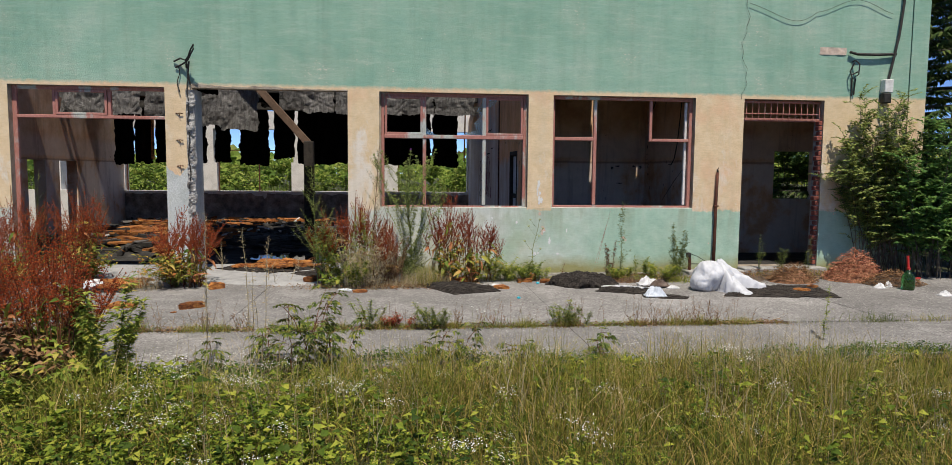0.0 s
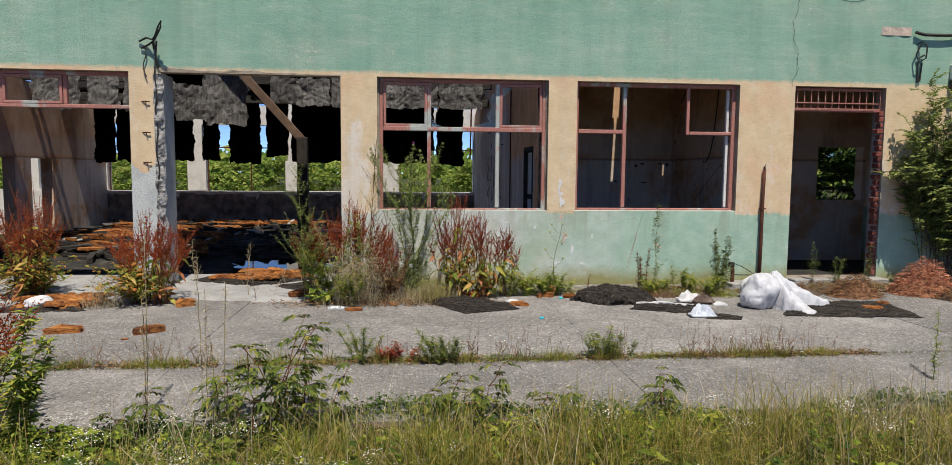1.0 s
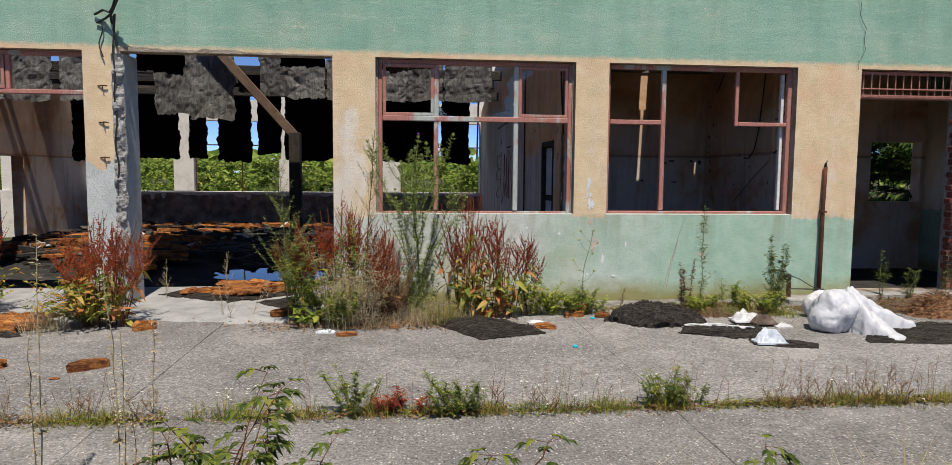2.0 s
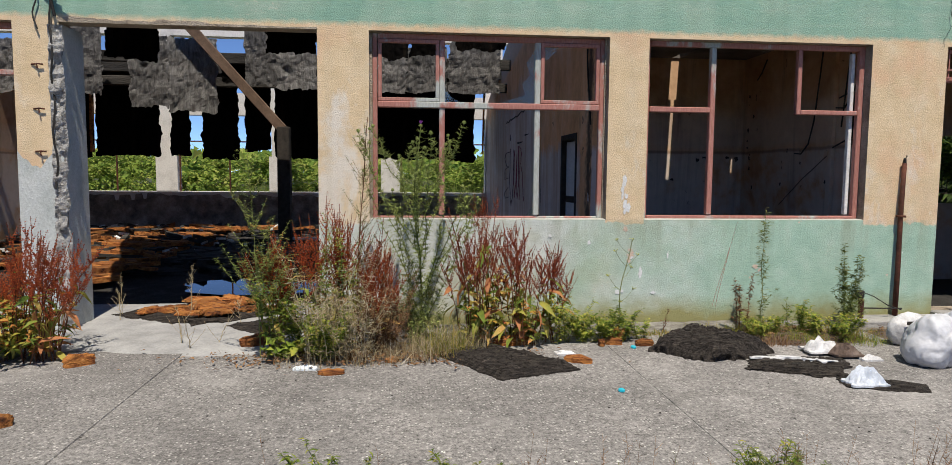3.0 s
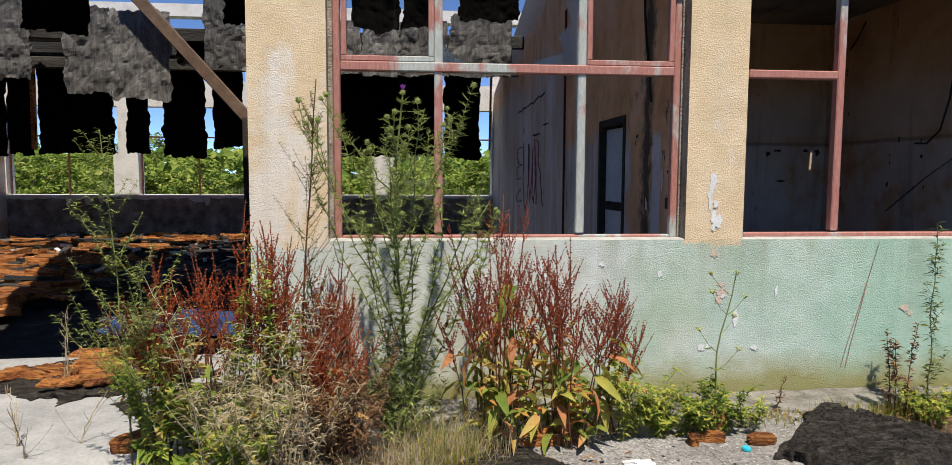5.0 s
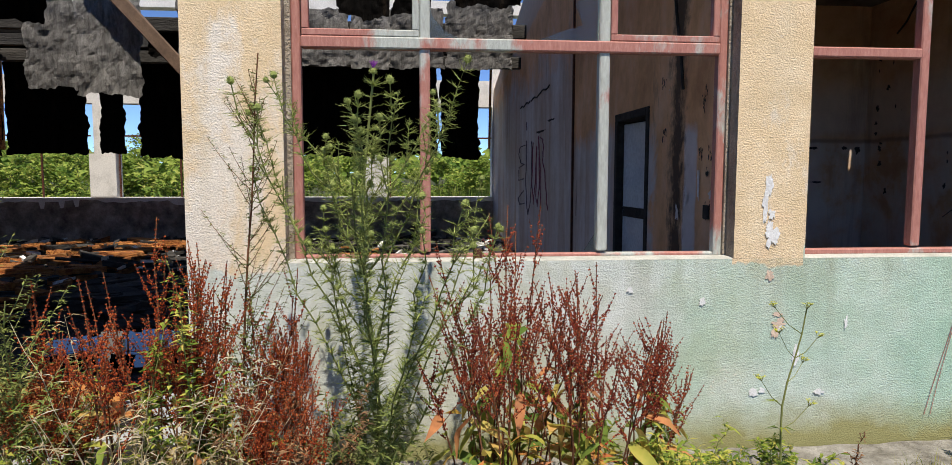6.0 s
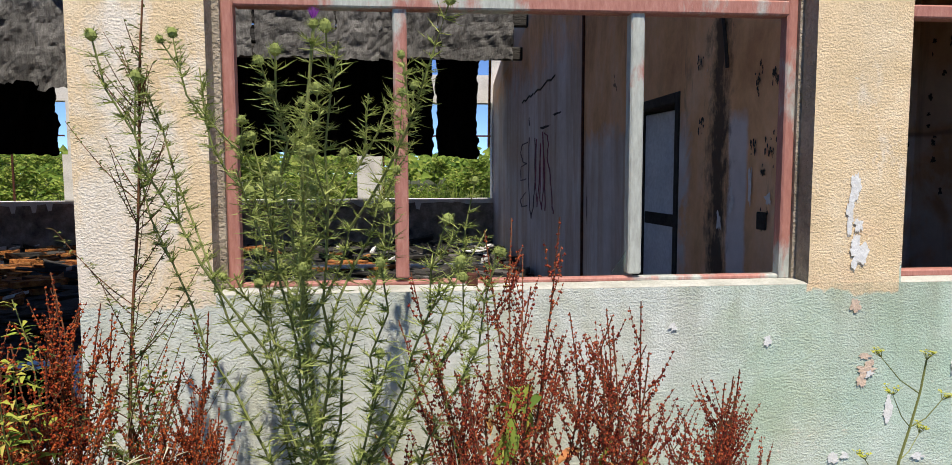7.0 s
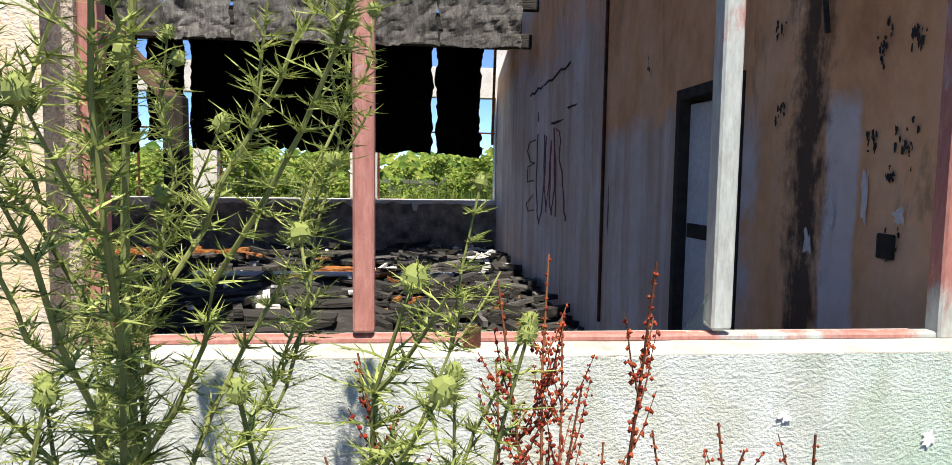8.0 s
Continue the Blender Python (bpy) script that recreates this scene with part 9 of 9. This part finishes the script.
for k, (x, z, w, h) in enumerate(((2.488, 0.445, 0.035, 0.07), (2.49, 0.49, 0.02, 0.04), (2.27, 0.268, 0.05, 0.035), (2.32, 0.275, 0.035, 0.03), (1.988, 0.735, 0.03, 0.03), (2.405, 0.595, 0.03, 0.025), (2.62, 0.26, 0.05, 0.03), (2.75, 0.62, 0.02, 0.05), (1.62, 0.80, 0.03, 0.03))):
    stain("y", -0.0040 - 0.0003 * k, x, z, w, h, 15 + k * 1.7, M_FLAKE, "white plaster chip in the pale green stucco", 40)
for k, (x, z, w, h) in enumerate(((2.385, 0.665, 0.045, 0.025), (2.392, 0.612, 0.075, 0.05), (2.375, 0.57, 0.03, 0.06), (2.335, 0.86, 0.04, 0.05), (3.62, 0.50, 0.05, 0.04), (3.66, 0.47, 0.03, 0.03))):
    stain("y", -0.0034 - 0.0003 * k, x, z, w, h, 25 + k * 2.1, M_PEACH, "peach-coloured undercoat showing through the stucco paint", 40)

# a doubled reddish thread hanging down the stucco
for k, dx in enumerate((0.0, 0.034)):
    wire("thread", [(3.42, -0.012, 0.93), (3.36, -0.010, 0.70), (3.31 + 0.3 * dx, -0.010, 0.52), (3.24 + 0.7 * dx, -0.010, 0.28), (3.20 + dx, -0.010, 0.12)], 0.0018, "thin reddish thread hanging down the stucco wall", M_FRAME, 4)


# moss and low grass along the foot of the wall, dirt at the pavement's inner edge
def wall_foot(g, n):
    x = g.uniform(1.4, 6.9, n)
    y = -0.32 - np.abs(g.normal(0, 0.13, n))
    k = np.clip(0.5 + 0.7 * np.sin(x * 2.3) + 0.4 * np.sin(x * 5.9), 0.1, 1.2)
    return x, y, np.full(n, GROUND), k


v, f = blades(3600, wall_foot, 0.03, 0.13, 0.004, 6, 0.5)
tagged(part("moss_grass", raw("moss_grass", v, f, L_GRASS), L_GRASS), "low yellow-green moss and grass along the wall foot", "grass", kind="stuff")
L_MOSS = leafy("dry_moss", [(0.2, (0.11, 0.07, 0.03)), (0.6, (0.18, 0.13, 0.045)), (0.9, (0.30, 0.27, 0.08))], 0.9, 0.1)
r = random.Random(91)
moss = Pile()
for k in range(2400):
    x = r.uniform(1.4, 6.9) if k % 2 else r.uniform(2.2, 4.0)
    y = (-0.33 - abs(r.gauss(0, 0.12))) if k % 2 else -3.42 + r.gauss(0, 0.03)
    moss.leaf(V(x, y, GROUND - 0.004 + 0.015 * r.random()), rand_dir(r, 0.3), V(0, 0, 1) + rand_dir(r) * 0.6, r.uniform(0.012, 0.035), r.uniform(0.006, 0.016), 0.2)
tagged(part("dry_moss", moss.mesh("dry_moss", L_MOSS), L_MOSS), "dry brownish moss in joints and at the wall foot", "moss", kind="stuff")
